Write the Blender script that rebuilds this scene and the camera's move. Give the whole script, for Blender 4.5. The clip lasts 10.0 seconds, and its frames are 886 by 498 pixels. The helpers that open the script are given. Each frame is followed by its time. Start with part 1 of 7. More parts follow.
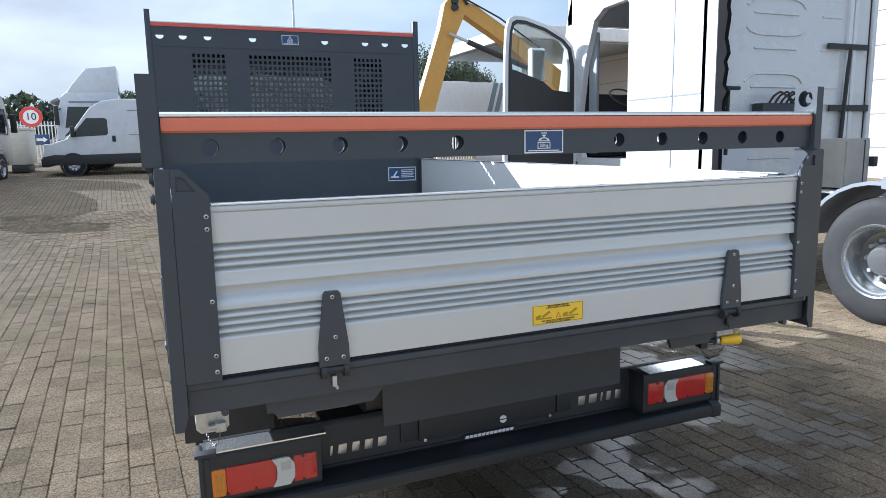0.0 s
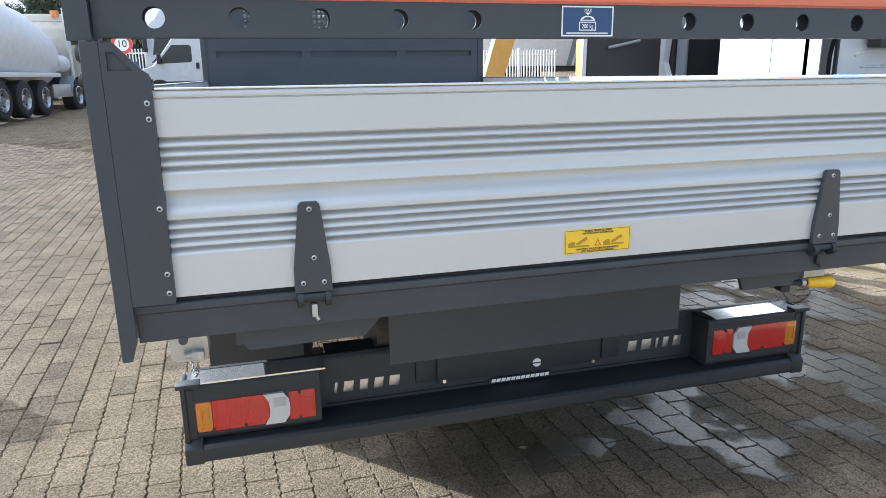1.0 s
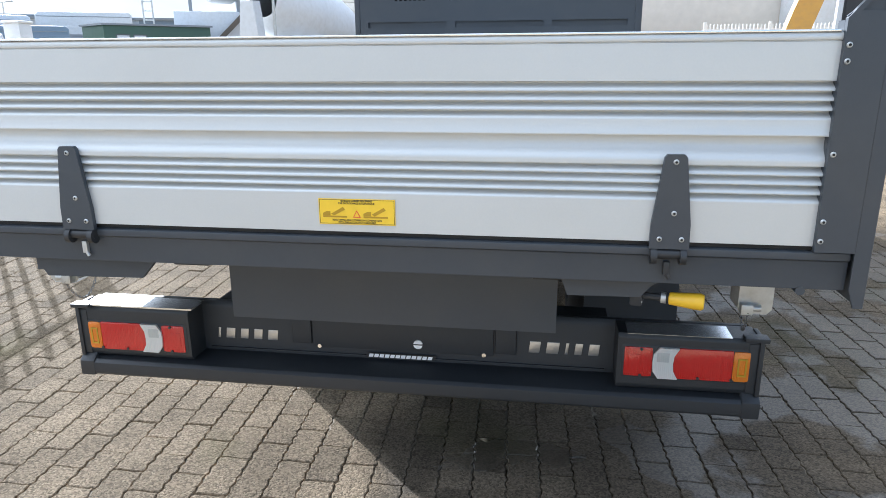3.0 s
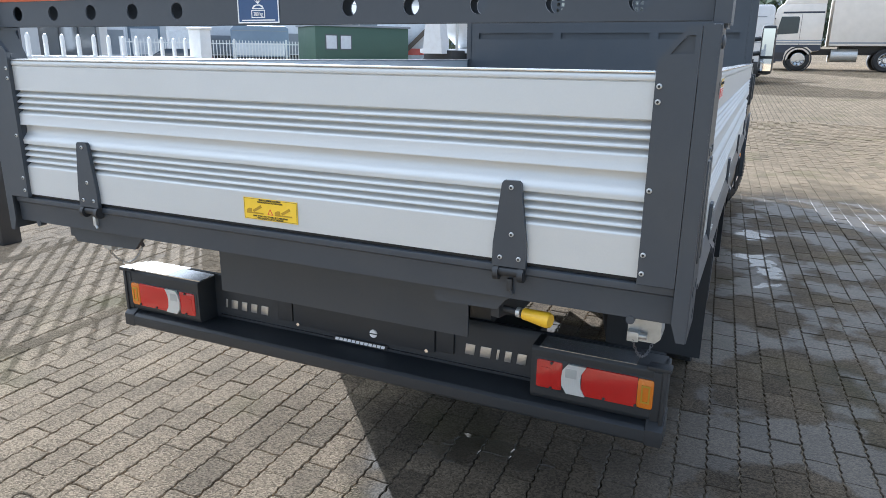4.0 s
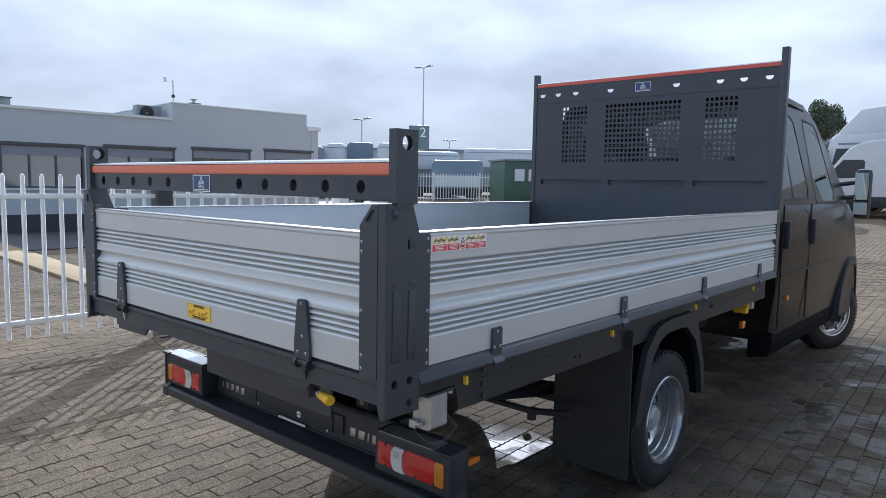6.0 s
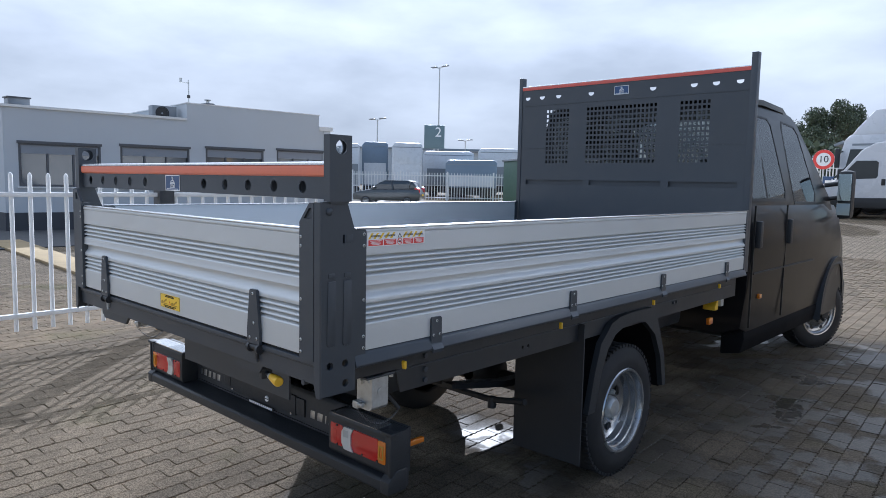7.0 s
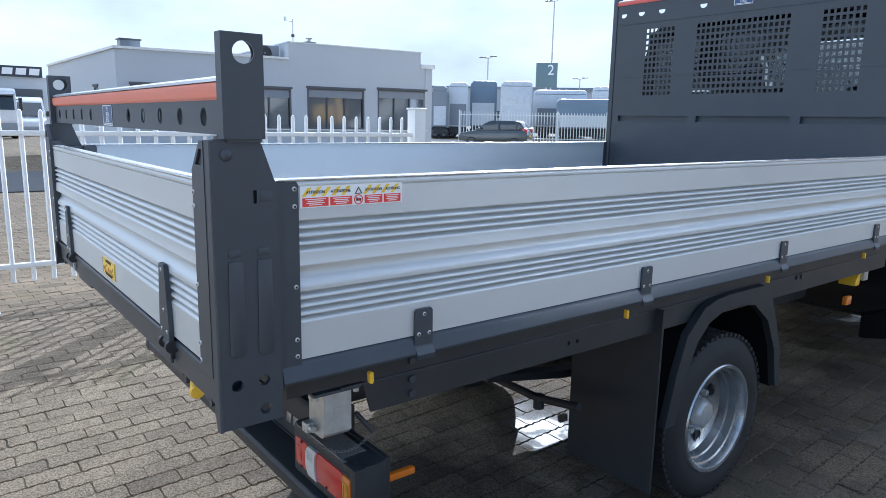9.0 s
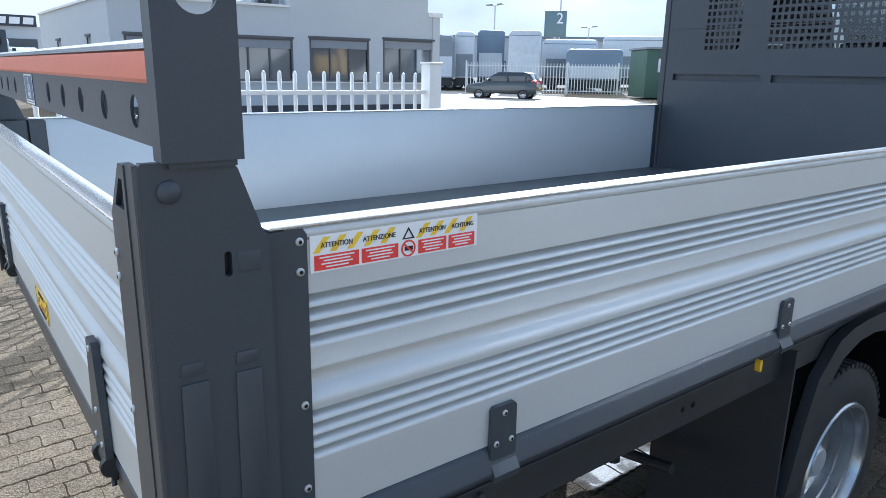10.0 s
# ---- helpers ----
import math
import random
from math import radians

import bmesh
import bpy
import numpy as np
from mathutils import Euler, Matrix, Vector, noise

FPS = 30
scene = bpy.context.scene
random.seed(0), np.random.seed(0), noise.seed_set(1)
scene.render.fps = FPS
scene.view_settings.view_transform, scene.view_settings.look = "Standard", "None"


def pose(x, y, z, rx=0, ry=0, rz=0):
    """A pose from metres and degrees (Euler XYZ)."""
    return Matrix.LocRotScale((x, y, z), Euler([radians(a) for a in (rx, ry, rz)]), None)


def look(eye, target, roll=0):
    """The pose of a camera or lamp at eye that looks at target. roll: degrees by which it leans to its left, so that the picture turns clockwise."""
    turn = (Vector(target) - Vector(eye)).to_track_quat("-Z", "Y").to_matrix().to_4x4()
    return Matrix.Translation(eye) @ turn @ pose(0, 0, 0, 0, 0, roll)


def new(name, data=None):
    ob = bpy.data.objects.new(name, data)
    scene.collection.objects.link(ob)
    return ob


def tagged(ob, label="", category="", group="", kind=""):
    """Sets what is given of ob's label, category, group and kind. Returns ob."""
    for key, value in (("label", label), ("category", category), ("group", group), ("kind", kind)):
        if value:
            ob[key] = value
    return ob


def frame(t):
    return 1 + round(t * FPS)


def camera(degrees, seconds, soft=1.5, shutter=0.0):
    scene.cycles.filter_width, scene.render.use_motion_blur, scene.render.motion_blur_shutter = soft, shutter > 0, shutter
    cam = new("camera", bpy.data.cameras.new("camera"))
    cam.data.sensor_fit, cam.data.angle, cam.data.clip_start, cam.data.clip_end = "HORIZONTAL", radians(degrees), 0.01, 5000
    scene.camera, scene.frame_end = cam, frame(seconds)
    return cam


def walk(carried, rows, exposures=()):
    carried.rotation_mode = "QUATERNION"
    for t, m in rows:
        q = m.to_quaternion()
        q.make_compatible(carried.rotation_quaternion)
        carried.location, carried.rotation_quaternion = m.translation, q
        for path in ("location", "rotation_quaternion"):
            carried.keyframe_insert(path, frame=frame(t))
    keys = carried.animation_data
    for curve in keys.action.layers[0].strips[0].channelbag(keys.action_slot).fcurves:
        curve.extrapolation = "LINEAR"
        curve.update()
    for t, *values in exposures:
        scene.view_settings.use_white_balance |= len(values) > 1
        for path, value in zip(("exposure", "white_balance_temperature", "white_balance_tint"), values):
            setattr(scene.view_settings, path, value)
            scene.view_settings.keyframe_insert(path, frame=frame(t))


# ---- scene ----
cam = camera(66.2, 10.0, soft=0.7)
PATH = [
    (0, (-0.005, -0.002, 1.536), (0.754, 1.822, 1.226), -1.1),
    (0.5, (0.108, 0.078, 1.491), (0.846, 1.91, 1.176), -0.9),
    (0.6, (0.151, 0.126, 1.472), (0.85, 1.968, 1.129), -1.0),
    (1, (0.259, 0.237, 1.425), (0.782, 2.102, 0.93), -0.8),
    (1.5, (0.469, 0.236, 1.369), (0.799, 2.136, 0.842), -0.6),
    (2, (0.754, 0.184, 1.344), (0.822, 2.109, 0.808), -0.1),
    (2.5, (1.032, 0.213, 1.32), (1.031, 2.138, 0.778), 0.1),
    (2.7, (1.178, 0.242, 1.336), (1.073, 2.163, 0.79), -0.2),
    (3.8, (1.957, 0.245, 1.426), (1.22, 2.022, 0.881), 0.4),
    (4, (2.091, 0.265, 1.431), (1.29, 2.014, 0.886), 0.7),
    (4.5, (2.442, 0.282, 1.48), (1.523, 1.995, 1.012), 1.1),
    (5, (2.822, 0.195, 1.511), (1.744, 1.849, 1.194), 1.1),
    (5.5, (3.087, 0.254, 1.535), (1.873, 1.815, 1.236), 1.3),
    (5.7, (3.178, 0.32, 1.539), (1.902, 1.84, 1.288), 1.1),
    (6.8, (3.634, 0.334, 1.565), (2.287, 1.805, 1.412), 1.2),
    (7, (3.647, 0.361, 1.555), (2.292, 1.819, 1.362), 1.2),
    (7.5, (3.62, 0.49, 1.523), (2.242, 1.917, 1.27), 1.2),
    (8, (3.488, 0.702, 1.52), (1.982, 1.982, 1.216), 1.2),
    (8.5, (3.418, 0.881, 1.518), (1.868, 2.105, 1.208), 1.2),
    (9, (3.316, 1.141, 1.533), (1.762, 2.346, 1.165), 1.1),
    (9.5, (2.976, 1.289, 1.551), (1.426, 2.48, 1.132), 1.3),
    (10, (2.719, 1.425, 1.585), (1.184, 2.604, 1.081), 1.1),
]
walk(cam, [(t, look(eye, target, roll)) for t, eye, target, roll in PATH],
     exposures=[(0.0, 1.20, 5380, 9), (0.8, 1.46, 5440, 9), (1.5, 2.03, 5420, 9), (2.5, 1.91, 5490, 9), (4.5, 1.56, 5350, 9), (5.0, 1.10, 5290, 10), (5.5, 1.04, 5310, 11), (7.0, 1.05, 5280, 12), (7.5, 1.38, 5130, 11), (8.0, 1.61, 5050, 10), (9.0, 1.55, 5060, 9), (9.5, 1.56, 5050, 7), (10.0, 1.59, 5130, 7)])

# ---- light ----
SUN_AZ, SUN_EL = 43.5, 25.8          # degrees to the left of +y, and above the horizon
sun_from = Vector((-math.sin(radians(SUN_AZ)) * math.cos(radians(SUN_EL)),
                   math.cos(radians(SUN_AZ)) * math.cos(radians(SUN_EL)), math.sin(radians(SUN_EL))))
sun_data = bpy.data.lights.new("sun", "SUN")
sun_data.energy, sun_data.angle, sun_data.color = 5.0, radians(0.3), (1.0, 0.95, 0.88)
sun = new("sun", sun_data)
sun.matrix_world = look(sun_from * 60, (0, 0, 0))

world = bpy.data.worlds.new("sky")
scene.world = world
world.use_nodes = True
wn, wl = world.node_tree.nodes, world.node_tree.links
wn.clear()
w_out = wn.new("ShaderNodeOutputWorld")
w_sky = wn.new("ShaderNodeTexSky")
w_sky.sky_type, w_sky.sun_disc = "NISHITA", False
w_sky.sun_elevation, w_sky.sun_rotation = radians(SUN_EL), radians(-SUN_AZ)
w_sky.dust_density, w_sky.air_density = 1.6, 1.0
w_bg = wn.new("ShaderNodeBackground")
w_bg.inputs["Strength"].default_value = 0.064
w_co = wn.new("ShaderNodeTexCoord")
w_map = wn.new("ShaderNodeMapping")
w_map.inputs["Scale"].default_value = (1.6, 1.6, 4.5)
w_noise = wn.new("ShaderNodeTexNoise")
w_noise.inputs["Scale"].default_value, w_noise.inputs["Detail"].default_value = 2.6, 9.0
w_noise.inputs["Roughness"].default_value = 0.58
w_ramp = wn.new("ShaderNodeValToRGB")
w_ramp.color_ramp.elements[0].position, w_ramp.color_ramp.elements[1].position = 0.0, 0.22
w_tone = wn.new("ShaderNodeTexNoise")
w_tone.inputs["Scale"].default_value, w_tone.inputs["Detail"].default_value = 2.4, 6.0
w_tone.inputs["Roughness"].default_value = 0.5
w_cloud = wn.new("ShaderNodeValToRGB")
w_cloud.color_ramp.elements[0].color = (6.1, 6.3, 6.45, 1)
w_cloud.color_ramp.elements[1].color = (9.9, 9.95, 9.85, 1)
w_cloud.color_ramp.elements[0].position, w_cloud.color_ramp.elements[1].position = 0.30, 0.72
w_mix = wn.new("ShaderNodeMix")
w_mix.data_type = "RGBA"
wl.new(w_co.outputs["Generated"], w_map.inputs["Vector"])
wl.new(w_map.outputs["Vector"], w_noise.inputs["Vector"])
wl.new(w_map.outputs["Vector"], w_tone.inputs["Vector"])
wl.new(w_noise.outputs["Fac"], w_ramp.inputs["Fac"])
wl.new(w_tone.outputs["Fac"], w_cloud.inputs["Fac"])
# the cloud thins out into blue on the side away from the sun
w_side = wn.new("ShaderNodeVectorMath")
w_side.operation = "DOT_PRODUCT"
w_side.inputs[1].default_value = (0.95, -0.30, 0.0)
w_thin = wn.new("ShaderNodeMapRange")
w_thin.inputs["From Min"].default_value, w_thin.inputs["From Max"].default_value = -0.4, 0.5
w_thin.inputs["To Min"].default_value, w_thin.inputs["To Max"].default_value = 1.0, 0.15
w_cover = wn.new("ShaderNodeMath")
w_cover.operation = "MULTIPLY"
wl.new(w_co.outputs["Generated"], w_side.inputs[0])
wl.new(w_side.outputs["Value"], w_thin.inputs["Value"])
wl.new(w_thin.outputs[0], w_cover.inputs[0])
wl.new(w_ramp.outputs["Color"], w_cover.inputs[1])
wl.new(w_cover.outputs[0], w_mix.inputs["Factor"])
# a clouded sky is brighter overhead than at the horizon
w_sep = wn.new("ShaderNodeSeparateXYZ")
w_up = wn.new("ShaderNodeMapRange")
w_up.inputs["To Min"].default_value, w_up.inputs["To Max"].default_value = 0.53, 1.88
w_lift = wn.new("ShaderNodeVectorMath")
w_lift.operation = "SCALE"
wl.new(w_co.outputs["Generated"], w_sep.inputs[0])
wl.new(w_sep.outputs["Z"], w_up.inputs["Value"])
wl.new(w_cloud.outputs["Color"], w_lift.inputs[0])
wl.new(w_up.outputs[0], w_lift.inputs["Scale"])
wl.new(w_sky.outputs["Color"], w_mix.inputs["A"])
wl.new(w_lift.outputs[0], w_mix.inputs["B"])
wl.new(w_mix.outputs["Result"], w_bg.inputs["Color"])
wl.new(w_bg.outputs["Background"], w_out.inputs["Surface"])


# ---- materials ----
def surface(name, colour, rough=0.5, metal=0.0, vary=0.12, scale=3.0, bump=0.0, bump_scale=200.0, coat=0.0,
            grain=0.06, grain_scale=90.0, dirt=0.0, dirt_colour=(0.12, 0.1, 0.08), aniso=0.0):
    """A painted, metal, rubber or stone surface: colour that varies broadly and finely, uneven gloss, fine relief and dust."""
    m = bpy.data.materials.new(name)
    m.use_nodes = True
    n, l = m.node_tree.nodes, m.node_tree.links
    b = n["Principled BSDF"]
    geo = n.new("ShaderNodeNewGeometry")
    big, fine = n.new("ShaderNodeTexNoise"), n.new("ShaderNodeTexNoise")
    big.inputs["Scale"].default_value, big.inputs["Detail"].default_value = scale, 5.0
    fine.inputs["Scale"].default_value, fine.inputs["Detail"].default_value = grain_scale, 3.0
    for t in (big, fine):
        l.new(geo.outputs["Position"], t.inputs["Vector"])
    add = n.new("ShaderNodeMath")
    add.operation = "MULTIPLY_ADD"
    add.inputs[1].default_value, add.inputs[2].default_value = grain * 2, 1.0 - grain - vary
    l.new(fine.outputs["Fac"], add.inputs[0])
    add2 = n.new("ShaderNodeMath")
    add2.operation = "MULTIPLY_ADD"
    add2.inputs[1].default_value = vary * 2
    l.new(big.outputs["Fac"], add2.inputs[0])
    l.new(add.outputs[0], add2.inputs[2])
    tint = n.new("ShaderNodeVectorMath")
    tint.operation = "SCALE"
    tint.inputs[0].default_value = colour
    l.new(add2.outputs[0], tint.inputs["Scale"])
    last = tint.outputs[0]
    if dirt:
        film = n.new("ShaderNodeTexNoise")
        film.inputs["Scale"].default_value, film.inputs["Detail"].default_value = scale * 2.3, 8.0
        l.new(geo.outputs["Position"], film.inputs["Vector"])
        ramp = n.new("ShaderNodeMapRange")
        ramp.inputs["From Min"].default_value, ramp.inputs["From Max"].default_value = 0.45, 0.75
        ramp.inputs["To Max"].default_value = dirt
        l.new(film.outputs["Fac"], ramp.inputs["Value"])
        mx = n.new("ShaderNodeMix")
        mx.data_type = "RGBA"
        mx.inputs["B"].default_value = (*dirt_colour, 1)
        l.new(ramp.outputs[0], mx.inputs["Factor"])
        l.new(last, mx.inputs["A"])
        last = mx.outputs["Result"]
    l.new(last, b.inputs["Base Color"])
    gl = n.new("ShaderNodeMapRange")
    gl.inputs["To Min"].default_value, gl.inputs["To Max"].default_value = max(0.02, rough * 0.8), min(1.0, rough * 1.2)
    l.new(big.outputs["Fac"], gl.inputs["Value"])
    l.new(gl.outputs[0], b.inputs["Roughness"])
    b.inputs["Metallic"].default_value = metal
    b.inputs["Coat Weight"].default_value = coat
    b.inputs["Coat Roughness"].default_value = 0.06
    if bump:
        rel, bp = n.new("ShaderNodeTexNoise"), n.new("ShaderNodeBump")
        rel.inputs["Scale"].default_value = bump_scale
        bp.inputs["Strength"].default_value, bp.inputs["Distance"].default_value = bump, 0.002
        l.new(geo.outputs["Position"], rel.inputs["Vector"])
        l.new(rel.outputs["Fac"], bp.inputs["Height"])
        l.new(bp.outputs["Normal"], b.inputs["Normal"])
    return m


def pane(name, colour, rough=0.02, clear=1.0):
    m = bpy.data.materials.new(name)
    m.use_nodes = True
    n, l = m.node_tree.nodes, m.node_tree.links
    n.clear()
    out, mix = n.new("ShaderNodeOutputMaterial"), n.new("ShaderNodeMixShader")
    tr, gl, fr = n.new("ShaderNodeBsdfTransparent"), n.new("ShaderNodeBsdfGlossy"), n.new("ShaderNodeFresnel")
    tr.inputs["Color"].default_value = (*colour, 1)
    gl.inputs["Roughness"].default_value = rough
    fr.inputs["IOR"].default_value = 1.5
    l.new(fr.outputs[0], mix.inputs[0])
    l.new(tr.outputs[0], mix.inputs[1])
    l.new(gl.outputs[0], mix.inputs[2])
    l.new(mix.outputs[0], out.inputs["Surface"])
    return m


def lens_plastic(name, colour, rough=0.12, glow=0.35):
    m = surface(name, colour, rough, vary=0.05, grain=0.03, coat=0.6)
    b = m.node_tree.nodes["Principled BSDF"]
    b.inputs["Subsurface Weight"].default_value = glow
    b.inputs["Subsurface Radius"].default_value = (0.02, 0.01, 0.01)
    n, l = m.node_tree.nodes, m.node_tree.links
    geo, wave, bp = n.new("ShaderNodeNewGeometry"), n.new("ShaderNodeTexWave"), n.new("ShaderNodeBump")
    wave.inputs["Scale"].default_value = 60.0
    wave.bands_direction = "X"
    bp.inputs["Strength"].default_value, bp.inputs["Distance"].default_value = 0.25, 0.001
    l.new(geo.outputs["Position"], wave.inputs["Vector"])
    l.new(wave.outputs["Fac"], bp.inputs["Height"])
    l.new(bp.outputs["Normal"], b.inputs["Normal"])
    return m


# dark coats
FLAP = surface("black_flap_rubber", (0.008, 0.008, 0.009), 0.8, bump=0.2, bump_scale=200)
FLAP.node_tree.nodes["Principled BSDF"].inputs["Specular IOR Level"].default_value = 0.1
STEEL = surface("satin_anthracite_paint", (0.042, 0.050, 0.061), 0.42, vary=0.1, bump=0.05, bump_scale=350, dirt=0.12, dirt_colour=(0.1, 0.095, 0.085))
PLASTIC = surface("black_textured_plastic", (0.021, 0.024, 0.028), 0.5, bump=0.25, bump_scale=700, dirt=0.1, dirt_colour=(0.06, 0.055, 0.05))
CHASSIS = surface("black_chassis_paint", (0.024, 0.026, 0.029), 0.5, dirt=0.25, dirt_colour=(0.07, 0.06, 0.05))
RUBBER = surface("tyre_rubber", (0.016, 0.016, 0.017), 0.75, bump=0.3, bump_scale=300, dirt=0.15, dirt_colour=(0.09, 0.08, 0.07))
CABPAINT = surface("near_black_car_paint", (0.009, 0.009, 0.010), 0.30, metal=0.0, coat=0.12, vary=0.05, dirt=0.03, dirt_colour=(0.12, 0.1, 0.08))
CABPAINT.node_tree.nodes["Principled BSDF"].inputs["Specular IOR Level"].default_value = 0.18
# light metals
ALU = surface("anodised_aluminium", (0.56, 0.575, 0.572), 0.44, metal=0.34, vary=0.04, scale=1.5, grain=0.03, grain_scale=240, bump=0.04, bump_scale=500, dirt=0.07, dirt_colour=(0.35, 0.33, 0.3))
ALU_EDGE = surface("polished_aluminium_edge", (0.8, 0.81, 0.82), 0.22, metal=0.85, vary=0.05)
GALV = surface("galvanised_steel", (0.52, 0.53, 0.52), 0.42, metal=0.6, vary=0.2, scale=22, grain=0.12, dirt=0.25, dirt_colour=(0.3, 0.27, 0.22))
CHAIN = surface("dull_chain_steel", (0.16, 0.16, 0.16), 0.45, metal=0.7, vary=0.15)
BADGE = surface("dull_badge_chrome", (0.5, 0.51, 0.52), 0.3, metal=0.9, vary=0.06)
CHROME = surface("bright_chrome", (0.82, 0.83, 0.84), 0.12, metal=1.0, vary=0.03)
SILVER = surface("silver_wheel_paint", (0.42, 0.43, 0.44), 0.26, metal=0.85, vary=0.08, dirt=0.2, dirt_colour=(0.2, 0.18, 0.15))
# signal colours
ORANGE = surface("orange_warning_stripe", (0.66, 0.185, 0.105), 0.4, vary=0.08, dirt=0.15, dirt_colour=(0.5, 0.2, 0.1))
RED_STRIPE = surface("red_warning_stripe", (0.58, 0.10, 0.075), 0.4, vary=0.08, dirt=0.15, dirt_colour=(0.4, 0.2, 0.15))
YELLOW = surface("yellow_plastic", (0.80, 0.48, 0.02), 0.4, vary=0.06, dirt=0.1)
STICK_Y = surface("yellow_sticker_film", (0.83, 0.55, 0.03), 0.35, vary=0.04)
STICK_B = surface("blue_sticker_film", (0.03, 0.07, 0.17), 0.3, vary=0.05)
STICK_W = surface("white_sticker_film", (0.8, 0.8, 0.79), 0.35, vary=0.04)
STICK_R = surface("red_sticker_film", (0.68, 0.05, 0.04), 0.35, vary=0.06)
OCHRE = surface("ochre_print", (0.42, 0.25, 0.01), 0.4)
# black of the print, and of the sheet painted as wheel arch shade
INK_SHADE = surface("black_print_and_shade", (0.02, 0.02, 0.02), 0.45)
RED_LENS = lens_plastic("red_lamp_lens", (0.47, 0.014, 0.012))
AMBER_LENS = lens_plastic("amber_lamp_lens", (0.62, 0.18, 0.01))
GREYLENS = lens_plastic("grey_ribbed_lens", (0.42, 0.43, 0.42))
CLEAR_LENS = lens_plastic("clear_lamp_lens", (0.56, 0.56, 0.54))
GLASS = pane("vehicle_glass", (0.84, 0.88, 0.87))
OFFICEGLASS = surface("coated_office_glass", (0.16, 0.18, 0.20), 0.06, metal=0.4, vary=0.15, scale=1.2)
DARKGLASS = surface("dark_window_glass", (0.02, 0.025, 0.03), 0.04, vary=0.1, coat=0.5)
MIRROR = surface("mirror_glass", (0.9, 0.9, 0.9), 0.02, metal=1.0, vary=0.0, grain=0.0)
# surroundings
WHITE = surface("white_vehicle_paint", (0.55, 0.56, 0.575), 0.28, coat=0.7, vary=0.04, dirt=0.12, dirt_colour=(0.5, 0.48, 0.45))
WHITE_OLD = surface("worn_white_panel", (0.62, 0.64, 0.66), 0.45, vary=0.07, dirt=0.25, dirt_colour=(0.4, 0.39, 0.36))
FENCE_W = surface("white_fence_paint", (0.74, 0.74, 0.72), 0.45, vary=0.06, dirt=0.2, dirt_colour=(0.45, 0.42, 0.36))
WALL_W = surface("pale_rendered_wall", (0.50, 0.525, 0.545), 0.8, vary=0.05, scale=0.8, bump=0.1, dirt=0.12, dirt_colour=(0.5, 0.5, 0.48))
PLINTH = surface("dark_plinth_brick", (0.06, 0.062, 0.07), 0.8, vary=0.2, scale=6)
FRAME_D = surface("dark_window_frame", (0.08, 0.085, 0.095), 0.45)
BLIND = surface("grey_blind", (0.26, 0.28, 0.31), 0.6, vary=0.05)
EXCAV = surface("ochre_digger_paint", (0.52, 0.29, 0.055), 0.45, vary=0.1, dirt=0.3, dirt_colour=(0.3, 0.2, 0.1))
GREEN = surface("green_cabin_paint", (0.05, 0.10, 0.07), 0.5, vary=0.08)
GREYPAINT = surface("mid_grey_paint", (0.22, 0.24, 0.26), 0.45, vary=0.08)
BLUEGREY = surface("blue_grey_panel", (0.17, 0.22, 0.28), 0.5, vary=0.08)
BEIGE = surface("beige_wall_panel", (0.55, 0.5, 0.44), 0.7, vary=0.05)
KERB = surface("sandy_concrete", (0.30, 0.235, 0.14), 0.95, vary=0.2, scale=2, bump=0.3, bump_scale=60, dirt=0.3, dirt_colour=(0.16, 0.13, 0.09))
KERB.node_tree.nodes["Principled BSDF"].inputs["Specular IOR Level"].default_value = 0.05
CONCRETE = surface("pale_concrete", (0.26, 0.235, 0.20), 0.85, vary=0.12, scale=2, bump=0.3, bump_scale=60)
ASPHALT = surface("dark_asphalt", (0.05, 0.05, 0.052), 0.85, vary=0.2, bump=0.4, bump_scale=120)
TRIM = surface("black_trim", (0.02, 0.021, 0.022), 0.55)
SEATS = surface("dark_seat_cloth", (0.03, 0.03, 0.033), 0.9)
BARK = surface("grey_bark", (0.12, 0.1, 0.08), 0.9, vary=0.25, scale=8)
SIGNTEAL = surface("teal_grey_sign_panel", (0.13, 0.19, 0.21), 0.5, vary=0.06)


def leaf_material(name, colour):
    m = bpy.data.materials.new(name)
    m.use_nodes = True
    n, l = m.node_tree.nodes, m.node_tree.links
    b = n["Principled BSDF"]
    geo, ramp = n.new("ShaderNodeNewGeometry"), n.new("ShaderNodeValToRGB")
    ramp.color_ramp.elements[0].color = (*[c * 0.6 for c in colour], 1)
    ramp.color_ramp.elements[1].color = (*[c * 1.5 for c in colour], 1)
    l.new(geo.outputs["Random Per Island"], ramp.inputs["Fac"])
    l.new(ramp.outputs["Color"], b.inputs["Base Color"])
    b.inputs["Roughness"].default_value = 0.6
    return m


LEAF = leaf_material("dull_green_leaves", (0.075, 0.095, 0.055))
NAVY = surface("dark_navy_skirt", (0.025, 0.032, 0.05), 0.4, vary=0.1)
OLDCREAM = surface("dusty_cream_paint", (0.50, 0.47, 0.41), 0.5, vary=0.1, dirt=0.3, dirt_colour=(0.3, 0.27, 0.22))


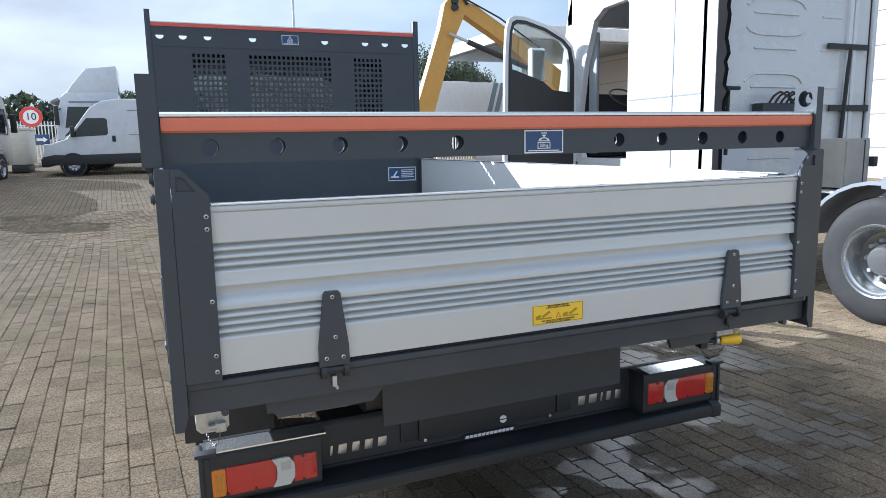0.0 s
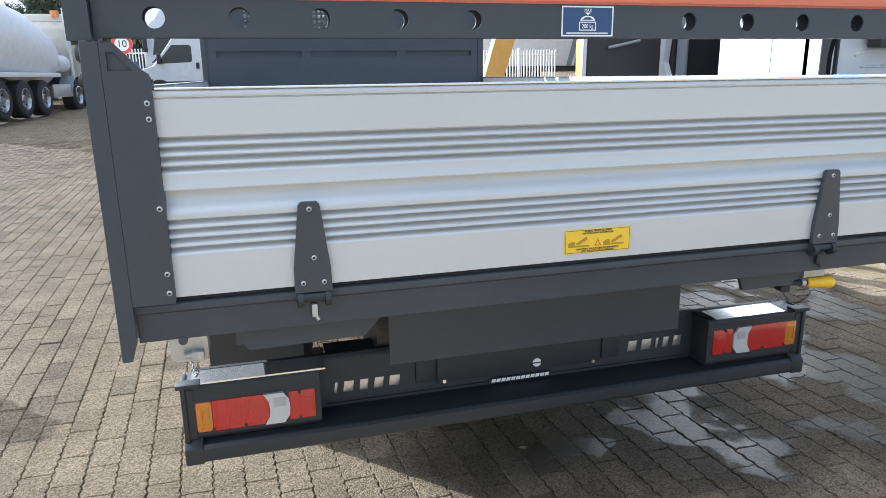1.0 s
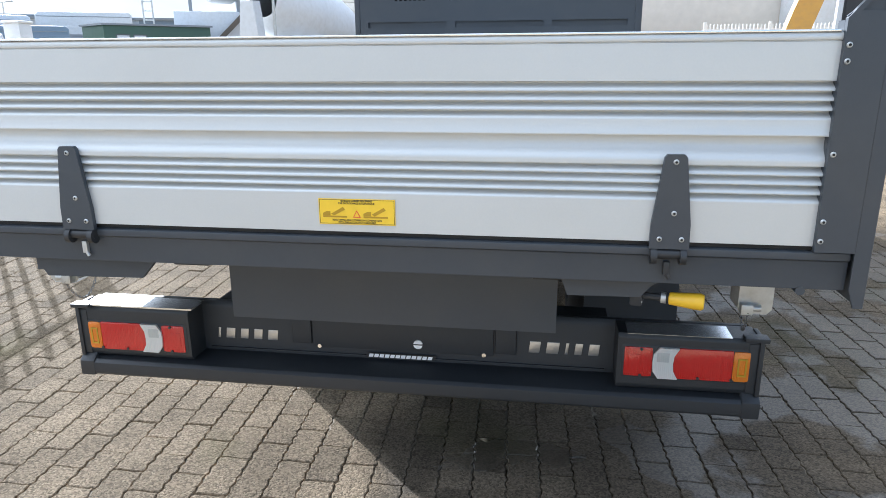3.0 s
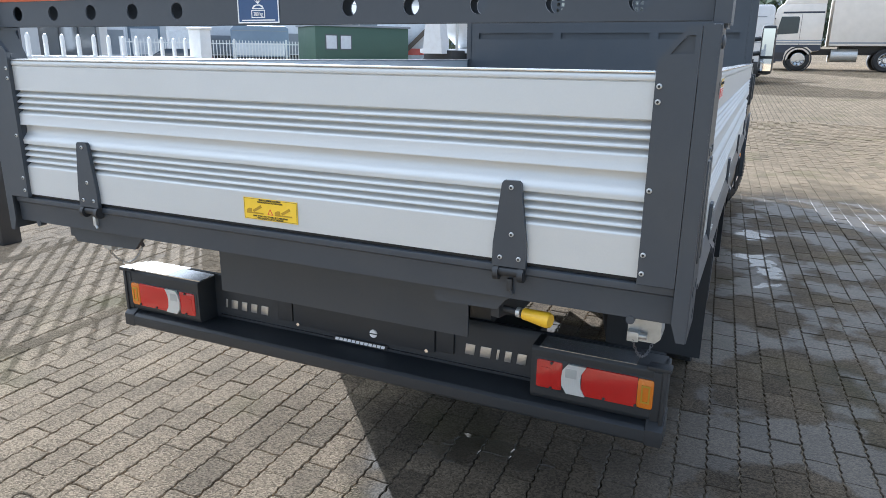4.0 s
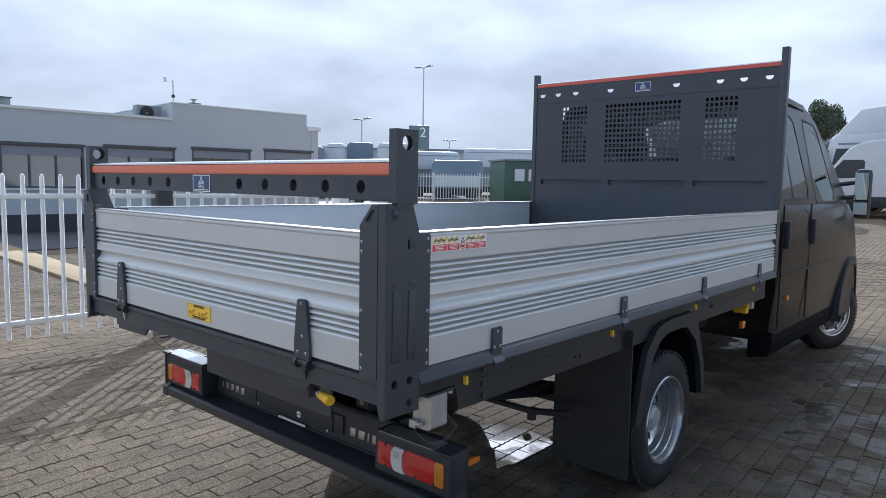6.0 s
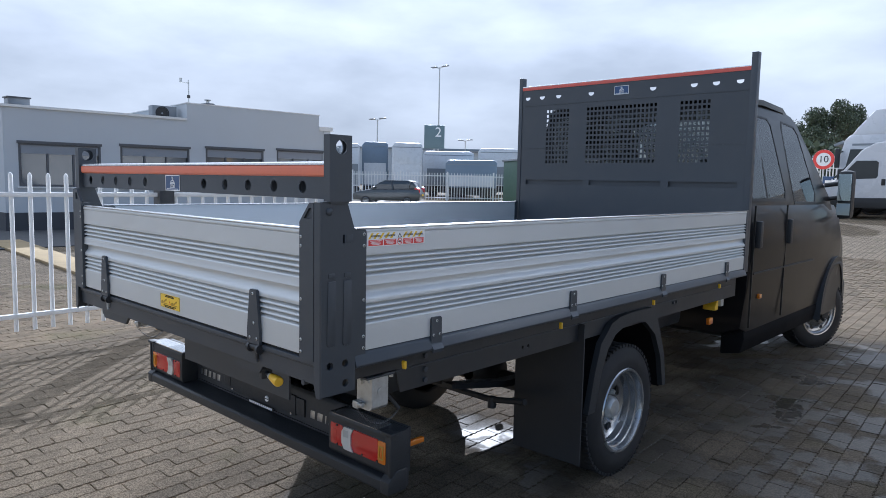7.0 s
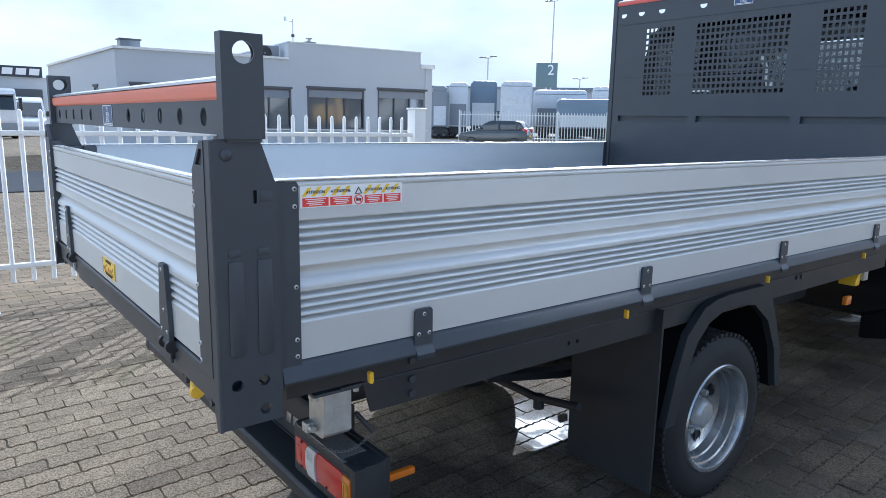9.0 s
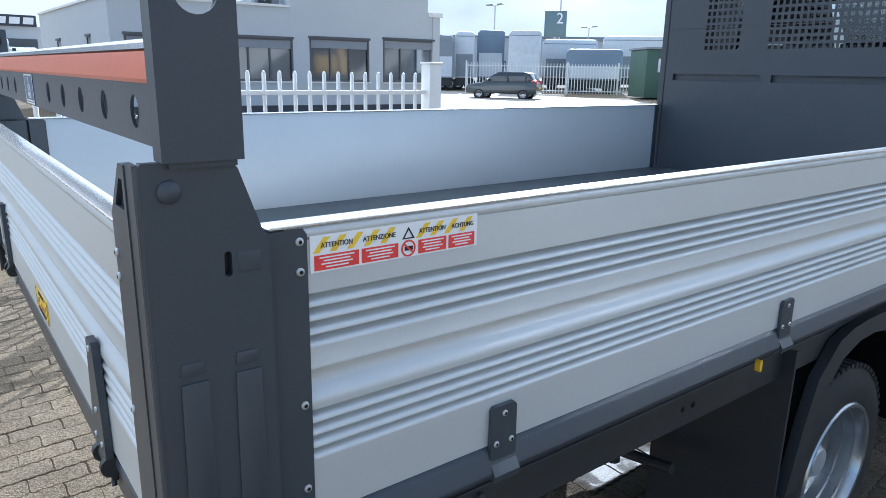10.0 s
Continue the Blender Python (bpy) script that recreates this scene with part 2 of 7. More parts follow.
def paving(name, pieces):
    """Grey-buff concrete pavers: every stone has its own tone; wet and oily patches darken and gloss it."""
    m = bpy.data.materials.new(name)
    m.use_nodes = True
    n, l = m.node_tree.nodes, m.node_tree.links
    b = n["Principled BSDF"]
    geo, oi = n.new("ShaderNodeNewGeometry"), n.new("ShaderNodeObjectInfo")

    def math_node(op, a, c=None, clamp=False):
        k = n.new("ShaderNodeMath")
        k.operation, k.use_clamp = op, clamp
        for i, v in enumerate((a, c)):
            if v is None:
                continue
            if isinstance(v, (int, float)):
                k.inputs[i].default_value = v
            else:
                l.new(v, k.inputs[i])
        return k.outputs[0]

    def noise_node(scale, detail, source=None):
        k = n.new("ShaderNodeTexNoise")
        k.inputs["Scale"].default_value, k.inputs["Detail"].default_value = scale, detail
        l.new(source or geo.outputs["Position"], k.inputs["Vector"])
        return k

    if pieces:
        rnd = math_node("FRACT", math_node("ADD", geo.outputs["Random Per Island"], oi.outputs["Random"]))
        tone = None
    else:
        turn = n.new("ShaderNodeMapping")
        turn.inputs["Rotation"].default_value = (0, 0, radians(-93))
        l.new(geo.outputs["Position"], turn.inputs["Vector"])
        br = n.new("ShaderNodeTexBrick")
        br.inputs["Scale"].default_value = 1.0
        br.inputs["Brick Width"].default_value, br.inputs["Row Height"].default_value = 0.21, 0.113
        br.inputs["Mortar Size"].default_value = 0.006
        br.inputs["Color1"].default_value, br.inputs["Color2"].default_value = (0.1, 0.1, 0.1, 1), (0.9, 0.9, 0.9, 1)
        br.inputs["Mortar"].default_value = (0.5, 0.5, 0.5, 1)
        l.new(turn.outputs[0], br.inputs["Vector"])
        rnd = br.outputs["Color"]
        tone = br.outputs["Fac"]
    ramp = n.new("ShaderNodeValToRGB")
    e = ramp.color_ramp.elements
    e[0].color, e[1].color = (0.190, 0.149, 0.102, 1), (0.275, 0.213, 0.143, 1)
    mid_tone = ramp.color_ramp.elements.new(0.16)
    mid_tone.color = (0.236, 0.183, 0.123, 1)
    l.new(rnd, ramp.inputs["Fac"])
    grit = n.new("ShaderNodeTexVoronoi")
    grit.inputs["Scale"].default_value = 165.0
    l.new(geo.outputs["Position"], grit.inputs["Vector"])
    speck = n.new("ShaderNodeSeparateColor")
    l.new(grit.outputs["Color"], speck.inputs[0])
    blot = noise_node(3.4, 7)
    wide = noise_node(0.55, 4)
    f = math_node("MULTIPLY_ADD", speck.outputs[0], 0.9)
    f.node.inputs[2].default_value = 0.58
    f2 = math_node("MULTIPLY_ADD", blot.outputs["Fac"], 0.9)
    f2.node.inputs[2].default_value = 0.55
    f3 = math_node("MULTIPLY_ADD", wide.outputs["Fac"], 0.5)
    f3.node.inputs[2].default_value = 0.75
    ff = math_node("MULTIPLY", math_node("MULTIPLY", f, f2), f3)
    col = n.new("ShaderNodeVectorMath")
    col.operation = "SCALE"
    l.new(ramp.outputs["Color"], col.inputs[0])
    l.new(ff, col.inputs["Scale"])
    moss = n.new("ShaderNodeMix")
    moss.data_type = "RGBA"
    moss.inputs["B"].default_value = (0.13, 0.125, 0.045, 1)
    patch = n.new("ShaderNodeMapRange")
    patch.inputs["From Min"].default_value, patch.inputs["From Max"].default_value = 0.56, 0.74
    patch.inputs["To Max"].default_value = 0.5
    l.new(noise_node(1.25, 9).outputs["Fac"], patch.inputs["Value"])
    l.new(patch.outputs[0], moss.inputs["Factor"])
    l.new(col.outputs[0], moss.inputs["A"])
    colour = moss.outputs["Result"]
    if tone is not None:
        jm = n.new("ShaderNodeMix")
        jm.data_type = "RGBA"
        jm.inputs["B"].default_value = (0.085, 0.07, 0.05, 1)
        l.new(tone, jm.inputs["Factor"])
        l.new(colour, jm.inputs["A"])
        colour = jm.outputs["Result"]
    # wet and oily patches: centre, half sizes and strength
    sep = n.new("ShaderNodeSeparateXYZ")
    wob = noise_node(2.2, 5)
    wobble = n.new("ShaderNodeVectorMath")
    wobble.operation = "MULTIPLY_ADD"
    wobble.inputs[1].default_value = (1.1, 1.1, 0)
    l.new(wob.outputs["Color"], wobble.inputs[0])
    l.new(geo.outputs["Position"], wobble.inputs[2])
    l.new(wobble.outputs[0], sep.inputs[0])
    wet = None
    for cx, cy, hx, hy, s in WET:
        dx = math_node("DIVIDE", math_node("SUBTRACT", sep.outputs["X"], cx + 0.55), hx)
        dy = math_node("DIVIDE", math_node("SUBTRACT", sep.outputs["Y"], cy + 0.55), hy)
        d = math_node("SQRT", math_node("ADD", math_node("MULTIPLY", dx, dx), math_node("MULTIPLY", dy, dy)))
        k = n.new("ShaderNodeMapRange")
        k.inputs["From Min"].default_value, k.inputs["From Max"].default_value = 1.1, 0.78
        k.inputs["To Max"].default_value = s
        l.new(d, k.inputs["Value"])
        wet = k.outputs[0] if wet is None else math_node("MAXIMUM", wet, k.outputs[0])
    # the film of water breaks up into wetter and drier islands
    isle = n.new("ShaderNodeMapRange")
    isle.inputs["From Min"].default_value, isle.inputs["From Max"].default_value = 0.36, 0.52
    isle.inputs["To Min"].default_value, isle.inputs["To Max"].default_value = 0.72, 1.0
    l.new(noise_node(1.9, 7).outputs["Fac"], isle.inputs["Value"])
    wet = math_node("MULTIPLY", wet, isle.outputs[0])

    def span(value, a0, a1, b0, b1):
        k = n.new("ShaderNodeMapRange")
        for name_, v in (("From Min", a0), ("From Max", a1), ("To Min", b0), ("To Max", b1)):
            k.inputs[name_].default_value = v
        l.new(value, k.inputs["Value"])
        return k.outputs[0]

    dark = n.new("ShaderNodeMix")
    dark.data_type, dark.blend_type = "RGBA", "MULTIPLY"
    dark.inputs["B"].default_value = (0.27, 0.28, 0.30, 1)
    l.new(wet, dark.inputs["Factor"])
    l.new(colour, dark.inputs["A"])
    l.new(dark.outputs["Result"], b.inputs["Base Color"])
    damp, pool = span(wet, 0.5, 0.92, 0.0, 0.34), span(wet, 0.94, 0.985, 0.0, 0.44)
    l.new(math_node("SUBTRACT", 0.92, math_node("ADD", damp, pool)), b.inputs["Roughness"])
    l.new(span(wet, 0.90, 0.985, 0.05, 0.5), b.inputs["Specular IOR Level"])
    b.inputs["Diffuse Roughness"].default_value = 0.9
    bp = n.new("ShaderNodeBump")
    bp.inputs["Distance"].default_value = 0.007
    l.new(span(wet, 0.3, 0.97, 0.95, 0.12), bp.inputs["Strength"])
    rough = noise_node(130, 4)
    lump = math_node("ADD", rough.outputs["Fac"], math_node("MULTIPLY", grit.outputs["Distance"], -0.5))
    l.new(lump, bp.inputs["Height"])
    l.new(bp.outputs["Normal"], b.inputs["Normal"])
    return m


WET = [(1.0, 3.6, 0.5, 0.35, 0.93), (2.12, 6.2, 0.16, 0.5, 1.0), (2.8, 5.2, 1.5, 4.0, 0.95), (1.5, 2.6, 0.8, 0.7, 0.9), (2.25, 5.9, 0.22, 1.0, 1.0), (2.4, 4.0, 0.28, 0.9, 0.94), (2.1, 3.3, 0.6, 1.6, 0.95),
       (0.8, 7.6, 0.8, 0.8, 0.97), (1.28, 2.36, 0.22, 0.16, 0.97), (1.7, 7.3, 1.2, 1.3, 0.93), (1.85, 4.6, 0.45, 2.0, 0.86)]
PAVER = paving("concrete_paver", True)
PAVING = paving("concrete_paving", False)
JOINT = surface("sandy_joint", (0.165, 0.134, 0.092), 0.95, vary=0.3, scale=1.6, bump=0.4, bump_scale=80, dirt=0.8, dirt_colour=(0.02, 0.018, 0.014))


# ---- building blocks ----
PINV = {}


def thing(name, loc=(0, 0, 0), rz=0, label="", category="", group="", kind="", worldbuilt=False):
    ob = new(name)
    ob.empty_display_size = 0.2
    ob.matrix_basis = pose(*loc, 0, 0, rz)
    if worldbuilt:
        PINV[ob.name] = Matrix.Translation(loc).inverted()
    return tagged(ob, label, category, group, kind)


def part(name, bm, material, parent=None, label="", smooth=0.6, m=None):
    """Links a bmesh (or a mesh that is shared) as one mesh object under a thing or a part."""
    if isinstance(bm, bpy.types.Mesh):
        me = bm
    else:
        me = mesh_of(name, bm, material, smooth)
    ob = new(name, me)
    if parent is not None:
        ob.parent = parent
        if parent.name in PINV:
            ob.matrix_parent_inverse = PINV[parent.name]
    if m is not None:
        ob.matrix_basis = m
    if label:
        ob["label"] = label
    return ob


def mesh_of(name, bm, material, smooth=0.6):
    bmesh.ops.recalc_face_normals(bm, faces=bm.faces)
    me = bpy.data.meshes.new(name)
    if smooth:
        for f in bm.faces:
            f.smooth = True
        for e in bm.edges:
            e.smooth = e.calc_face_angle(3.0) < smooth
    bm.to_mesh(me)
    bm.free()
    for k in material if isinstance(material, (list, tuple)) else (material,):
        me.materials.append(k)
    return me


def box(x0, x1, y0, y1, z0, z1, bevel=0.0, bm=None, m=None):
    own = bmesh.new()
    vs = [own.verts.new((x, y, z)) for x in (x0, x1) for y in (y0, y1) for z in (z0, z1)]
    for q in ((0, 1, 3, 2), (4, 6, 7, 5), (0, 4, 5, 1), (2, 3, 7, 6), (0, 2, 6, 4), (1, 5, 7, 3)):
        own.faces.new([vs[i] for i in q])
    if bevel:
        bmesh.ops.bevel(own, geom=own.edges[:] + own.verts[:], offset=bevel, segments=2, profile=0.6, affect="EDGES")
    if m is not None:
        own.transform(m)
    return join(bm, own)


def join(bm, own):
    if bm is None:
        return own
    tmp = bpy.data.meshes.new("tmp")
    own.to_mesh(tmp)
    own.free()
    bm.from_mesh(tmp)
    bpy.data.meshes.remove(tmp)
    return bm


def prism(profile, axis, a, b, bm=None, bevel=0.0, taper=None):
    """A closed outline pushed along an axis from a to b. axis x: points (y, z); y: (x, z); z: (x, y)."""
    own = bmesh.new()
    put = {"x": lambda p, s: (s, p[0], p[1]), "y": lambda p, s: (p[0], s, p[1]), "z": lambda p, s: (p[0], p[1], s)}[axis]
    one = [own.verts.new(put(p, a)) for p in profile]
    two = [own.verts.new(put(p, b)) for p in (taper or profile)]
    own.faces.new(one)
    own.faces.new(two[::-1])
    k = len(profile)
    for i in range(k):
        own.faces.new((one[i], two[i], two[(i + 1) % k], one[(i + 1) % k]))
    if bevel:
        bmesh.ops.recalc_face_normals(own, faces=own.faces)
        bmesh.ops.bevel(own, geom=own.edges[:], offset=bevel, segments=2, profile=0.6, affect="EDGES")
    return join(bm, own)


def cyl(centre, axis, r, depth, seg=16, bm=None, r2=None, bevel=0.0):
    own = bmesh.new()
    bmesh.ops.create_cone(own, cap_ends=True, segments=seg, radius1=r, radius2=r if r2 is None else r2, depth=depth)
    if bevel:
        bmesh.ops.bevel(own, geom=[e for e in own.edges if len(e.link_faces) == 2 and e.calc_face_angle(0) > 1.2], offset=bevel, segments=2, affect="EDGES")
    turn = {"x": pose(0, 0, 0, 0, 90, 0), "y": pose(0, 0, 0, -90, 0, 0), "z": Matrix.Identity(4)}[axis]
    own.transform(Matrix.Translation(centre) @ turn)
    return join(bm, own)


def rod(a, b, r, seg=8, bm=None):
    a, b = Vector(a), Vector(b)
    own = bmesh.new()
    bmesh.ops.create_cone(own, cap_ends=True, segments=seg, radius1=r, radius2=r, depth=(b - a).length)
    own.transform(Matrix.Translation((a + b) / 2) @ (b - a).to_track_quat("Z", "Y").to_matrix().to_4x4())
    return join(bm, own)


def lathe(profile, axis, centre, seg=40, bm=None):
    """An outline of (along, radius) turned round an axis."""
    own = bmesh.new()
    rings = []
    for s, r in profile:
        ring = []
        for i in range(seg):
            a = 2 * math.pi * i / seg
            c, d = r * math.cos(a), r * math.sin(a)
            ring.append(own.verts.new({"x": (s, c, d), "y": (c, s, d), "z": (c, d, s)}[axis]))
        rings.append(ring)
    for p, q in zip(rings, rings[1:]):
        for i in range(seg):
            own.faces.new((p[i], p[(i + 1) % seg], q[(i + 1) % seg], q[i]))
    bmesh.ops.remove_doubles(own, verts=own.verts, dist=1e-5)
    own.transform(Matrix.Translation(centre))
    return join(bm, own)


def sheet(outer, holes, place, thick, bm=None):
    """A plate with openings. place(u, v, w) puts a point of the plate, w deep, into space."""
    from mathutils.geometry import tessellate_polygon
    own = bmesh.new()
    loops = [outer] + list(holes)
    tris = tessellate_polygon([[Vector((u, v, 0)) for u, v in lp] for lp in loops])
    flat = [p for lp in loops for p in lp]
    front = [own.verts.new(place(u, v, 0)) for u, v in flat]
    back = [own.verts.new(place(u, v, thick)) for u, v in flat]
    for t in tris:
        if len(set(t)) == 3:
            try:
                own.faces.new([front[i] for i in t])
                own.faces.new([back[i] for i in reversed(t)])
            except ValueError:
                pass
    k = 0
    for lp in loops:
        c = len(lp)
        for i in range(c):
            a, b = k + i, k + (i + 1) % c
            own.faces.new((front[a], front[b], back[b], back[a]))
        k += c
    return join(bm, own)


def ring2(cx, cz, r, seg=20):
    return [(cx + r * math.cos(2 * math.pi * i / seg), cz + r * math.sin(2 * math.pi * i / seg)) for i in range(seg)]


def rect2(a, b, c, d):
    return [(a, c), (b, c), (b, d), (a, d)]


def words(name, text, size, material, parent, m, squeeze=1.0):
    """Flat raised lettering in the built-in font, as a mesh."""
    cu = bpy.data.curves.new(name, "FONT")
    cu.body, cu.size, cu.align_x, cu.align_y, cu.extrude = text, size, "CENTER", "CENTER", 0.0004
    tmp = new(name + "_tmp", cu)
    me = bpy.data.meshes.new_from_object(tmp.evaluated_get(bpy.context.evaluated_depsgraph_get()))
    bpy.data.objects.remove(tmp)
    me.transform(Matrix.Diagonal((squeeze, 1, 1, 1)))
    me.materials.clear()
    me.materials.append(material)
    ob = new(name, me)
    ob.parent = parent
    if parent is not None and parent.name in PINV:
        ob.matrix_parent_inverse = PINV[parent.name]
    ob.matrix_basis = m
    return ob


def rise(x, y):
    """How far the yard climbs ahead of the truck."""
    t = max(0.0, y - 10.0)
    u = t * t / (t + 6.0) if t else 0.0
    w = 1.0 if x > -8 else (0.35 if x < -20 else 0.35 + 0.65 * (x + 20) / 12)
    return 0.042 * u * w if u < 90 else 0.042 * 90 * w

# ---- ground ----
bm = bmesh.new()
xs = [-400, -200, -100, -60, -40, -28, -20, -14, -8, -6, -2, 2, 6, 10, 20, 40, 80, 160, 400]
ys = [-300, -100, -40, -10, -2, 4, 8, 10, 12, 14, 17, 20, 24, 28, 34, 40, 50, 60, 75, 100, 140, 200, 400]
grid = [[bm.verts.new((x, y, rise(x, y) - 0.018)) for y in ys] for x in xs]
for i in range(len(xs) - 1):
    for j in range(len(ys) - 1):
        bm.faces.new((grid[i][j], grid[i + 1][j], grid[i + 1][j + 1], grid[i][j + 1]))
ground = tagged(part("ground", bm, PAVING), "grey-buff concrete block paving of a truck yard, partly wet", "paving", kind="structure")


# ---- the tipper truck ----
TRUCK = thing("tipper_truck", (1.0, 3.65, 0), label="dark crew-cab tipper truck with an aluminium dropside bed, parked", category="truck", worldbuilt=True)
L, R = 0.0, 2.0                       # outer faces of the side boards
TAIL, NOSE = 1.595, 5.235             # outer face of the tailgate, rear face of the headboard
B0, B1 = 1.012, 1.406                 # foot and top of the boards


def board_profile():
    """Outline of a hollow ribbed board with rounded flutes: (depth outwards, height)."""
    pts = [(0.0, B0)]

    def flutes(centres):
        pts.append((0.0, centres[0] - 0.012))
        for z in centres:
            for dz, d in ((-0.0092, 0.0), (-0.0065, -0.0022), (-0.003, -0.0075), (-0.0005, -0.012), (0.0015, -0.0145), (0.0032, -0.015), (0.0044, -0.0145), (0.0052, -0.0012), (0.0058, 0.0)):
                pts.append((d, z + dz))
        pts.append((0.0, centres[-1] + 0.0115))

    flutes((1.106, 1.124, 1.142, 1.160))
    pts.extend([(0.0, 1.1745), (-0.0006, 1.1775), (-0.0022, 1.1815), (-0.006, 1.1865), (-0.0115, 1.1925), (-0.0148, 1.198), (-0.0162, 1.2035), (-0.0165, 1.208), (-0.0165, 1.2205), (0.0015, 1.2215), (0.002, 1.2235), (0.001, 1.226)])
    flutes((1.262, 1.280, 1.298, 1.316))
    pts.extend([(0.0, B1 - 0.0165), (-0.002, B1 - 0.0155), (-0.002, B1 - 0.0145), (0.0015, B1 - 0.0135), (0.0025, B1 - 0.010), (0.0015, B1 - 0.003), (-0.002, B1), (-0.024, B1),
                (-0.027, B1 - 0.003), (-0.027, B0)])
    return pts


screw_bm = lathe([(0.0, 0.0054), (0.0014, 0.0053), (0.0028, 0.0040), (0.0031, 0.0026), (0.0012, 0.0023), (0.0012, 0.0)], "z", (0, 0, 0), 14)
for f_ in screw_bm.faces:
    f_.material_index = 1 if f_.calc_center_median().xy.length < 0.0024 else 0
SCREW = mesh_of("screw", screw_bm, (GALV, INK_SHADE))
FACE = {"-y": (90, 0, 0), "+x": (90, 0, 90), "-x": (90, 0, -90), "+y": (90, 0, 180), "+z": (0, 0, 0)}


def screw(at, face, parent):
    m = pose(*at, *FACE[face])
    s = part("screw", SCREW, None, parent, m=m)
    return s


# tailgate
tg = part("tailgate", prism([(TAIL - d, z) for d, z in board_profile()], "x", 0.06, 1.94), ALU, TRUCK, "ribbed anodised aluminium tailgate", smooth=0.9)
part("top_edge", box(0.10, 1.905, TAIL - 0.004, TAIL + 0.03, B1, B1 + 0.004, 0.0015), ALU_EDGE, tg)
for side, x0, x1, sx in ((-1, 0.008, 0.098, 0.088), (1, 1.908, 1.992, 1.916)):
    outer = x0 if side < 0 else x1
    inner = x1 if side < 0 else x0
    edge = outer - side * 0.012       # where the post's rear flange begins
    pts = [(edge, 1.003), (inner, 1.003), (inner, 1.428), (edge - side * 0.022, 1.488), (edge, 1.488)]
    tri = [(edge - side * 0.010, 1.44), (edge - side * 0.050, 1.44), (edge - side * 0.024, 1.472), (edge - side * 0.010, 1.472)]
    cap = part("end_cap", sheet(pts, [tri], lambda u, v, w: (u, TAIL - 0.012 + w, v), 0.012), STEEL, tg, "dark steel end cap with a cut corner", smooth=0.2)
    part("gusset", sheet([(edge, 1.432), (inner, 1.432), (edge, 1.488)], [], lambda u, v, w: (u, TAIL - 0.006 + w, v), 0.006), STEEL, tg)
    part("cap_body", box(min(edge, inner), max(edge, inner), TAIL + 0.001, TAIL + 0.03, 1.01, 1.425), STEEL, tg)
    for z in (1.025, 1.063, 1.19, 1.355, 1.383):
        screw((sx, TAIL - 0.012, z), "-y", tg)


def tail_hinge(x0):
    """A tapered strap with four screws that runs from the sill up the tailgate."""
    outline = [(x0 - 0.038, 1.0), (x0 + 0.038, 1.0), (x0 + 0.037, 1.05), (x0 + 0.021, 1.18), (x0 + 0.016, 1.186), (x0 - 0.016, 1.186), (x0 - 0.021, 1.18), (x0 - 0.037, 1.05)]
    h = part("strap_hinge", sheet(outline, [], lambda u, v, w: (u, TAIL - 0.012 + w, v), 0.011), STEEL, TRUCK, "dark tapered strap hinge")
    for dx, z in ((0, 1.172), (0.004, 1.072), (-0.02, 1.02), (0.022, 1.02)):
        screw((x0 + dx, TAIL - 0.012, z), "-y", h)
    kn = cyl((x0, TAIL - 0.003, 0.988), "x", 0.011, 0.07, 12)
    for dx in (-0.028, 0.028):
        cyl((x0 + dx, TAIL - 0.004, 0.984), "x", 0.017, 0.012, 12, kn)
    part("knuckle", kn, CHASSIS, h)
    b = box(x0 - 0.006, x0 + 0.006, TAIL - 0.002, TAIL + 0.008, 0.942, 0.97, 0.002)
    rod((x0 + 0.002, TAIL + 0.001, 0.945), (x0 + 0.007, TAIL + 0.001, 0.935), 0.004, 8, b)
    part("latch_pin", b, GALV if x0 < 1 else CHASSIS, h)


tail_hinge(0.362)
tail_hinge(1.641)

# warning sticker on the tailgate
st = part("warning_sticker", box(0.924, 1.089, TAIL - 0.0022, TAIL - 0.0002, 1.028, 1.083), STICK_Y, TRUCK, "yellow warning sticker with tipping truck pictograms")
up = lambda x, z, y=TAIL - 0.0026: pose(x, y, z, 90, 0, 0)
for s, z in (("BENNAGE ARRIERE SEULEMENT", 1.0785), ("PAR DECROCHAGE AUTOMATIQUE", 1.0735), ("REAR TIPPING ONLY POSSIBLE IN COMBINATION", 1.0375), ("WITH THE AUTO-LATCH TAILBOARD", 1.0325)):
    words("sticker_text", s, 0.0056, INK_SHADE, st, up(1.0065, z), 0.86)
rim = bmesh.new()
for a in (((0.926, 1.030), (1.087, 1.030)), ((0.926, 1.081), (1.087, 1.081)), ((0.926, 1.030), (0.926, 1.081)), ((1.087, 1.030), (1.087, 1.081))):
    rod((a[0][0], TAIL - 0.0024, a[0][1]), (a[1][0], TAIL - 0.0024, a[1][1]), 0.0004, 4, rim)
part("sticker_border", rim, INK_SHADE, st)
for x0 in (0.955, 1.043):
    pg = bmesh.new()
    flat = lambda pts: sheet(pts, [], lambda u, v, w: (u, TAIL - 0.003 + w, v), 0.0008, pg)
    flat([(x0 - 0.022, 1.043), (x0 + 0.03, 1.043), (x0 + 0.03, 1.0465), (x0 - 0.022, 1.0465)])
    flat([(x0 - 0.022, 1.047), (x0 - 0.006, 1.047), (x0 - 0.006, 1.056), (x0 - 0.014, 1.056), (x0 - 0.022, 1.052)])
    flat([(x0 - 0.004, 1.051), (x0 + 0.022, 1.066), (x0 + 0.026, 1.06), (x0 + 0.002, 1.047)])
    part("tipping_pictogram", pg, OCHRE, st)
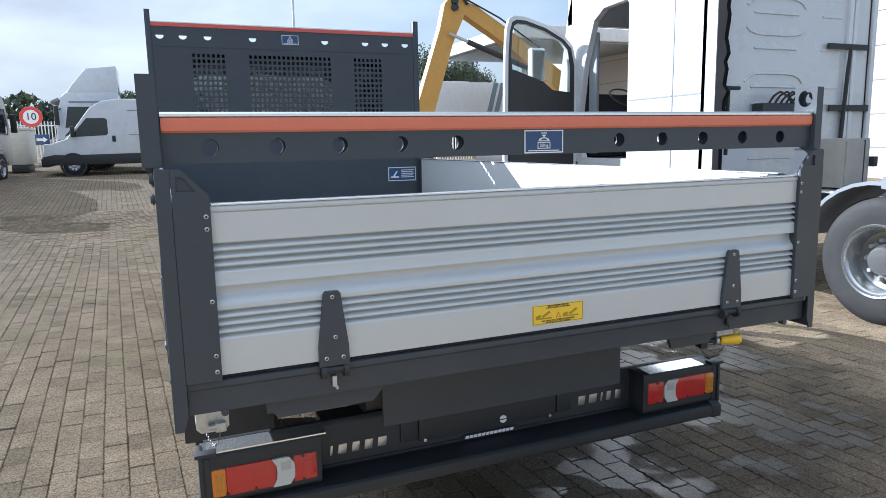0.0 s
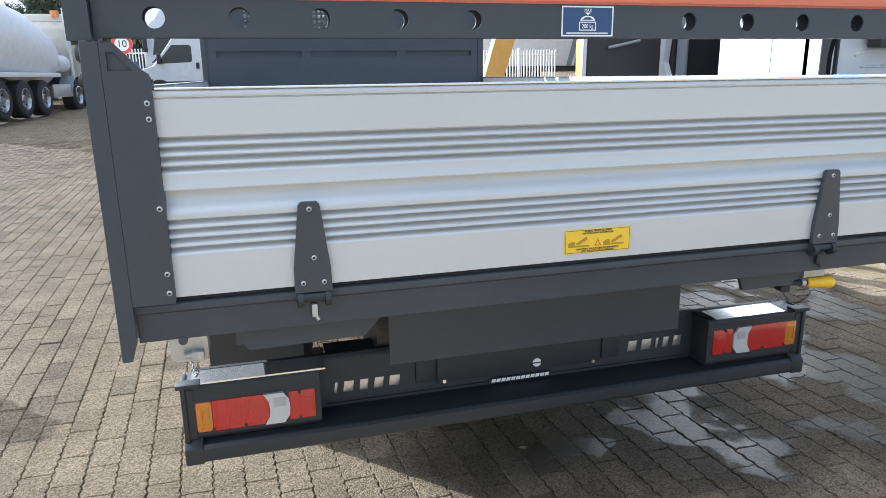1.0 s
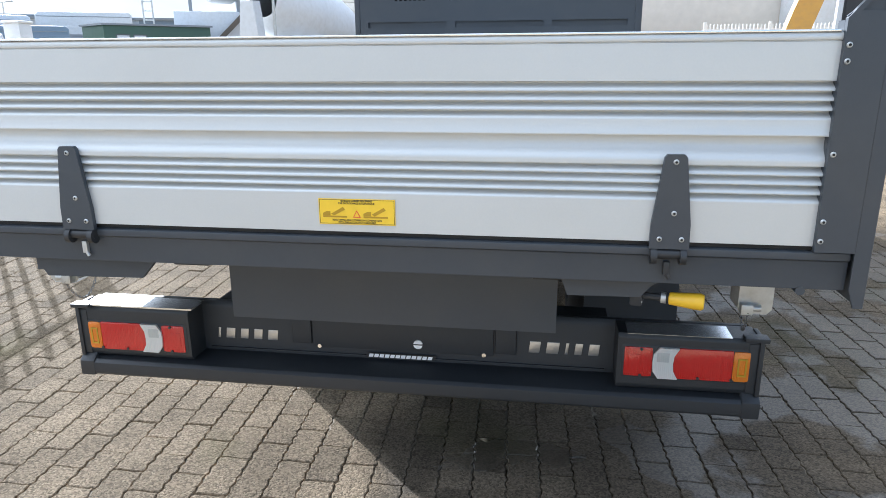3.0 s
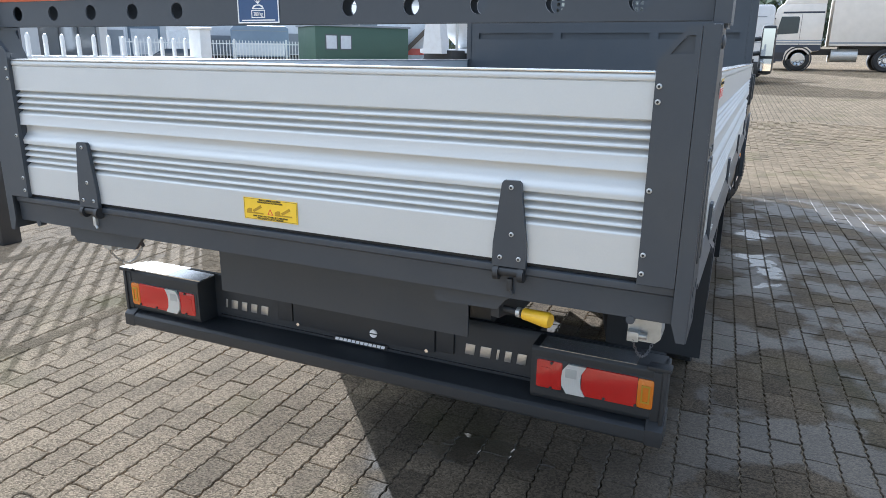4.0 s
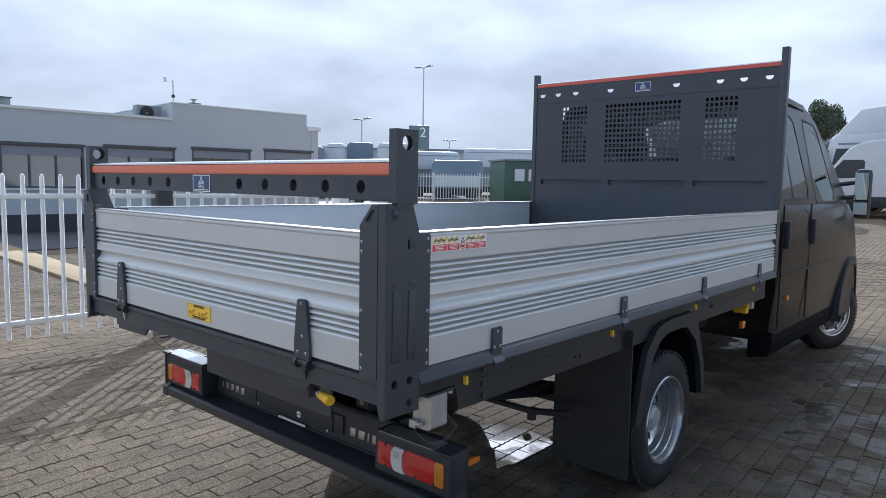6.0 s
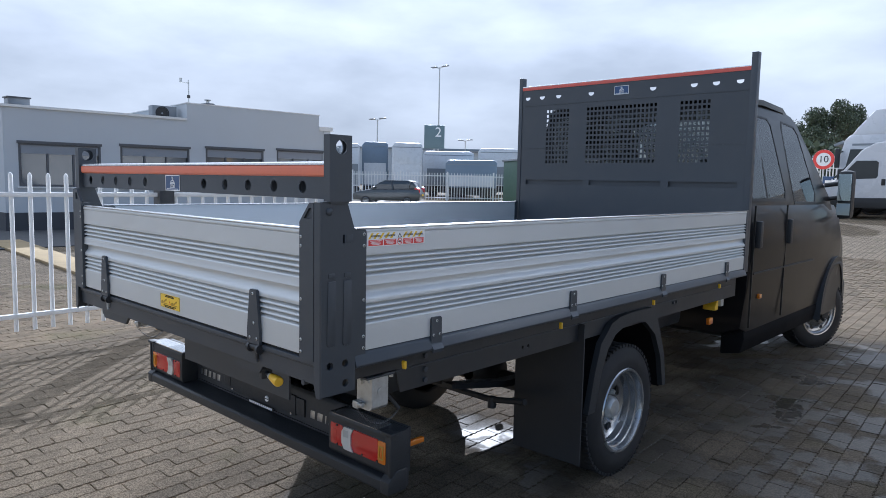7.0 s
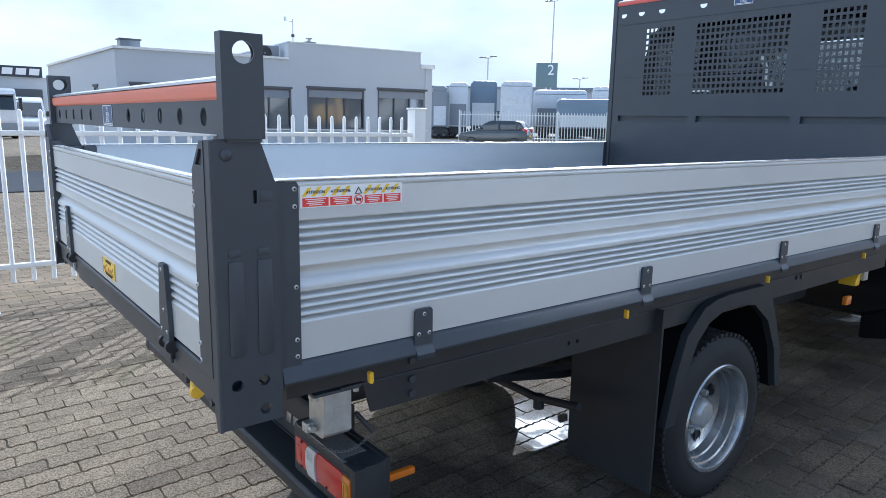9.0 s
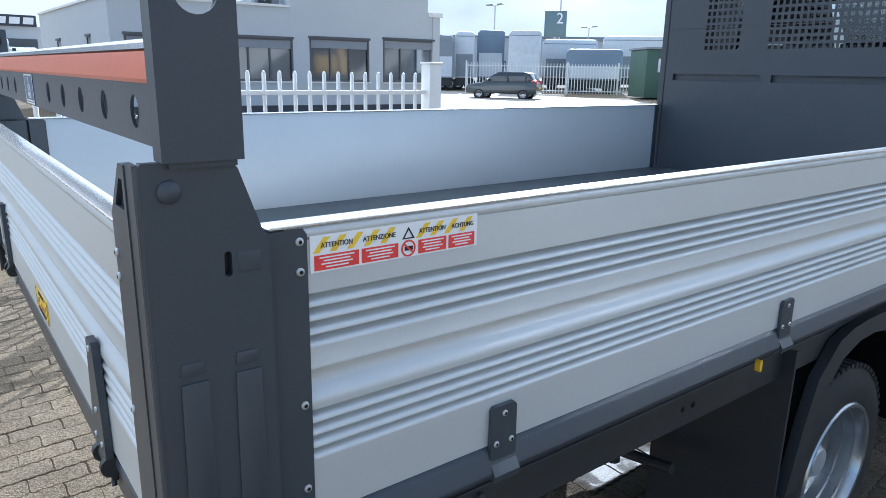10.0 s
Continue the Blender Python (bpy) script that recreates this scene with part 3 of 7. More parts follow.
tri = sheet([(0.998, 1.0435), (1.015, 1.0435), (1.0065, 1.059)], [[(1.0005, 1.045), (1.0125, 1.045), (1.0065, 1.0562)]], lambda u, v, w: (u, TAIL - 0.003 + w, v), 0.0008)
part("warning_triangle", tri, STICK_R, st)

# side boards
for side, xo in ((1, R), (-1, L)):
    sb = part("side_board", prism([(xo + side * d, z) for d, z in board_profile()], "y", 1.745, 5.195), ALU, TRUCK, "ribbed anodised aluminium side board", smooth=0.9)
    part("top_edge", box(min(xo + side * 0.004, xo - side * 0.03), max(xo + side * 0.004, xo - side * 0.03), 1.725, 5.2, B1, B1 + 0.004, 0.0015), ALU_EDGE, sb)
    xp = xo + side * 0.003
    strip = part("end_strip", sheet([(1.722, 1.0), (1.772, 1.0), (1.772, 1.397), (1.767, 1.404), (1.722, 1.404)], [], lambda u, v, w: (xp - side * w * 1.0, u, v), 0.035), STEEL, sb)
    part("end_strip", sheet(rect2(5.17, 5.205, 1.0, 1.412), [], lambda u, v, w: (xp - side * w, u, v), 0.035), STEEL, sb)
    for z in (1.022, 1.060, 1.178, 1.352, 1.389):
        screw((xp, 1.762, z), "+x" if side > 0 else "-x", sb)
    for yh in (2.10, 3.005, 3.925, 4.855):
        h = part("side_hinge", sheet([(yh - 0.027, 0.980), (yh + 0.027, 0.980), (yh + 0.026, 1.074), (yh + 0.021, 1.08), (yh - 0.021, 1.08), (yh - 0.026, 1.074)], [], lambda u, v, w: (xp + side * (0.006 - w), u, v), 0.008), STEEL, sb)
        part("hinge_foot", prism([(xo + side * 0.002, 0.985), (xo + side * 0.009, 0.985), (xo + side * 0.022, 0.966), (xo + side * 0.020, 0.954), (xo + side * 0.014, 0.954), (xo + side * 0.015, 0.968)], "y", yh - 0.027, yh + 0.027), STEEL, h)
        for dy, z in ((0.0, 1.066), (-0.016, 1.016), (0.016, 1.016)):
            screw((xp + side * 0.006, yh + dy, z), "+x" if side > 0 else "-x", h)

# sticker row on the right side board
sx = R + 0.0006
ws = part("warning_sticker", box(sx - 0.0002, sx + 0.0012, 1.776, 2.036, 1.3470, 1.3940), STICK_W, TRUCK, "white sticker strip with red and yellow warnings")
rt = lambda y, z: pose(sx + 0.0021, y, z, 90, 0, 90)
on = lambda pts, k=0.0005: sheet(pts, [], lambda u, v, w: (sx + 0.0012 + k - w * 0.9, u, v), 0.0005)
for a, b in ((1.781, 1.843), (1.847, 1.902), (1.934, 1.981), (1.985, 2.031)):
    part("red_panel", on(rect2(a, b, 1.3493, 1.3682)), STICK_R, ws)
    for i in range(4):
        bw = (b - a) * (0.78, 0.6, 0.7, 0.5)[i]
        part("text_bar", on(rect2((a + b) / 2 - bw / 2, (a + b) / 2 + bw / 2, 1.3641 - i * 0.0040, 1.3658 - i * 0.0040), 0.0009), STICK_W, ws)
for i, a in enumerate((1.779, 1.802, 1.826, 1.850, 1.874, 1.930, 1.953, 1.977, 2.003)):
    part("yellow_stripe", on([(a, 1.3713), (a + 0.009, 1.3713), (a + 0.024, 1.3902), (a + 0.015, 1.3902)]), STICK_Y, ws)
for s, y in (("ATTENTION", 1.812), ("ATTENZIONE", 1.873), ("ATTENTION", 1.957), ("ACHTUNG", 2.009)):
    words("heading", s, 0.0092, INK_SHADE, ws, rt(y, 1.3800), 0.86)
part("warning_triangle", sheet([(1.908, 1.3720), (1.928, 1.3720), (1.918, 1.3879)], [[(1.9115, 1.3735), (1.9245, 1.3735), (1.918, 1.3841)]], lambda u, v, w: (sx + 0.002 - w, u, v), 0.0005), INK_SHADE, ws)
part("no_entry_ring", sheet(ring2(1.918, 1.3591, 0.0115), [ring2(1.918, 1.3591, 0.0092)], lambda u, v, w: (sx + 0.002 - w, u, v), 0.0005), STICK_R, ws)
part("pictogram", on(rect2(1.912, 1.925, 1.3561, 1.3618), 0.0007), INK_SHADE, ws)
part("no_entry_bar", on([(1.9105, 1.3648), (1.9125, 1.3659), (1.9255, 1.3538), (1.9235, 1.3527)], 0.0011), STICK_R, ws)

# bed floor and inner plates
part("bed_floor", box(0.03, 1.97, TAIL + 0.03, NOSE, 0.985, 1.012), STEEL, TRUCK, "dark painted steel loading floor")

# rear corner posts: a lower housing and an upper box post with a round eye
for side, xo in ((1, R), (-1, L)):
    cp = part("corner_post", sheet([(1.589, 0.895), (1.722, 0.895), (1.722, 1.40), (1.714, 1.413), (1.69, 1.482), (1.682, 1.492), (1.592, 1.492), (1.588, 1.486), (1.585, 1.43)],
                                    [[(1.6735 + 0.0042 * math.cos(a), 1.378 + 0.0042 * math.sin(a) + (0.010 if math.sin(a) > 0 else -0.010)) for a in [2 * math.pi * (i + 0.5) / 16 for i in range(16)]], ring2(1.623, 0.988, 0.0125, 16), ring2(1.682, 0.989, 0.0125, 16), ring2(1.683, 0.925, 0.0125, 16)],
                                    lambda u, v, w: (xo + side * (0.012 - w), u, v), 0.012), STEEL, TRUCK, "dark pressed steel corner post", smooth=0.2)
    xi, xe = xo - side * 0.019, xo + side * 0.012
    part("rear_flange", sheet([(xe - side * 0.003, 0.892), (xi + side * 0.012, 0.892), (xi, 0.93), (xi, 1.49), (xe - side * 0.003, 1.49)], [], lambda u, v, w: (u, 1.5845 + w, v), 0.006), STEEL, cp)
    part("rounded_edge", rod((xe - side * 0.004, 1.589, 0.893), (xe - side * 0.004, 1.589, 1.489), 0.0045, 12), STEEL, cp)
    part("slot_lining", box(min(xo - side * 0.004, xo - side * 0.002), max(xo - side * 0.004, xo - side * 0.002), 1.66, 1.69, 1.35, 1.405), PLASTIC, cp)
    for y0, z0 in ((1.627, 1.049), (1.688, 1.045)):
        part("pressed_rib", prism([(y0 - 0.0175, z0 + 0.008), (y0 - 0.012, z0), (y0 + 0.012, z0), (y0 + 0.0175, z0 + 0.008), (y0 + 0.0165, 1.25), (y0 - 0.0145, 1.25)], "x", xo + side * 0.009, xo + side * 0.0152, bevel=0.0028), STEEL, cp)
        part("pressed_dimple", prism([(y0 - 0.014, 1.259), (y0 + 0.014, 1.259), (y0 + 0.012, 1.274), (y0 - 0.012, 1.274)], "x", xo + side * 0.009, xo + side * 0.0142, bevel=0.002), STEEL, cp)
    part("pressed_tab", box(min(xo + side * 0.009, xo + side * 0.0132), max(xo + side * 0.009, xo + side * 0.0126), 1.684, 1.710, 1.366, 1.390, 0.0005), STEEL, cp)
    part("pivot_bolt", lathe([(xo + side * 0.011, 0.0125), (xo + side * 0.0145, 0.0120), (xo + side * 0.0175, 0.0085), (xo + side * 0.0185, 0.0)], "x", (0, 1.617, 1.462), 20), STEEL, cp)
    if side < 0:
        part("pivot_head", cyl((xo - 0.016, 1.612, 1.47), "x", 0.016, 0.012, 18, bevel=0.004), STEEL, cp)
        part("pivot_head", cyl((xo - 0.016, 1.606, 1.425), "x", 0.013, 0.012, 18, bevel=0.004), STEEL, cp)
    part("post_web", box(min(xo - side * 0.028, xo - side * 0.004), max(xo - side * 0.028, xo - side * 0.004), TAIL + 0.02, 1.715, 1.0, 1.4), STEEL, cp)
    # upper box post
    xa, xb = xo - side * 0.006, xo + side * (0.023 if side > 0 else 0.034)
    plates = bmesh.new()
    for xx, eye_r in ((xa, 0.027), (xb - side * 0.004, 0.0215)):
        sheet(rect2(1.614, 1.690, 1.4925, 1.692), [ring2(1.654, 1.656, eye_r)], lambda u, v, w: (xx + side * w, u, v), 0.004, plates)
    box(min(xa, xb), max(xa, xb), 1.690, 1.694, 1.4925, 1.692, 0, plates)
    box(min(xa, xb), max(xa, xb), 1.610, 1.614, 1.4925, 1.692, 0, plates)
    up_post = part("upper_post", plates, STEEL, TRUCK, "dark box post with a round eye")
    part("foot", box(min(xa, xb) + 0.005, max(xa, xb) - 0.005, 1.618, 1.688, 1.486, 1.4965), STEEL, up_post)

# rear cross rail with eyes, orange stripe and load sticker
holes_x = (0.11, 0.26, 0.41, 0.565, 0.72, 1.23, 1.385, 1.54, 1.70, 1.86)
rail = bmesh.new()
ry = 1.628
sheet(rect2(0.008, 1.992, 1.499, 1.61), [ring2(x, 1.534, 0.0195) for x in holes_x], lambda u, v, w: (u, ry + w, v), 0.004, rail)
sheet(rect2(0.008, 1.992, 1.499, 1.61), [ring2(x, 1.534, 0.0195) for x in holes_x], lambda u, v, w: (u, ry + 0.038 + w, v), 0.004, rail)
box(0.008, 1.992, ry, ry + 0.042, 1.608, 1.612, 0, rail)
rail_ob = part("cross_rail", rail, STEEL, TRUCK, "dark cross rail with ten round eyes")
part("rail_cap", prism([(ry - 0.007, 1.603), (ry - 0.007, 1.609), (ry - 0.003, 1.613), (ry + 0.043, 1.615), (ry + 0.043, 1.61), (ry - 0.003, 1.608), (ry - 0.003, 1.603)], "x", 0.009, 1.991), ALU_EDGE, rail_ob, "pale aluminium cap")
part("warning_stripe", prism([(ry - 0.001, 1.567), (ry - 0.007, 1.572), (ry - 0.009, 1.585), (ry - 0.008, 1.60), (ry - 0.001, 1.602)], "x", 0.010, 1.990), ORANGE, rail_ob, "orange warning stripe")


def load_sticker(x0, z0, w, h, y, parent, readable):
    s = part("load_sticker", sheet(rect2(x0 - w / 2, x0 + w / 2, z0 - h / 2, z0 + h / 2), [], lambda u, v, k: (u, y + k, v), 0.001), STICK_B, parent, "dark blue load limit sticker with a white rim")
    i = 0.003
    part("sticker_border", sheet(rect2(x0 - w / 2, x0 + w / 2, z0 - h / 2, z0 + h / 2), [rect2(x0 - w / 2 + i, x0 + w / 2 - i, z0 - h / 2 + i, z0 + h / 2 - i)], lambda u, v, k: (u, y - 0.0006 + k, v), 0.0005), STICK_W, s)
    pic = bmesh.new()
    put = lambda u, v, k: (u, y - 0.0006 + k, v)
    sheet([(x0 - 0.018, z0 + 0.001), (x0 + 0.018, z0 + 0.001), (x0 + 0.014, z0 + 0.008), (x0 + 0.006, z0 + 0.011), (x0 - 0.006, z0 + 0.011), (x0 - 0.014, z0 + 0.008)],
          [[(x0 - 0.014, z0 + 0.003), (x0 + 0.014, z0 + 0.003), (x0 + 0.005, z0 + 0.0085), (x0 - 0.005, z0 + 0.0085)]], put, 0.0005, pic)
    sheet([(x0 - 0.007, z0 + 0.018), (x0 + 0.007, z0 + 0.018), (x0, z0 + 0.012)], [], put, 0.0005, pic)
    sheet(rect2(x0 - 0.02, x0 + 0.02, z0 - 0.019, z0 - 0.001), [rect2(x0 - 0.018, x0 + 0.018, z0 - 0.017, z0 - 0.003)], put, 0.0005, pic)
    sheet(rect2(x0 - w * 0.4, x0 + w * 0.4, z0 - h * 0.41, z0 - h * 0.37), [], put, 0.0005, pic)
    part("pictogram", pic, STICK_W, s)
    if readable:
        words("limit", "200 kg", 0.0125, STICK_W, s, pose(x0, y - 0.0008, z0 - 0.0105, 90, 0, 0), 0.8)
        words("heading", "MAX", 0.009, STICK_W, s, pose(x0, y - 0.0008, z0 + 0.022, 90, 0, 0), 0.9)
    return s


load_sticker(0.978, 1.533, 0.122, 0.062, ry - 0.0012, TRUCK, True)

# headboard with eyes and grilles
hb = bmesh.new()
hx = (0.085, 0.235, 0.40, 0.71, 1.24, 1.555, 1.715, 1.88)
half = [(x + 0.026 * math.cos(a), 2.303 + 0.022 * math.sin(a) if math.sin(a) < 0.2 else 2.3075) for x in (0,) for a in [2 * math.pi * i / 18 for i in range(18)]]
eyes = [[(x + u, v) for u, v in half] for x in hx]
GR = ((0.282, 0.515, 7), (0.672, 1.285, 18), (1.455, 1.688, 7))
gz0, gz1, rows = 1.735, 2.195, 12
openings = [rect2(a, b, gz0, gz1) for a, b, c in GR]
sheet(rect2(0.03, 1.95, 1.602, 2.385), eyes + openings, lambda u, v, w: (u, NOSE + w, v), 0.004, hb)
sheet(rect2(0.03, 1.95, 1.012, 1.562), [], lambda u, v, w: (u, NOSE + w, v), 0.004, hb)
box(0.03, 1.95, NOSE + 0.022, NOSE + 0.026, 1.55, 1.615, 0, hb)
for a, b in ((0.03, 0.09), (0.66, 0.72), (1.335, 1.395), (1.90, 1.95)):
    box(a, b, NOSE, NOSE + 0.012, 1.562, 1.602, 0, hb)
headboard = part("headboard", hb, STEEL, TRUCK, "tall dark steel headboard with square-hole grilles")
for a, b, cols in GR:
    g = bmesh.new()
    p, q = (b - a) / cols, (gz1 - gz0) / rows
    for i in range(cols + 1):
        xx = a + i * p
        box(max(a, xx - p * 0.19), min(b, xx + p * 0.19), NOSE, NOSE + 0.004, gz0, gz1, 0, g)
    for j in range(rows + 1):
        zz = gz0 + j * q
        box(a, b, NOSE + 0.0005, NOSE + 0.0035, max(gz0, zz - q * 0.19), min(gz1, zz + q * 0.19), 0, g)
    part("grille", g, STEEL, headboard, "square-hole grille")
part("warning_stripe", box(0.03, 1.95, NOSE - 0.004, NOSE + 0.001, 2.366, 2.392, 0.001), RED_STRIPE, headboard, "dull red warning stripe")
part("top_cap", box(0.03, 1.95, NOSE - 0.003, NOSE + 0.05, 2.392, 2.40, 0.002), ALU_EDGE, headboard)
part("seam", box(0.05, 1.93, NOSE - 0.003, NOSE + 0.001, 2.232, 2.24), STEEL, headboard)
part("seam", box(0.05, 1.93, NOSE - 0.002, NOSE + 0.001, 1.868, 1.871), STEEL, headboard)
for xa, xb, zt in ((-0.005, 0.032, 2.475), (1.948, 1.992, 2.485)):
    c = box(xa, xb, NOSE - 0.006, NOSE + 0.05, 0.98, zt, 0.004)
    part("headboard_post", c, STEEL, headboard)
load_sticker(0.98, 2.305, 0.122, 0.066, NOSE - 0.0016, TRUCK, True)
bs = part("notice_sticker", box(1.71, 1.945, NOSE - 0.0016, NOSE - 0.0004, 1.235, 1.345), STICK_B, TRUCK, "dark blue notice sticker with a white drawing")
part("sticker_border", sheet(rect2(1.71, 1.945, 1.235, 1.345), [rect2(1.716, 1.939, 1.241, 1.339)], lambda u, v, k: (u, NOSE - 0.0022 + k, v), 0.0005), STICK_W, bs)
for i in range(5):
    part("text_bar", box(1.82, 1.93 - 0.012 * (i % 2), NOSE - 0.0022, NOSE - 0.0018, 1.318 - i * 0.014, 1.324 - i * 0.014), STICK_W, bs)

part("notice_drawing", sheet([(1.73, 1.26), (1.80, 1.26), (1.80, 1.272), (1.765, 1.272), (1.79, 1.31), (1.78, 1.316), (1.748, 1.272), (1.73, 1.272)], [], lambda u, v, k: (u, NOSE - 0.0022 + k, v), 0.0005), STICK_W, bs)

# sill beam under the tailgate, with lip, flange and apron
sill = prism([(1.604, 0.922), (1.602, 0.980), (1.596, 0.984), (1.596, 0.998), (1.602, 1.001), (1.67, 1.001), (1.68, 0.985), (1.68, 0.922)], "x", 0.02, 1.98, bevel=0.0015)
sill_ob = part("rear_sill", sill, STEEL, TRUCK, "dark folded steel rear sill", smooth=0.25)
part("tailgate_seal", box(0.06, 1.94, 1.606, 1.6245, 1.0015, 1.04), RUBBER, sill_ob, "black rubber seal")
for row in ([(0.20, 0.93), (0.52, 0.93), (0.47, 0.874), (0.225, 0.870), (0.215, 0.885), (0.20, 0.885)], [(1.43, 0.93), (1.66, 0.93), (1.62, 0.905), (1.60, 0.880), (1.45, 0.878)]):
    part("sill_flange", sheet(row, [], lambda u, v, w: (u, 1.632 + w, v), 0.012), STEEL, sill_ob)
for x0 in (0.035, 1.965):
    part("sill_end", cyl((x0 + (0.065 if x0 < 1 else -0.065), 1.612, 0.918), "y", 0.009, 0.02, 14), STEEL, sill_ob)
part("apron", sheet([(0.568, 0.69), (1.434, 0.69), (1.434, 0.925), (0.568, 0.925)], [], lambda u, v, w: (u, 1.868 + w, v), 0.008), STEEL, TRUCK, "flat dark steel apron plate")

# cross members and rails under the bed
for x0 in (0.58, 1.42):
    part("bed_rail", box(x0 - 0.045, x0 + 0.045, 1.66, 5.2, 0.90, 0.985, 0.004), CHASSIS, TRUCK)
for k in range(9):
    yk = 1.80 + k * 0.42
    part("cross_member", box(0.06, 1.94, yk - 0.025, yk + 0.025, 0.925, 0.984), CHASSIS, TRUCK)
for side, xo in ((1, R), (-1, L)):
    pr = prism([(xo - side * 0.05, 1.0105), (xo - side * 0.004, 1.0105), (xo + side * 0.003, 1.001), (xo + side * 0.016, 0.970), (xo + side * 0.014, 0.963), (xo + side * 0.006, 0.960), (xo - side * 0.05, 0.960)], "y", 1.725, 5.20, bevel=0.0025)
    part("side_sill", pr, STEEL, TRUCK, "dark folded steel side sill")
    web = part("side_web", sheet([(1.76, 0.902), (1.962, 0.902), (1.985, 0.814), (5.2, 0.814), (5.2, 0.962), (1.76, 0.962)], [ring2(2.711, 0.857, 0.008, 10), ring2(2.751, 0.857, 0.008, 10)], lambda u, v, w: (xo - side * (0.055 + w), u, v), 0.006), CHASSIS, TRUCK)
    part("web_edge", box(min(xo - side * 0.062, xo - side * 0.051), max(xo - side * 0.062, xo - side * 0.051), 1.9, 5.1, 0.894, 0.898), STEEL, web)
    for yb, zb in ((2.107, 0.926), (2.107, 0.876), (2.107, 0.836), (4.2, 0.88), (4.24, 0.88)):
        part("web_bolt", cyl((xo - side * 0.052, yb, zb), "x", 0.010, 0.010, 8), STEEL, web)
    for yh in (1.95, 2.92, 3.83, 4.76):
        hk = prism([(yh - 0.004, 0.917), (yh + 0.004, 0.915), (yh + 0.007, 0.922), (yh + 0.006, 0.944), (yh - 0.002, 0.946), (yh - 0.006, 0.941)], "x", xo - side * 0.008, xo + side * 0.006, bevel=0.002)
        part("latch_hook", hk, YELLOW, TRUCK, "yellow latch hook")
for x0 in (0.60, 1.40):
    part("frame_rail", box(x0 - 0.035, x0 + 0.035, 2.05, 8.3, 0.60, 0.80, 0.006), CHASSIS, TRUCK, "black chassis frame rail")
for yk in (2.15, 3.0, 4.4, 5.3):
    part("frame_cross_member", cyl((1.0, yk, 0.70), "x", 0.04, 0.8, 14), CHASSIS, TRUCK)
part("rear_axle", cyl((1.0, 3.65, 0.355), "x", 0.055, 1.3, 18), CHASSIS, TRUCK)
part("differential", lathe([(-0.16, 0.04), (-0.10, 0.10), (0, 0.125), (0.10, 0.10), (0.16, 0.04)], "y", (1.0, 3.62, 0.40), 20), CHASSIS, TRUCK)
arb = rod((0.45, 3.0, 0.475), (1.555, 3.0, 0.467), 0.016, 10)
rod((1.55, 3.0, 0.467), (1.76, 3.0, 0.503), 0.016, 10, arb)
cyl((1.555, 3.0, 0.455), "z", 0.022, 0.055, 12, arb)
part("anti_roll_bar", arb, CHASSIS, TRUCK)
for x0 in (0.62, 1.38):
    part("leaf_spring", prism([(2.85, 0.52), (3.3, 0.44), (3.65, 0.41), (4.0, 0.44), (4.45, 0.52), (4.45, 0.545), (4.0, 0.475), (3.65, 0.45), (3.3, 0.475), (2.85, 0.545)], "x", x0 - 0.035, x0 + 0.035), CHASSIS, TRUCK)
part("fuel_tank", box(1.28, 1.62, 4.35, 5.1, 0.58, 0.82, 0.05), PLASTIC, TRUCK)

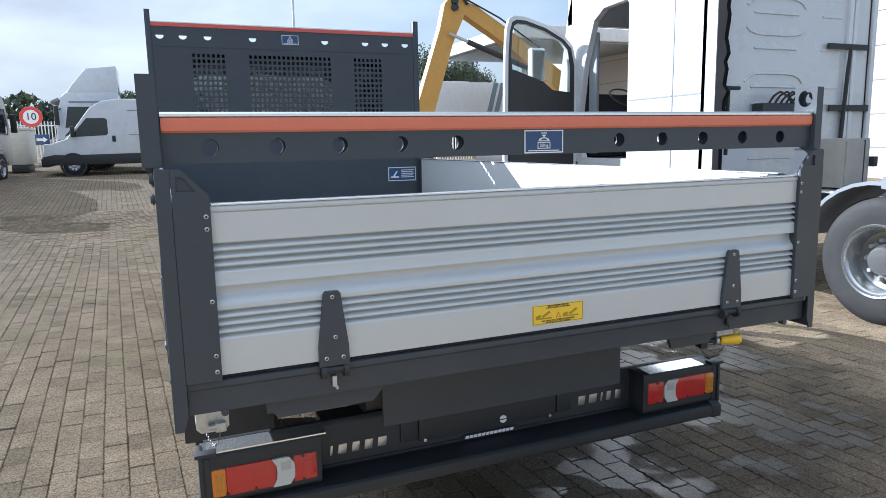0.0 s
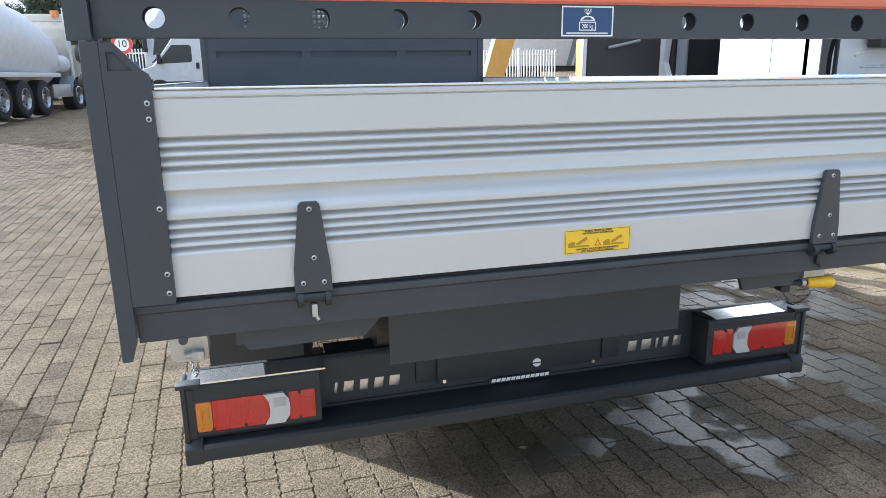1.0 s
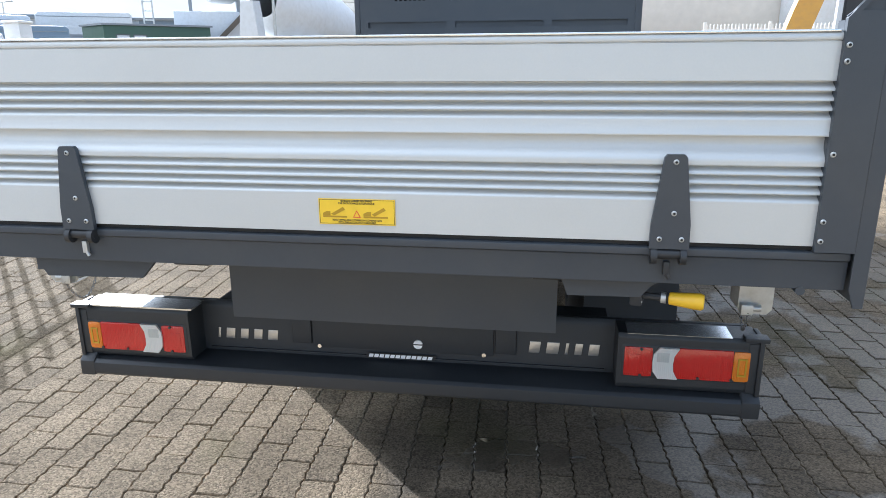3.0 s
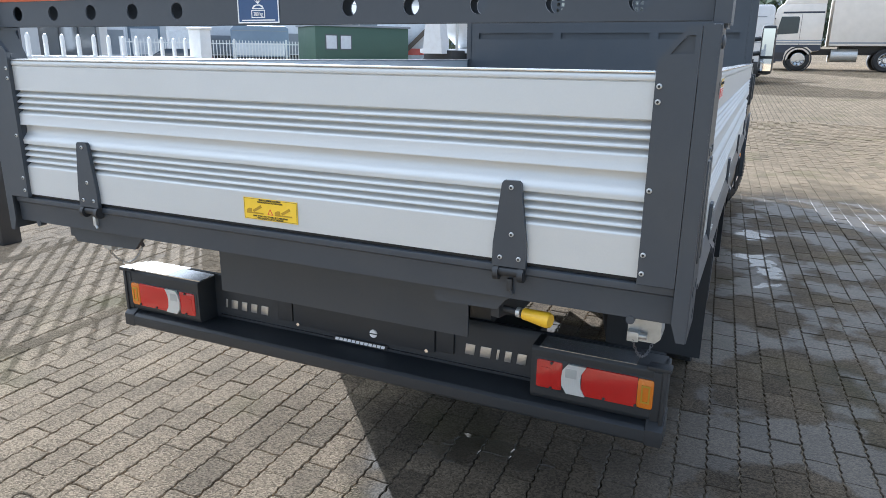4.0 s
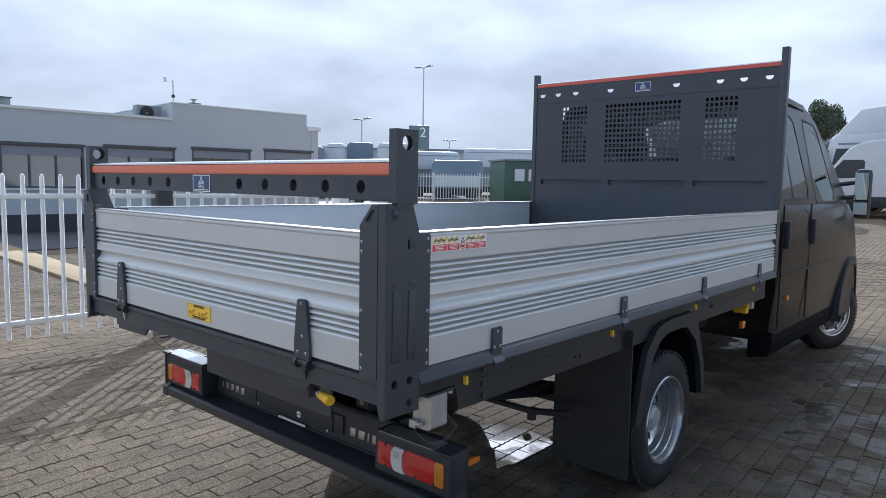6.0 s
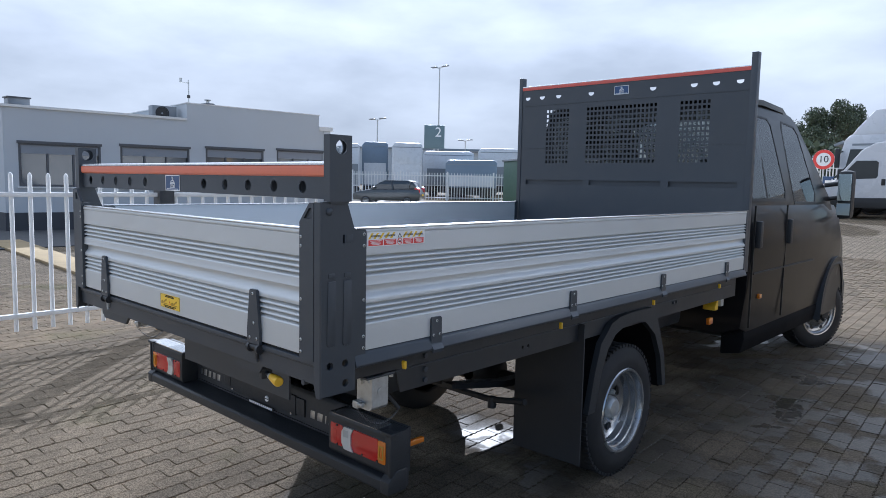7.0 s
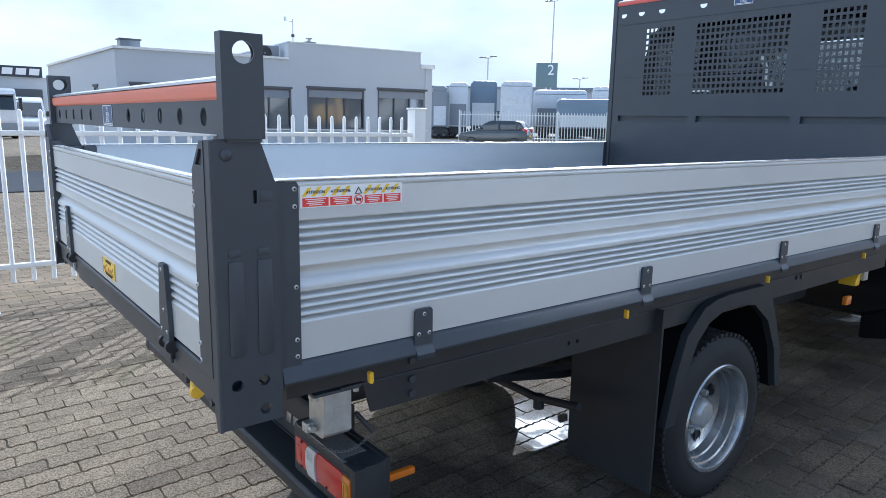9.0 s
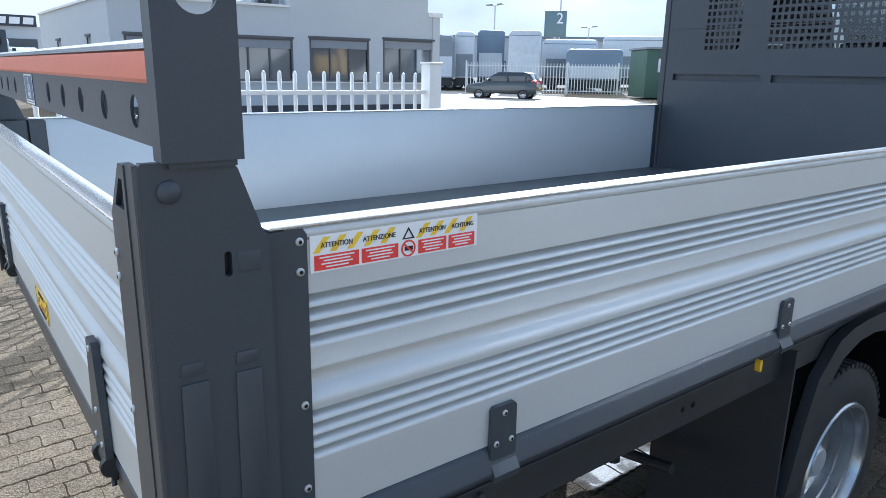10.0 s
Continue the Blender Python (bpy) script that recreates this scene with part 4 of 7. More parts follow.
# pivot housings with pins and chains
for side, x0, x1 in ((-1, 0.04, 0.125), (1, 1.860, 1.938)):
    b = sheet([(x0, 0.782), (x0 + 0.012, 0.770), (x1 - 0.012, 0.770), (x1, 0.782), (x1, 0.888), (x0, 0.888)], [], lambda u, v, w: (u, 1.858 + w, v), 0.075)
    pv = part("pivot_housing", b, GALV, TRUCK, "galvanised tipping pivot housing")
    part("housing_flange", box(x0 - 0.03, x1 + 0.012, 1.826, 1.956, 0.888, 0.896, 0.003), STEEL, pv)
    for fx, fy in ((x0 - 0.02, 1.84), (x1 + 0.002, 1.836), (x1 + 0.002, 1.945)):
        part("flange_bolt", cyl((fx, fy, 0.884), "z", 0.008, 0.012, 6), GALV, pv)
    xs_ = x1 if side > 0 else x0
    part("locking_pin", rod((xs_ - 0.072 * side, 1.845, 0.79), (xs_ - side * 0.03, 1.845, 0.79), 0.008, 12), GALV, pv)
    part("pin_block", box(xs_ - side * 0.062 - 0.014, xs_ - side * 0.062 + 0.014, 1.835, 1.86, 0.774, 0.80, 0.004), GALV, pv)
    part("nut", cyl((xs_ - side * 0.05, 1.852, 0.868), "y", 0.010, 0.012, 6), GALV, pv)
    part("weld_disc", cyl((xs_, 1.896, 0.836), "x", 0.013, 0.006, 16), GALV, pv)
    ends = (Vector((xs_ - side * 0.06, 1.838, 0.775)), Vector((xs_ - side * 0.025, 2.011, 0.742)))
    part("chain_hook", rod(ends[1], ends[1] + Vector((-side * 0.02, -0.04, 0.055)), 0.007, 8), CHASSIS, pv)
    links = 21
    for i in range(links):
        t = i / (links - 1)
        p = ends[0].lerp(ends[1], t) - Vector((0, 0, 0.055 * 4 * t * (1 - t)))
        own = bmesh.new()
        tor = []
        for a in range(10):
            ang = 2 * math.pi * a / 10
            ring = []
            for c in range(5):
                an2 = 2 * math.pi * c / 5
                rr = 0.0036 + 0.0010 * math.cos(an2)
                ring.append(own.verts.new((rr * math.cos(ang) * 1.5, rr * math.sin(ang), 0.0010 * math.sin(an2))))
            tor.append(ring)
        for a in range(10):
            for c in range(5):
                own.faces.new((tor[a][c], tor[(a + 1) % 10][c], tor[(a + 1) % 10][(c + 1) % 5], tor[a][(c + 1) % 5]))
        own.transform(Matrix.Translation(p) @ (ends[1] - ends[0] - Vector((0, 0, 0.3 * (1 - 2 * t)))).to_track_quat("X", "Z").to_matrix().to_4x4() @ pose(0, 0, 0, 90 * (i % 2), 0, 0))
        part("chain_link", own, CHAIN, pv)
grip = lathe([(1.662, 0.009), (1.664, 0.0135), (1.680, 0.0145), (1.712, 0.0175), (1.726, 0.018), (1.732, 0.015), (1.733, 0.0)], "x", (0, 0, 0), 18)
yh = part("pull_handle", grip, YELLOW, TRUCK, "yellow plastic pull handle", m=pose(1.60, 1.660, 0.876, 0, 0, -14) @ pose(-1.60, 0, 0))
part("handle_rod", rod((1.59, 0, 0), (1.665, 0, 0), 0.008, 10), CHASSIS, yh)
part("handle_collar", cyl((1.652, 0, 0), "x", 0.012, 0.01, 14), GALV, yh)
part("handle_bracket", box(1.585, 1.61, -0.02, 0.02, -0.02, 0.03, 0.004), CHASSIS, yh)

# under-run bar with lamps
ub = part("underrun_bar", prism([(2.022, 0.505), (2.022, 0.652), (2.026, 0.664), (2.032, 0.672), (2.046, 0.672), (2.046, 0.505)], "x", 0.06, 1.94), PLASTIC, TRUCK, "black plastic under-run bar")
for x0, x1 in ((0.048, 0.390), (1.597, 1.95)):
    part("lamp_housing", prism([(1.946, 0.515), (1.938, 0.528), (1.938, 0.660), (1.944, 0.671), (2.028, 0.673), (2.028, 0.515)], "x", x0, x1, bevel=0.004), PLASTIC, ub)
part("lower_bar", prism([(1.926, 0.458), (1.920, 0.465), (1.920, 0.497), (1.930, 0.506), (2.03, 0.518), (2.03, 0.458)], "x", 0.05, 1.95, bevel=0.003), PLASTIC, ub)
part("moulded_seam", box(0.41, 1.575, 2.016, 2.024, 0.5235, 0.5285, 0.001), PLASTIC, ub)
for x0, x1 in ((0.036, 0.083), (1.915, 1.962)):
    part("bar_end", prism([(1.918, 0.456), (1.918, 0.502), (1.962, 0.537), (2.01, 0.537), (2.01, 0.456)], "x", x0, x1, bevel=0.006), PLASTIC, ub)
    part("bar_end", box(min(x0, x1) + 0.008, max(x0, x1) - 0.012, 1.935, 2.005, 0.52, 0.66, 0.006), PLASTIC, ub)
    part("end_plate", box(x1 - 0.015 if x0 > 1 else x0 + 0.003, x1 - 0.003 if x0 > 1 else x0 + 0.015, 1.930, 2.008, 0.515, 0.676, 0.003), PLASTIC, ub)
    part("corner_wing", prism([(x0 - 0.006, 0.667), (x1 + 0.006, 0.667), (x1 + 0.006, 0.679), (x0 - 0.006, 0.679)], "y", 1.924, 1.960, bevel=0.003), PLASTIC, ub)
for x0, x1, up in ((0.066, 0.405, 0.0045), (1.62, 1.88, 0.0012)):
    part("metal_shelf", prism([(1.934, 0.6725), (2.010, 0.6745), (2.010, 0.6745 + up), (1.934, 0.6725 + up)], "x", x0, x1), ALU_EDGE, ub, "bare metal bracket top")
part("plate_recess", box(0.735, 1.265, 2.014, 2.024, 0.548, 0.635, 0.003), PLASTIC, ub)
for x0 in (0.70, 1.30):
    part("plate_lamp", box(x0 - 0.03, x0 + 0.03, 2.0135, 2.024, 0.555, 0.632, 0.006), PLASTIC, ub)
for x0 in (0.755, 1.239):
    part("clip", cyl((x0, 2.012, 0.552), "y", 0.006, 0.006, 12), CHROME, ub)
em = sheet(ring2(1.049, 0.573, 0.0135), [], lambda u, v, w: (u, 2.010 + w, v), 0.004)
emb = part("round_emblem", em, STICK_W, ub, "small white round emblem")
part("emblem_bar", box(1.033, 1.065, 2.0085, 2.0105, 0.5715, 0.5745), PLASTIC, emb)
nb = part("name_strip", prism([(0.892, 0.523), (1.096, 0.523), (1.102, 0.539), (0.898, 0.539)], "y", 2.0125, 2.016), INK_SHADE, ub, "black strip with small white lettering")
for k in range(12):
    xk = 0.902 + k * 0.0158
    part("letter_bar", prism([(xk, 0.526), (xk + 0.0125, 0.526), (xk + 0.0155, 0.536), (xk + 0.003, 0.536)], "y", 2.0115, 2.013), STICK_W, nb)


def badge(x0, z0, widths, h, parent, y):
    """A row of thin bright raised shapes where the maker's badge sits."""
    x = x0
    for w in widths:
        lean_ = 0.004
        part("badge_block", prism([(x, z0), (x + w - 0.018, z0), (x + w - 0.018 + lean_, z0 + h), (x + lean_, z0 + h)], "y", y - 0.004, y, bevel=0.001), BADGE, parent)
        x += w


badge(0.433, 0.557, (0.026, 0.046, 0.042, 0.044, 0.048), 0.032, ub, 2.024)
badge(1.364, 0.564, (0.048, 0.052, 0.026, 0.038, 0.046), 0.034, ub, 2.024)

for side, xa, xb in ((-1, 0.070, 0.376), (1, 1.613, 1.930)):
    za, zb = (0.538, 0.624) if side < 0 else (0.552, 0.638)
    at = lambda a, b: (xa + (xb - xa) * a, xa + (xb - xa) * b) if side < 0 else (xb - (xb - xa) * b, xb - (xb - xa) * a)
    lamp = part("tail_lamp", box(xa - 0.008, xb + 0.008, 1.9345, 1.97, za - 0.006, zb + 0.006, 0.012), PLASTIC, TRUCK, "red, amber and clear tail lamp")
    a, b = at(0.0, 0.14)
    part("amber_lens", box(a, b, 1.930, 1.956, za, zb, 0.011), AMBER_LENS, lamp)
    part("amber_frame", sheet(rect2(a + 0.012, b - 0.010, za + 0.018, zb - 0.018), [rect2(a + 0.016, b - 0.014, za + 0.023, zb - 0.023)], lambda u, v, w: (u, 1.9285 + w, v), 0.003), OCHRE, lamp)
    a, b = at(0.135, 0.60)
    part("red_lens", box(a, b, 1.932, 1.956, za, zb, 0.004), RED_LENS, lamp)
    a, b = at(0.76, 1.0)
    part("red_lens", box(a, b, 1.931, 1.956, za, zb, 0.011), RED_LENS, lamp)
    a, b = at(0.56, 0.80)
    s = 1 if side < 0 else -1
    c0, c1 = (a, b) if side < 0 else (b, a)
    zm = (za + zb) / 2
    part("clear_lens", prism([(c0, za), (c0 + s * 0.05, za), (c0 + s * 0.064, za + 0.02), (c0 + s * 0.066, zm), (c0 + s * 0.064, zb - 0.02), (c0 + s * 0.05, zb), (c0, zb), (c0 + s * 0.012, zb - 0.022), (c0 + s * 0.014, zm), (c0 + s * 0.012, za + 0.022)], "y", 1.928, 1.955), CLEAR_LENS, lamp)
    a, b = at(0.86, 0.96)
    part("clear_grid", box(min(c0 + s * 0.024, c0 + s * 0.056), max(c0 + s * 0.024, c0 + s * 0.056), 1.9272, 1.930, zm + 0.004, zb - 0.012, 0.002), GREYLENS, lamp)
    a, b = at(0.86, 0.96)
    part("reflector_square", box(a, b, 1.9295, 1.934, zm - 0.022, zm + 0.022, 0.003), RED_LENS, lamp)
    for f, z in ((0.14, za + 0.006), (0.86, za + 0.006), (0.86, zb - 0.006), (0.4, za + 0.006)):
        a, b = at(f, f)
        part("lamp_screw", cyl((a, 1.9305, z), "y", 0.004, 0.004, 10), CHASSIS, lamp)
for xo in (0.10, 1.90):
    part("side_marker", box(xo - 0.009, xo + 0.009, 2.058, 2.150, 0.578, 0.598, 0.004), AMBER_LENS, TRUCK, "orange side marker lamp")
part("rear_bracket", box(0.42, 1.58, 2.08, 2.15, 0.50, 0.66), CHASSIS, TRUCK)


# wheels
def tyre(x0, side, r, rin, width):
    """x0: outer face; side +1 faces +x."""
    h = width
    prof = [(0.012, rin), (0.0, rin + 0.012), (-0.006, rin + 0.05), (-0.002, r - 0.06), (0.012, r - 0.022), (0.03, r - 0.005), (0.045, r), (h - 0.045, r), (h - 0.03, r - 0.005), (h - 0.012, r - 0.022), (h + 0.002, r - 0.06), (h, rin + 0.012), (h - 0.012, rin)]
    return [(x0 - side * a, b) for a, b in prof]


def treads(bm, x0, side, r, width, centre, n=64):
    for i in range(n):
        a = 2 * math.pi * i / n
        for w0, w1 in ((0.016, 0.062), (width - 0.062, width - 0.016)):
            own = box(-side * w0 if side < 0 else -w1, -side * w1 if side < 0 else -w0, -0.0105, 0.0105, r - 0.012, r + 0.003)
            own.transform(Matrix.Translation((x0, centre[1], centre[2])) @ pose(0, 0, 0, math.degrees(a), 0, 0))
            join(bm, own)
    return bm


def road_wheel(parent, x0, side, y, z, r, dual):
    w = part("wheel", lathe(tyre(x0, side, r, 0.222, 0.19), "x", (0, y, z), 56), RUBBER, parent, "black tyre on a silver steel rim")
    tread = part("tread", treads(bmesh.new(), x0, side, r, 0.19, (0, y, z)), RUBBER, w)
    tagged(tread, kind="stuff")
    if dual:
        prof = [(0.004, 0.232), (-0.004, 0.226), (-0.002, 0.214), (0.012, 0.209), (0.030, 0.2065), (0.034, 0.199), (0.066, 0.1965), (0.070, 0.189), (0.104, 0.186), (0.114, 0.172), (0.128, 0.13), (0.13, 0.10), (0.11, 0.085), (0.10, 0.07), (0.10, 0.0)]
    else:
        prof = [(0.004, 0.232), (-0.004, 0.226), (-0.002, 0.214), (0.014, 0.208), (0.02, 0.198), (0.035, 0.192), (0.04, 0.17), (0.01, 0.15), (-0.005, 0.12), (-0.012, 0.10), (-0.02, 0.08), (-0.02, 0.0)]
    rim = part("rim", lathe([(x0 - side * a, b) for a, b in prof], "x", (0, y, z), 56), SILVER, w, "silver painted steel rim")
    for i in range(8):
        a = 2 * math.pi * (i + 0.5) / 8
        rr = 0.148 if dual else 0.158
        dx = 0.119 if dual else 0.02
        own = lathe([(0, 0.0), (0, 0.021), (0.004, 0.021)], "x", (0, 0, 0), 12)
        own.transform(Matrix.Translation((x0 - side * (dx - 0.002), y + rr * math.cos(a), z + rr * math.sin(a))) @ Matrix.Diagonal((1, 1.0, 1.35 if dual else 1.0, 1)))
        part("hand_hole", own, INK_SHADE, w)
    for i in range(6):
        a = 2 * math.pi * i / 6
        dx = 0.10 if dual else -0.02
        part("wheel_nut", cyl((x0 - side * (dx - 0.008), y + 0.085 * math.cos(a), z + 0.085 * math.sin(a)), "x", 0.013, 0.022, 6), GALV if dual else PLASTIC, w)
    hub = lathe([(x0 - side * ((0.10 if dual else -0.02) - d), rr) for d, rr in ((0, 0.062), (0.03, 0.06), (0.05, 0.045), (0.055, 0.0))], "x", (0, y, z), 24)
    part("hub", hub, GALV if dual else PLASTIC, w)
    return w


for side, xo in ((1, 1.945), (-1, 0.055)):
    road_wheel(TRUCK, xo, side, 3.65, 0.355, 0.355, True)
    part("inner_tyre", lathe(tyre(xo - side * 0.235, side, 0.355, 0.222, 0.19), "x", (0, 3.65, 0.355), 40), RUBBER, TRUCK)
    fw = road_wheel(TRUCK, xo - side * 0.075, side, 7.80, 0.36, 0.36, False)
    pivot = Vector((xo - side * 0.17, 7.80, 0.36))
    fw.matrix_basis = Matrix.Translation(pivot) @ Matrix.Rotation(radians(-25), 4, "Z") @ Matrix.Translation(-pivot)
    # angular mudguard over the twin wheels
    arch_o = [(3.22, 0.44), (3.271, 0.64), (3.32, 0.778), (3.42, 0.868), (3.50, 0.890), (3.60, 0.898), (3.86, 0.898), (3.90, 0.885), (3.96, 0.774), (4.04, 0.60), (4.075, 0.42)]
    arch_i = [(4.035, 0.42), (3.99, 0.60), (3.91, 0.74), (3.79, 0.825), (3.66, 0.842), (3.56, 0.838), (3.46, 0.805), (3.39, 0.74), (3.335, 0.63), (3.285, 0.44)]
    part("mudguard", sheet(arch_o + arch_i, [], lambda u, v, w: (xo + side * (0.035 - w), u, v), 0.03), PLASTIC, TRUCK, "angular black plastic mudguard")
    top = bmesh.new()
    ring = [(3.24, 0.46), (3.29, 0.64), (3.335, 0.765), (3.43, 0.855), (3.60, 0.884), (3.85, 0.884), (3.945, 0.765), (4.025, 0.60), (4.06, 0.42)]
    lo = [(a + (0.012 if a < 3.65 else -0.012), b - 0.012) for a, b in ring]
    prism(ring + lo[::-1], "x", xo + side * 0.006, xo - side * 0.365, top)
    part("mudguard_top", top, FLAP, TRUCK)
    part("mud_flap", box(min(xo - side * 0.365, xo + side * 0.035), max(xo - side * 0.365, xo + side * 0.035), 3.155, 3.165, 0.20, 0.90), PLASTIC, TRUCK, "black rubber mud flap")
    part("side_bracket", box(min(xo - side * 0.115, xo - side * 0.015), max(xo - side * 0.115, xo - side * 0.015), 4.99, 5.04, 0.76, 0.95, 0.004), GALV, TRUCK)
    part("yellow_wedge", prism([(4.93, 0.735), (4.985, 0.735), (4.985, 0.805), (4.967, 0.805), (4.935, 0.765)], "x", xo - side * 0.115, xo - side * 0.03, bevel=0.006), YELLOW, TRUCK, "yellow plastic wheel chock")
    part("side_marker", box(xo - 0.012, xo + 0.012, 4.74, 4.80, 0.67, 0.715, 0.008), AMBER_LENS, TRUCK, "orange side marker lamp")

# crew cab: lower shell, frames, roof, glass
CX = 1.0


def cab_ring(y, pts):
    return [(CX + s * hw, y, z) for s, row in ((1, pts), (-1, pts[::-1])) for hw, z in row]


secs = [
    (5.375, [(0.80, 0.50), (0.93, 0.55), (0.955, 0.80), (0.965, 1.10), (0.955, 1.36), (0.925, 1.45)]),
    (5.45, [(0.82, 0.46), (0.95, 0.52), (0.972, 0.80), (0.985, 1.10), (0.972, 1.36), (0.935, 1.45)]),
    (7.30, [(0.82, 0.46), (0.95, 0.52), (0.972, 0.80), (0.985, 1.10), (0.972, 1.36), (0.935, 1.45)]),
    (7.85, [(0.82, 0.46), (0.95, 0.55), (0.975, 0.80), (0.98, 1.08), (0.955, 1.30), (0.90, 1.42)]),
    (8.20, [(0.80, 0.42), (0.92, 0.55), (0.94, 0.80), (0.92, 1.05), (0.88, 1.24), (0.78, 1.31)]),
    (8.48, [(0.70, 0.38), (0.79, 0.52), (0.81, 0.78), (0.78, 1.00), (0.72, 1.12), (0.62, 1.16)]),
    (8.58, [(0.62, 0.40), (0.72, 0.52), (0.74, 0.78), (0.70, 0.96), (0.62, 1.04), (0.5, 1.06)]),
]
bm = bmesh.new()
rings = [[bm.verts.new(p) for p in cab_ring(y, pts)] for y, pts in secs]
for p, q in zip(rings, rings[1:]):
    for i in range(len(p)):
        bm.faces.new((p[i], p[(i + 1) % len(p)], q[(i + 1) % len(p)], q[i]))
bm.faces.new(rings[0])
bm.faces.new(rings[-1])
cab = part("cab", bm, CABPAINT, TRUCK, "glossy near-black crew cab", smooth=0.75)


def lean(side):
    return lambda u, v, w: (CX + side * (0.945 - 0.20 * max(0.0, v - 1.43) - 0.10 * max(0.0, v - 2.0) - w), u, v)


side_out = [(5.37, 1.38), (7.60, 1.38), (7.52, 1.50), (7.12, 1.86), (6.86, 2.11), (6.74, 2.18), (6.45, 2.22), (5.5, 2.22), (5.38, 2.17)]
rear_win = [(5.46, 1.485), (6.20, 1.485), (6.24, 1.545), (6.12, 2.06), (6.06, 2.11), (5.51, 2.11), (5.46, 2.05)]
front_win = [(6.44, 1.455), (7.02, 1.455), (7.07, 1.535), (6.81, 2.03), (6.74, 2.09), (6.43, 2.11), (6.38, 2.05)]
for side in (1, -1):
    f = lean(side)
    part("side_frame", sheet(side_out, [rear_win, front_win], f, 0.05), CABPAINT, cab)
    for win in (rear_win, front_win):
        cu, cv = sum(p[0] for p in win) / len(win), sum(p[1] for p in win) / len(win)
        grown = [(cu + (u - cu) * 1.03, cv + (v - cv) * 1.04) for u, v in win]
        part("window_seal", sheet(grown, [[(cu + (u - cu) * 0.985, cv + (v - cv) * 0.98) for u, v in win]], lambda u, v, w: f(u, v, w - 0.002), 0.008), TRIM, cab)
        g = part("side_window", sheet(win, [], lambda u, v, w: f(u, v, w + 0.001), 0.004), GLASS, cab)
        g.visible_shadow = False
    part("window_bar", sheet(rect2(5.78, 5.805, 1.485, 2.11), [], lambda u, v, w: f(u, v, w - 0.002), 0.006), TRIM, cab)
    sx_ = CX + side * 0.986
    for yd in (5.405, 6.13):
        part("door_gap", box(min(sx_ - side * 0.012, sx_), max(sx_ - side * 0.012, sx_), yd - 0.004, yd + 0.004, 0.56, 1.44), INK_SHADE, cab)
    for yd in (5.478, 6.18):
        part("door_handle", box(min(sx_ - side * 0.02, sx_ + side * 0.028), max(sx_ - side * 0.02, sx_ + side * 0.028), yd - 0.03, yd + 0.03, 1.135, 1.33, 0.014), PLASTIC, cab, "black upright door handle")
    part("body_moulding", box(min(sx_ - side * 0.02, sx_ + side * 0.004), max(sx_ - side * 0.02, sx_ + side * 0.004), 5.42, 6.95, 0.945, 0.958, 0.003), TRIM, cab)
    part("side_marker", box(min(sx_ - side * 0.02, sx_ + side * 0.006), max(sx_ - side * 0.02, sx_ + side * 0.006), 5.575, 5.625, 0.755, 0.79, 0.006), AMBER_LENS, cab)
    wa_o = [(7.27, 0.42)] + [(7.76 + 0.50 * math.cos(a), 0.37 + 0.56 * math.sin(a)) for a in [math.pi - i * math.pi / 14 for i in range(15)]] + [(8.25, 0.42)]
    wa_i = [(8.18, 0.42)] + [(7.76 + 0.43 * math.cos(a), 0.37 + 0.49 * math.sin(a)) for a in [i * math.pi / 14 for i in range(15)]] + [(7.34, 0.42)]
    part("wheel_arch", sheet(wa_o + wa_i, [], lambda u, v, w: (sx_ + side * (0.008 - 0.11 * max(0.0, u - 7.85) - w), u, v), 0.06), PLASTIC, cab, "black plastic wheel arch")
    # a black sheet fills the arch, the shade in there put into colour
    part("arch_shadow", sheet([(7.34, 0.40)] + wa_i[::-1][1:-1] + [(8.18, 0.40)], [], lambda u, v, w: (sx_ - side * (w + 0.004 + 0.11 * max(0.0, u - 7.85)), u, v), 0.06), INK_SHADE, cab)
    part("rocker", prism([(CX + side * 0.78, 0.50), (CX + side * 0.945, 0.53), (CX + side * 0.952, 0.47), (CX + side * 0.93, 0.36), (CX + side * 0.78, 0.33)], "y", 5.42, 7.30, bevel=0.02), FLAP, cab, "matt black rocker panel")
    # mirror on two arms
    mx = CX + side * 1.055
    mh = part("door_mirror", box(min(mx - side * 0.055, mx + side * 0.075), max(mx - side * 0.055, mx + side * 0.075), 7.50, 7.62, 1.30, 1.75, 0.045), PLASTIC, cab, "tall black door mirror")
    part("mirror_glass", sheet(rect2(mx - 0.05, mx + 0.06, 1.47, 1.715) if side > 0 else rect2(mx - 0.06, mx + 0.05, 1.47, 1.715), [], lambda u, v, w: (u, 7.494 + w, v), 0.008), MIRROR, mh)
    part("mirror_glass", sheet(rect2(mx - 0.05, mx + 0.06, 1.335, 1.445) if side > 0 else rect2(mx - 0.06, mx + 0.05, 1.335, 1.445), [], lambda u, v, w: (u, 7.494 + w, v), 0.008), MIRROR, mh)
    for z in (1.50, 1.63):
        part("mirror_arm", rod((CX + side * 0.88, 7.55, z - 0.02), (mx - side * 0.04, 7.56, z), 0.022, 10), PLASTIC, mh)
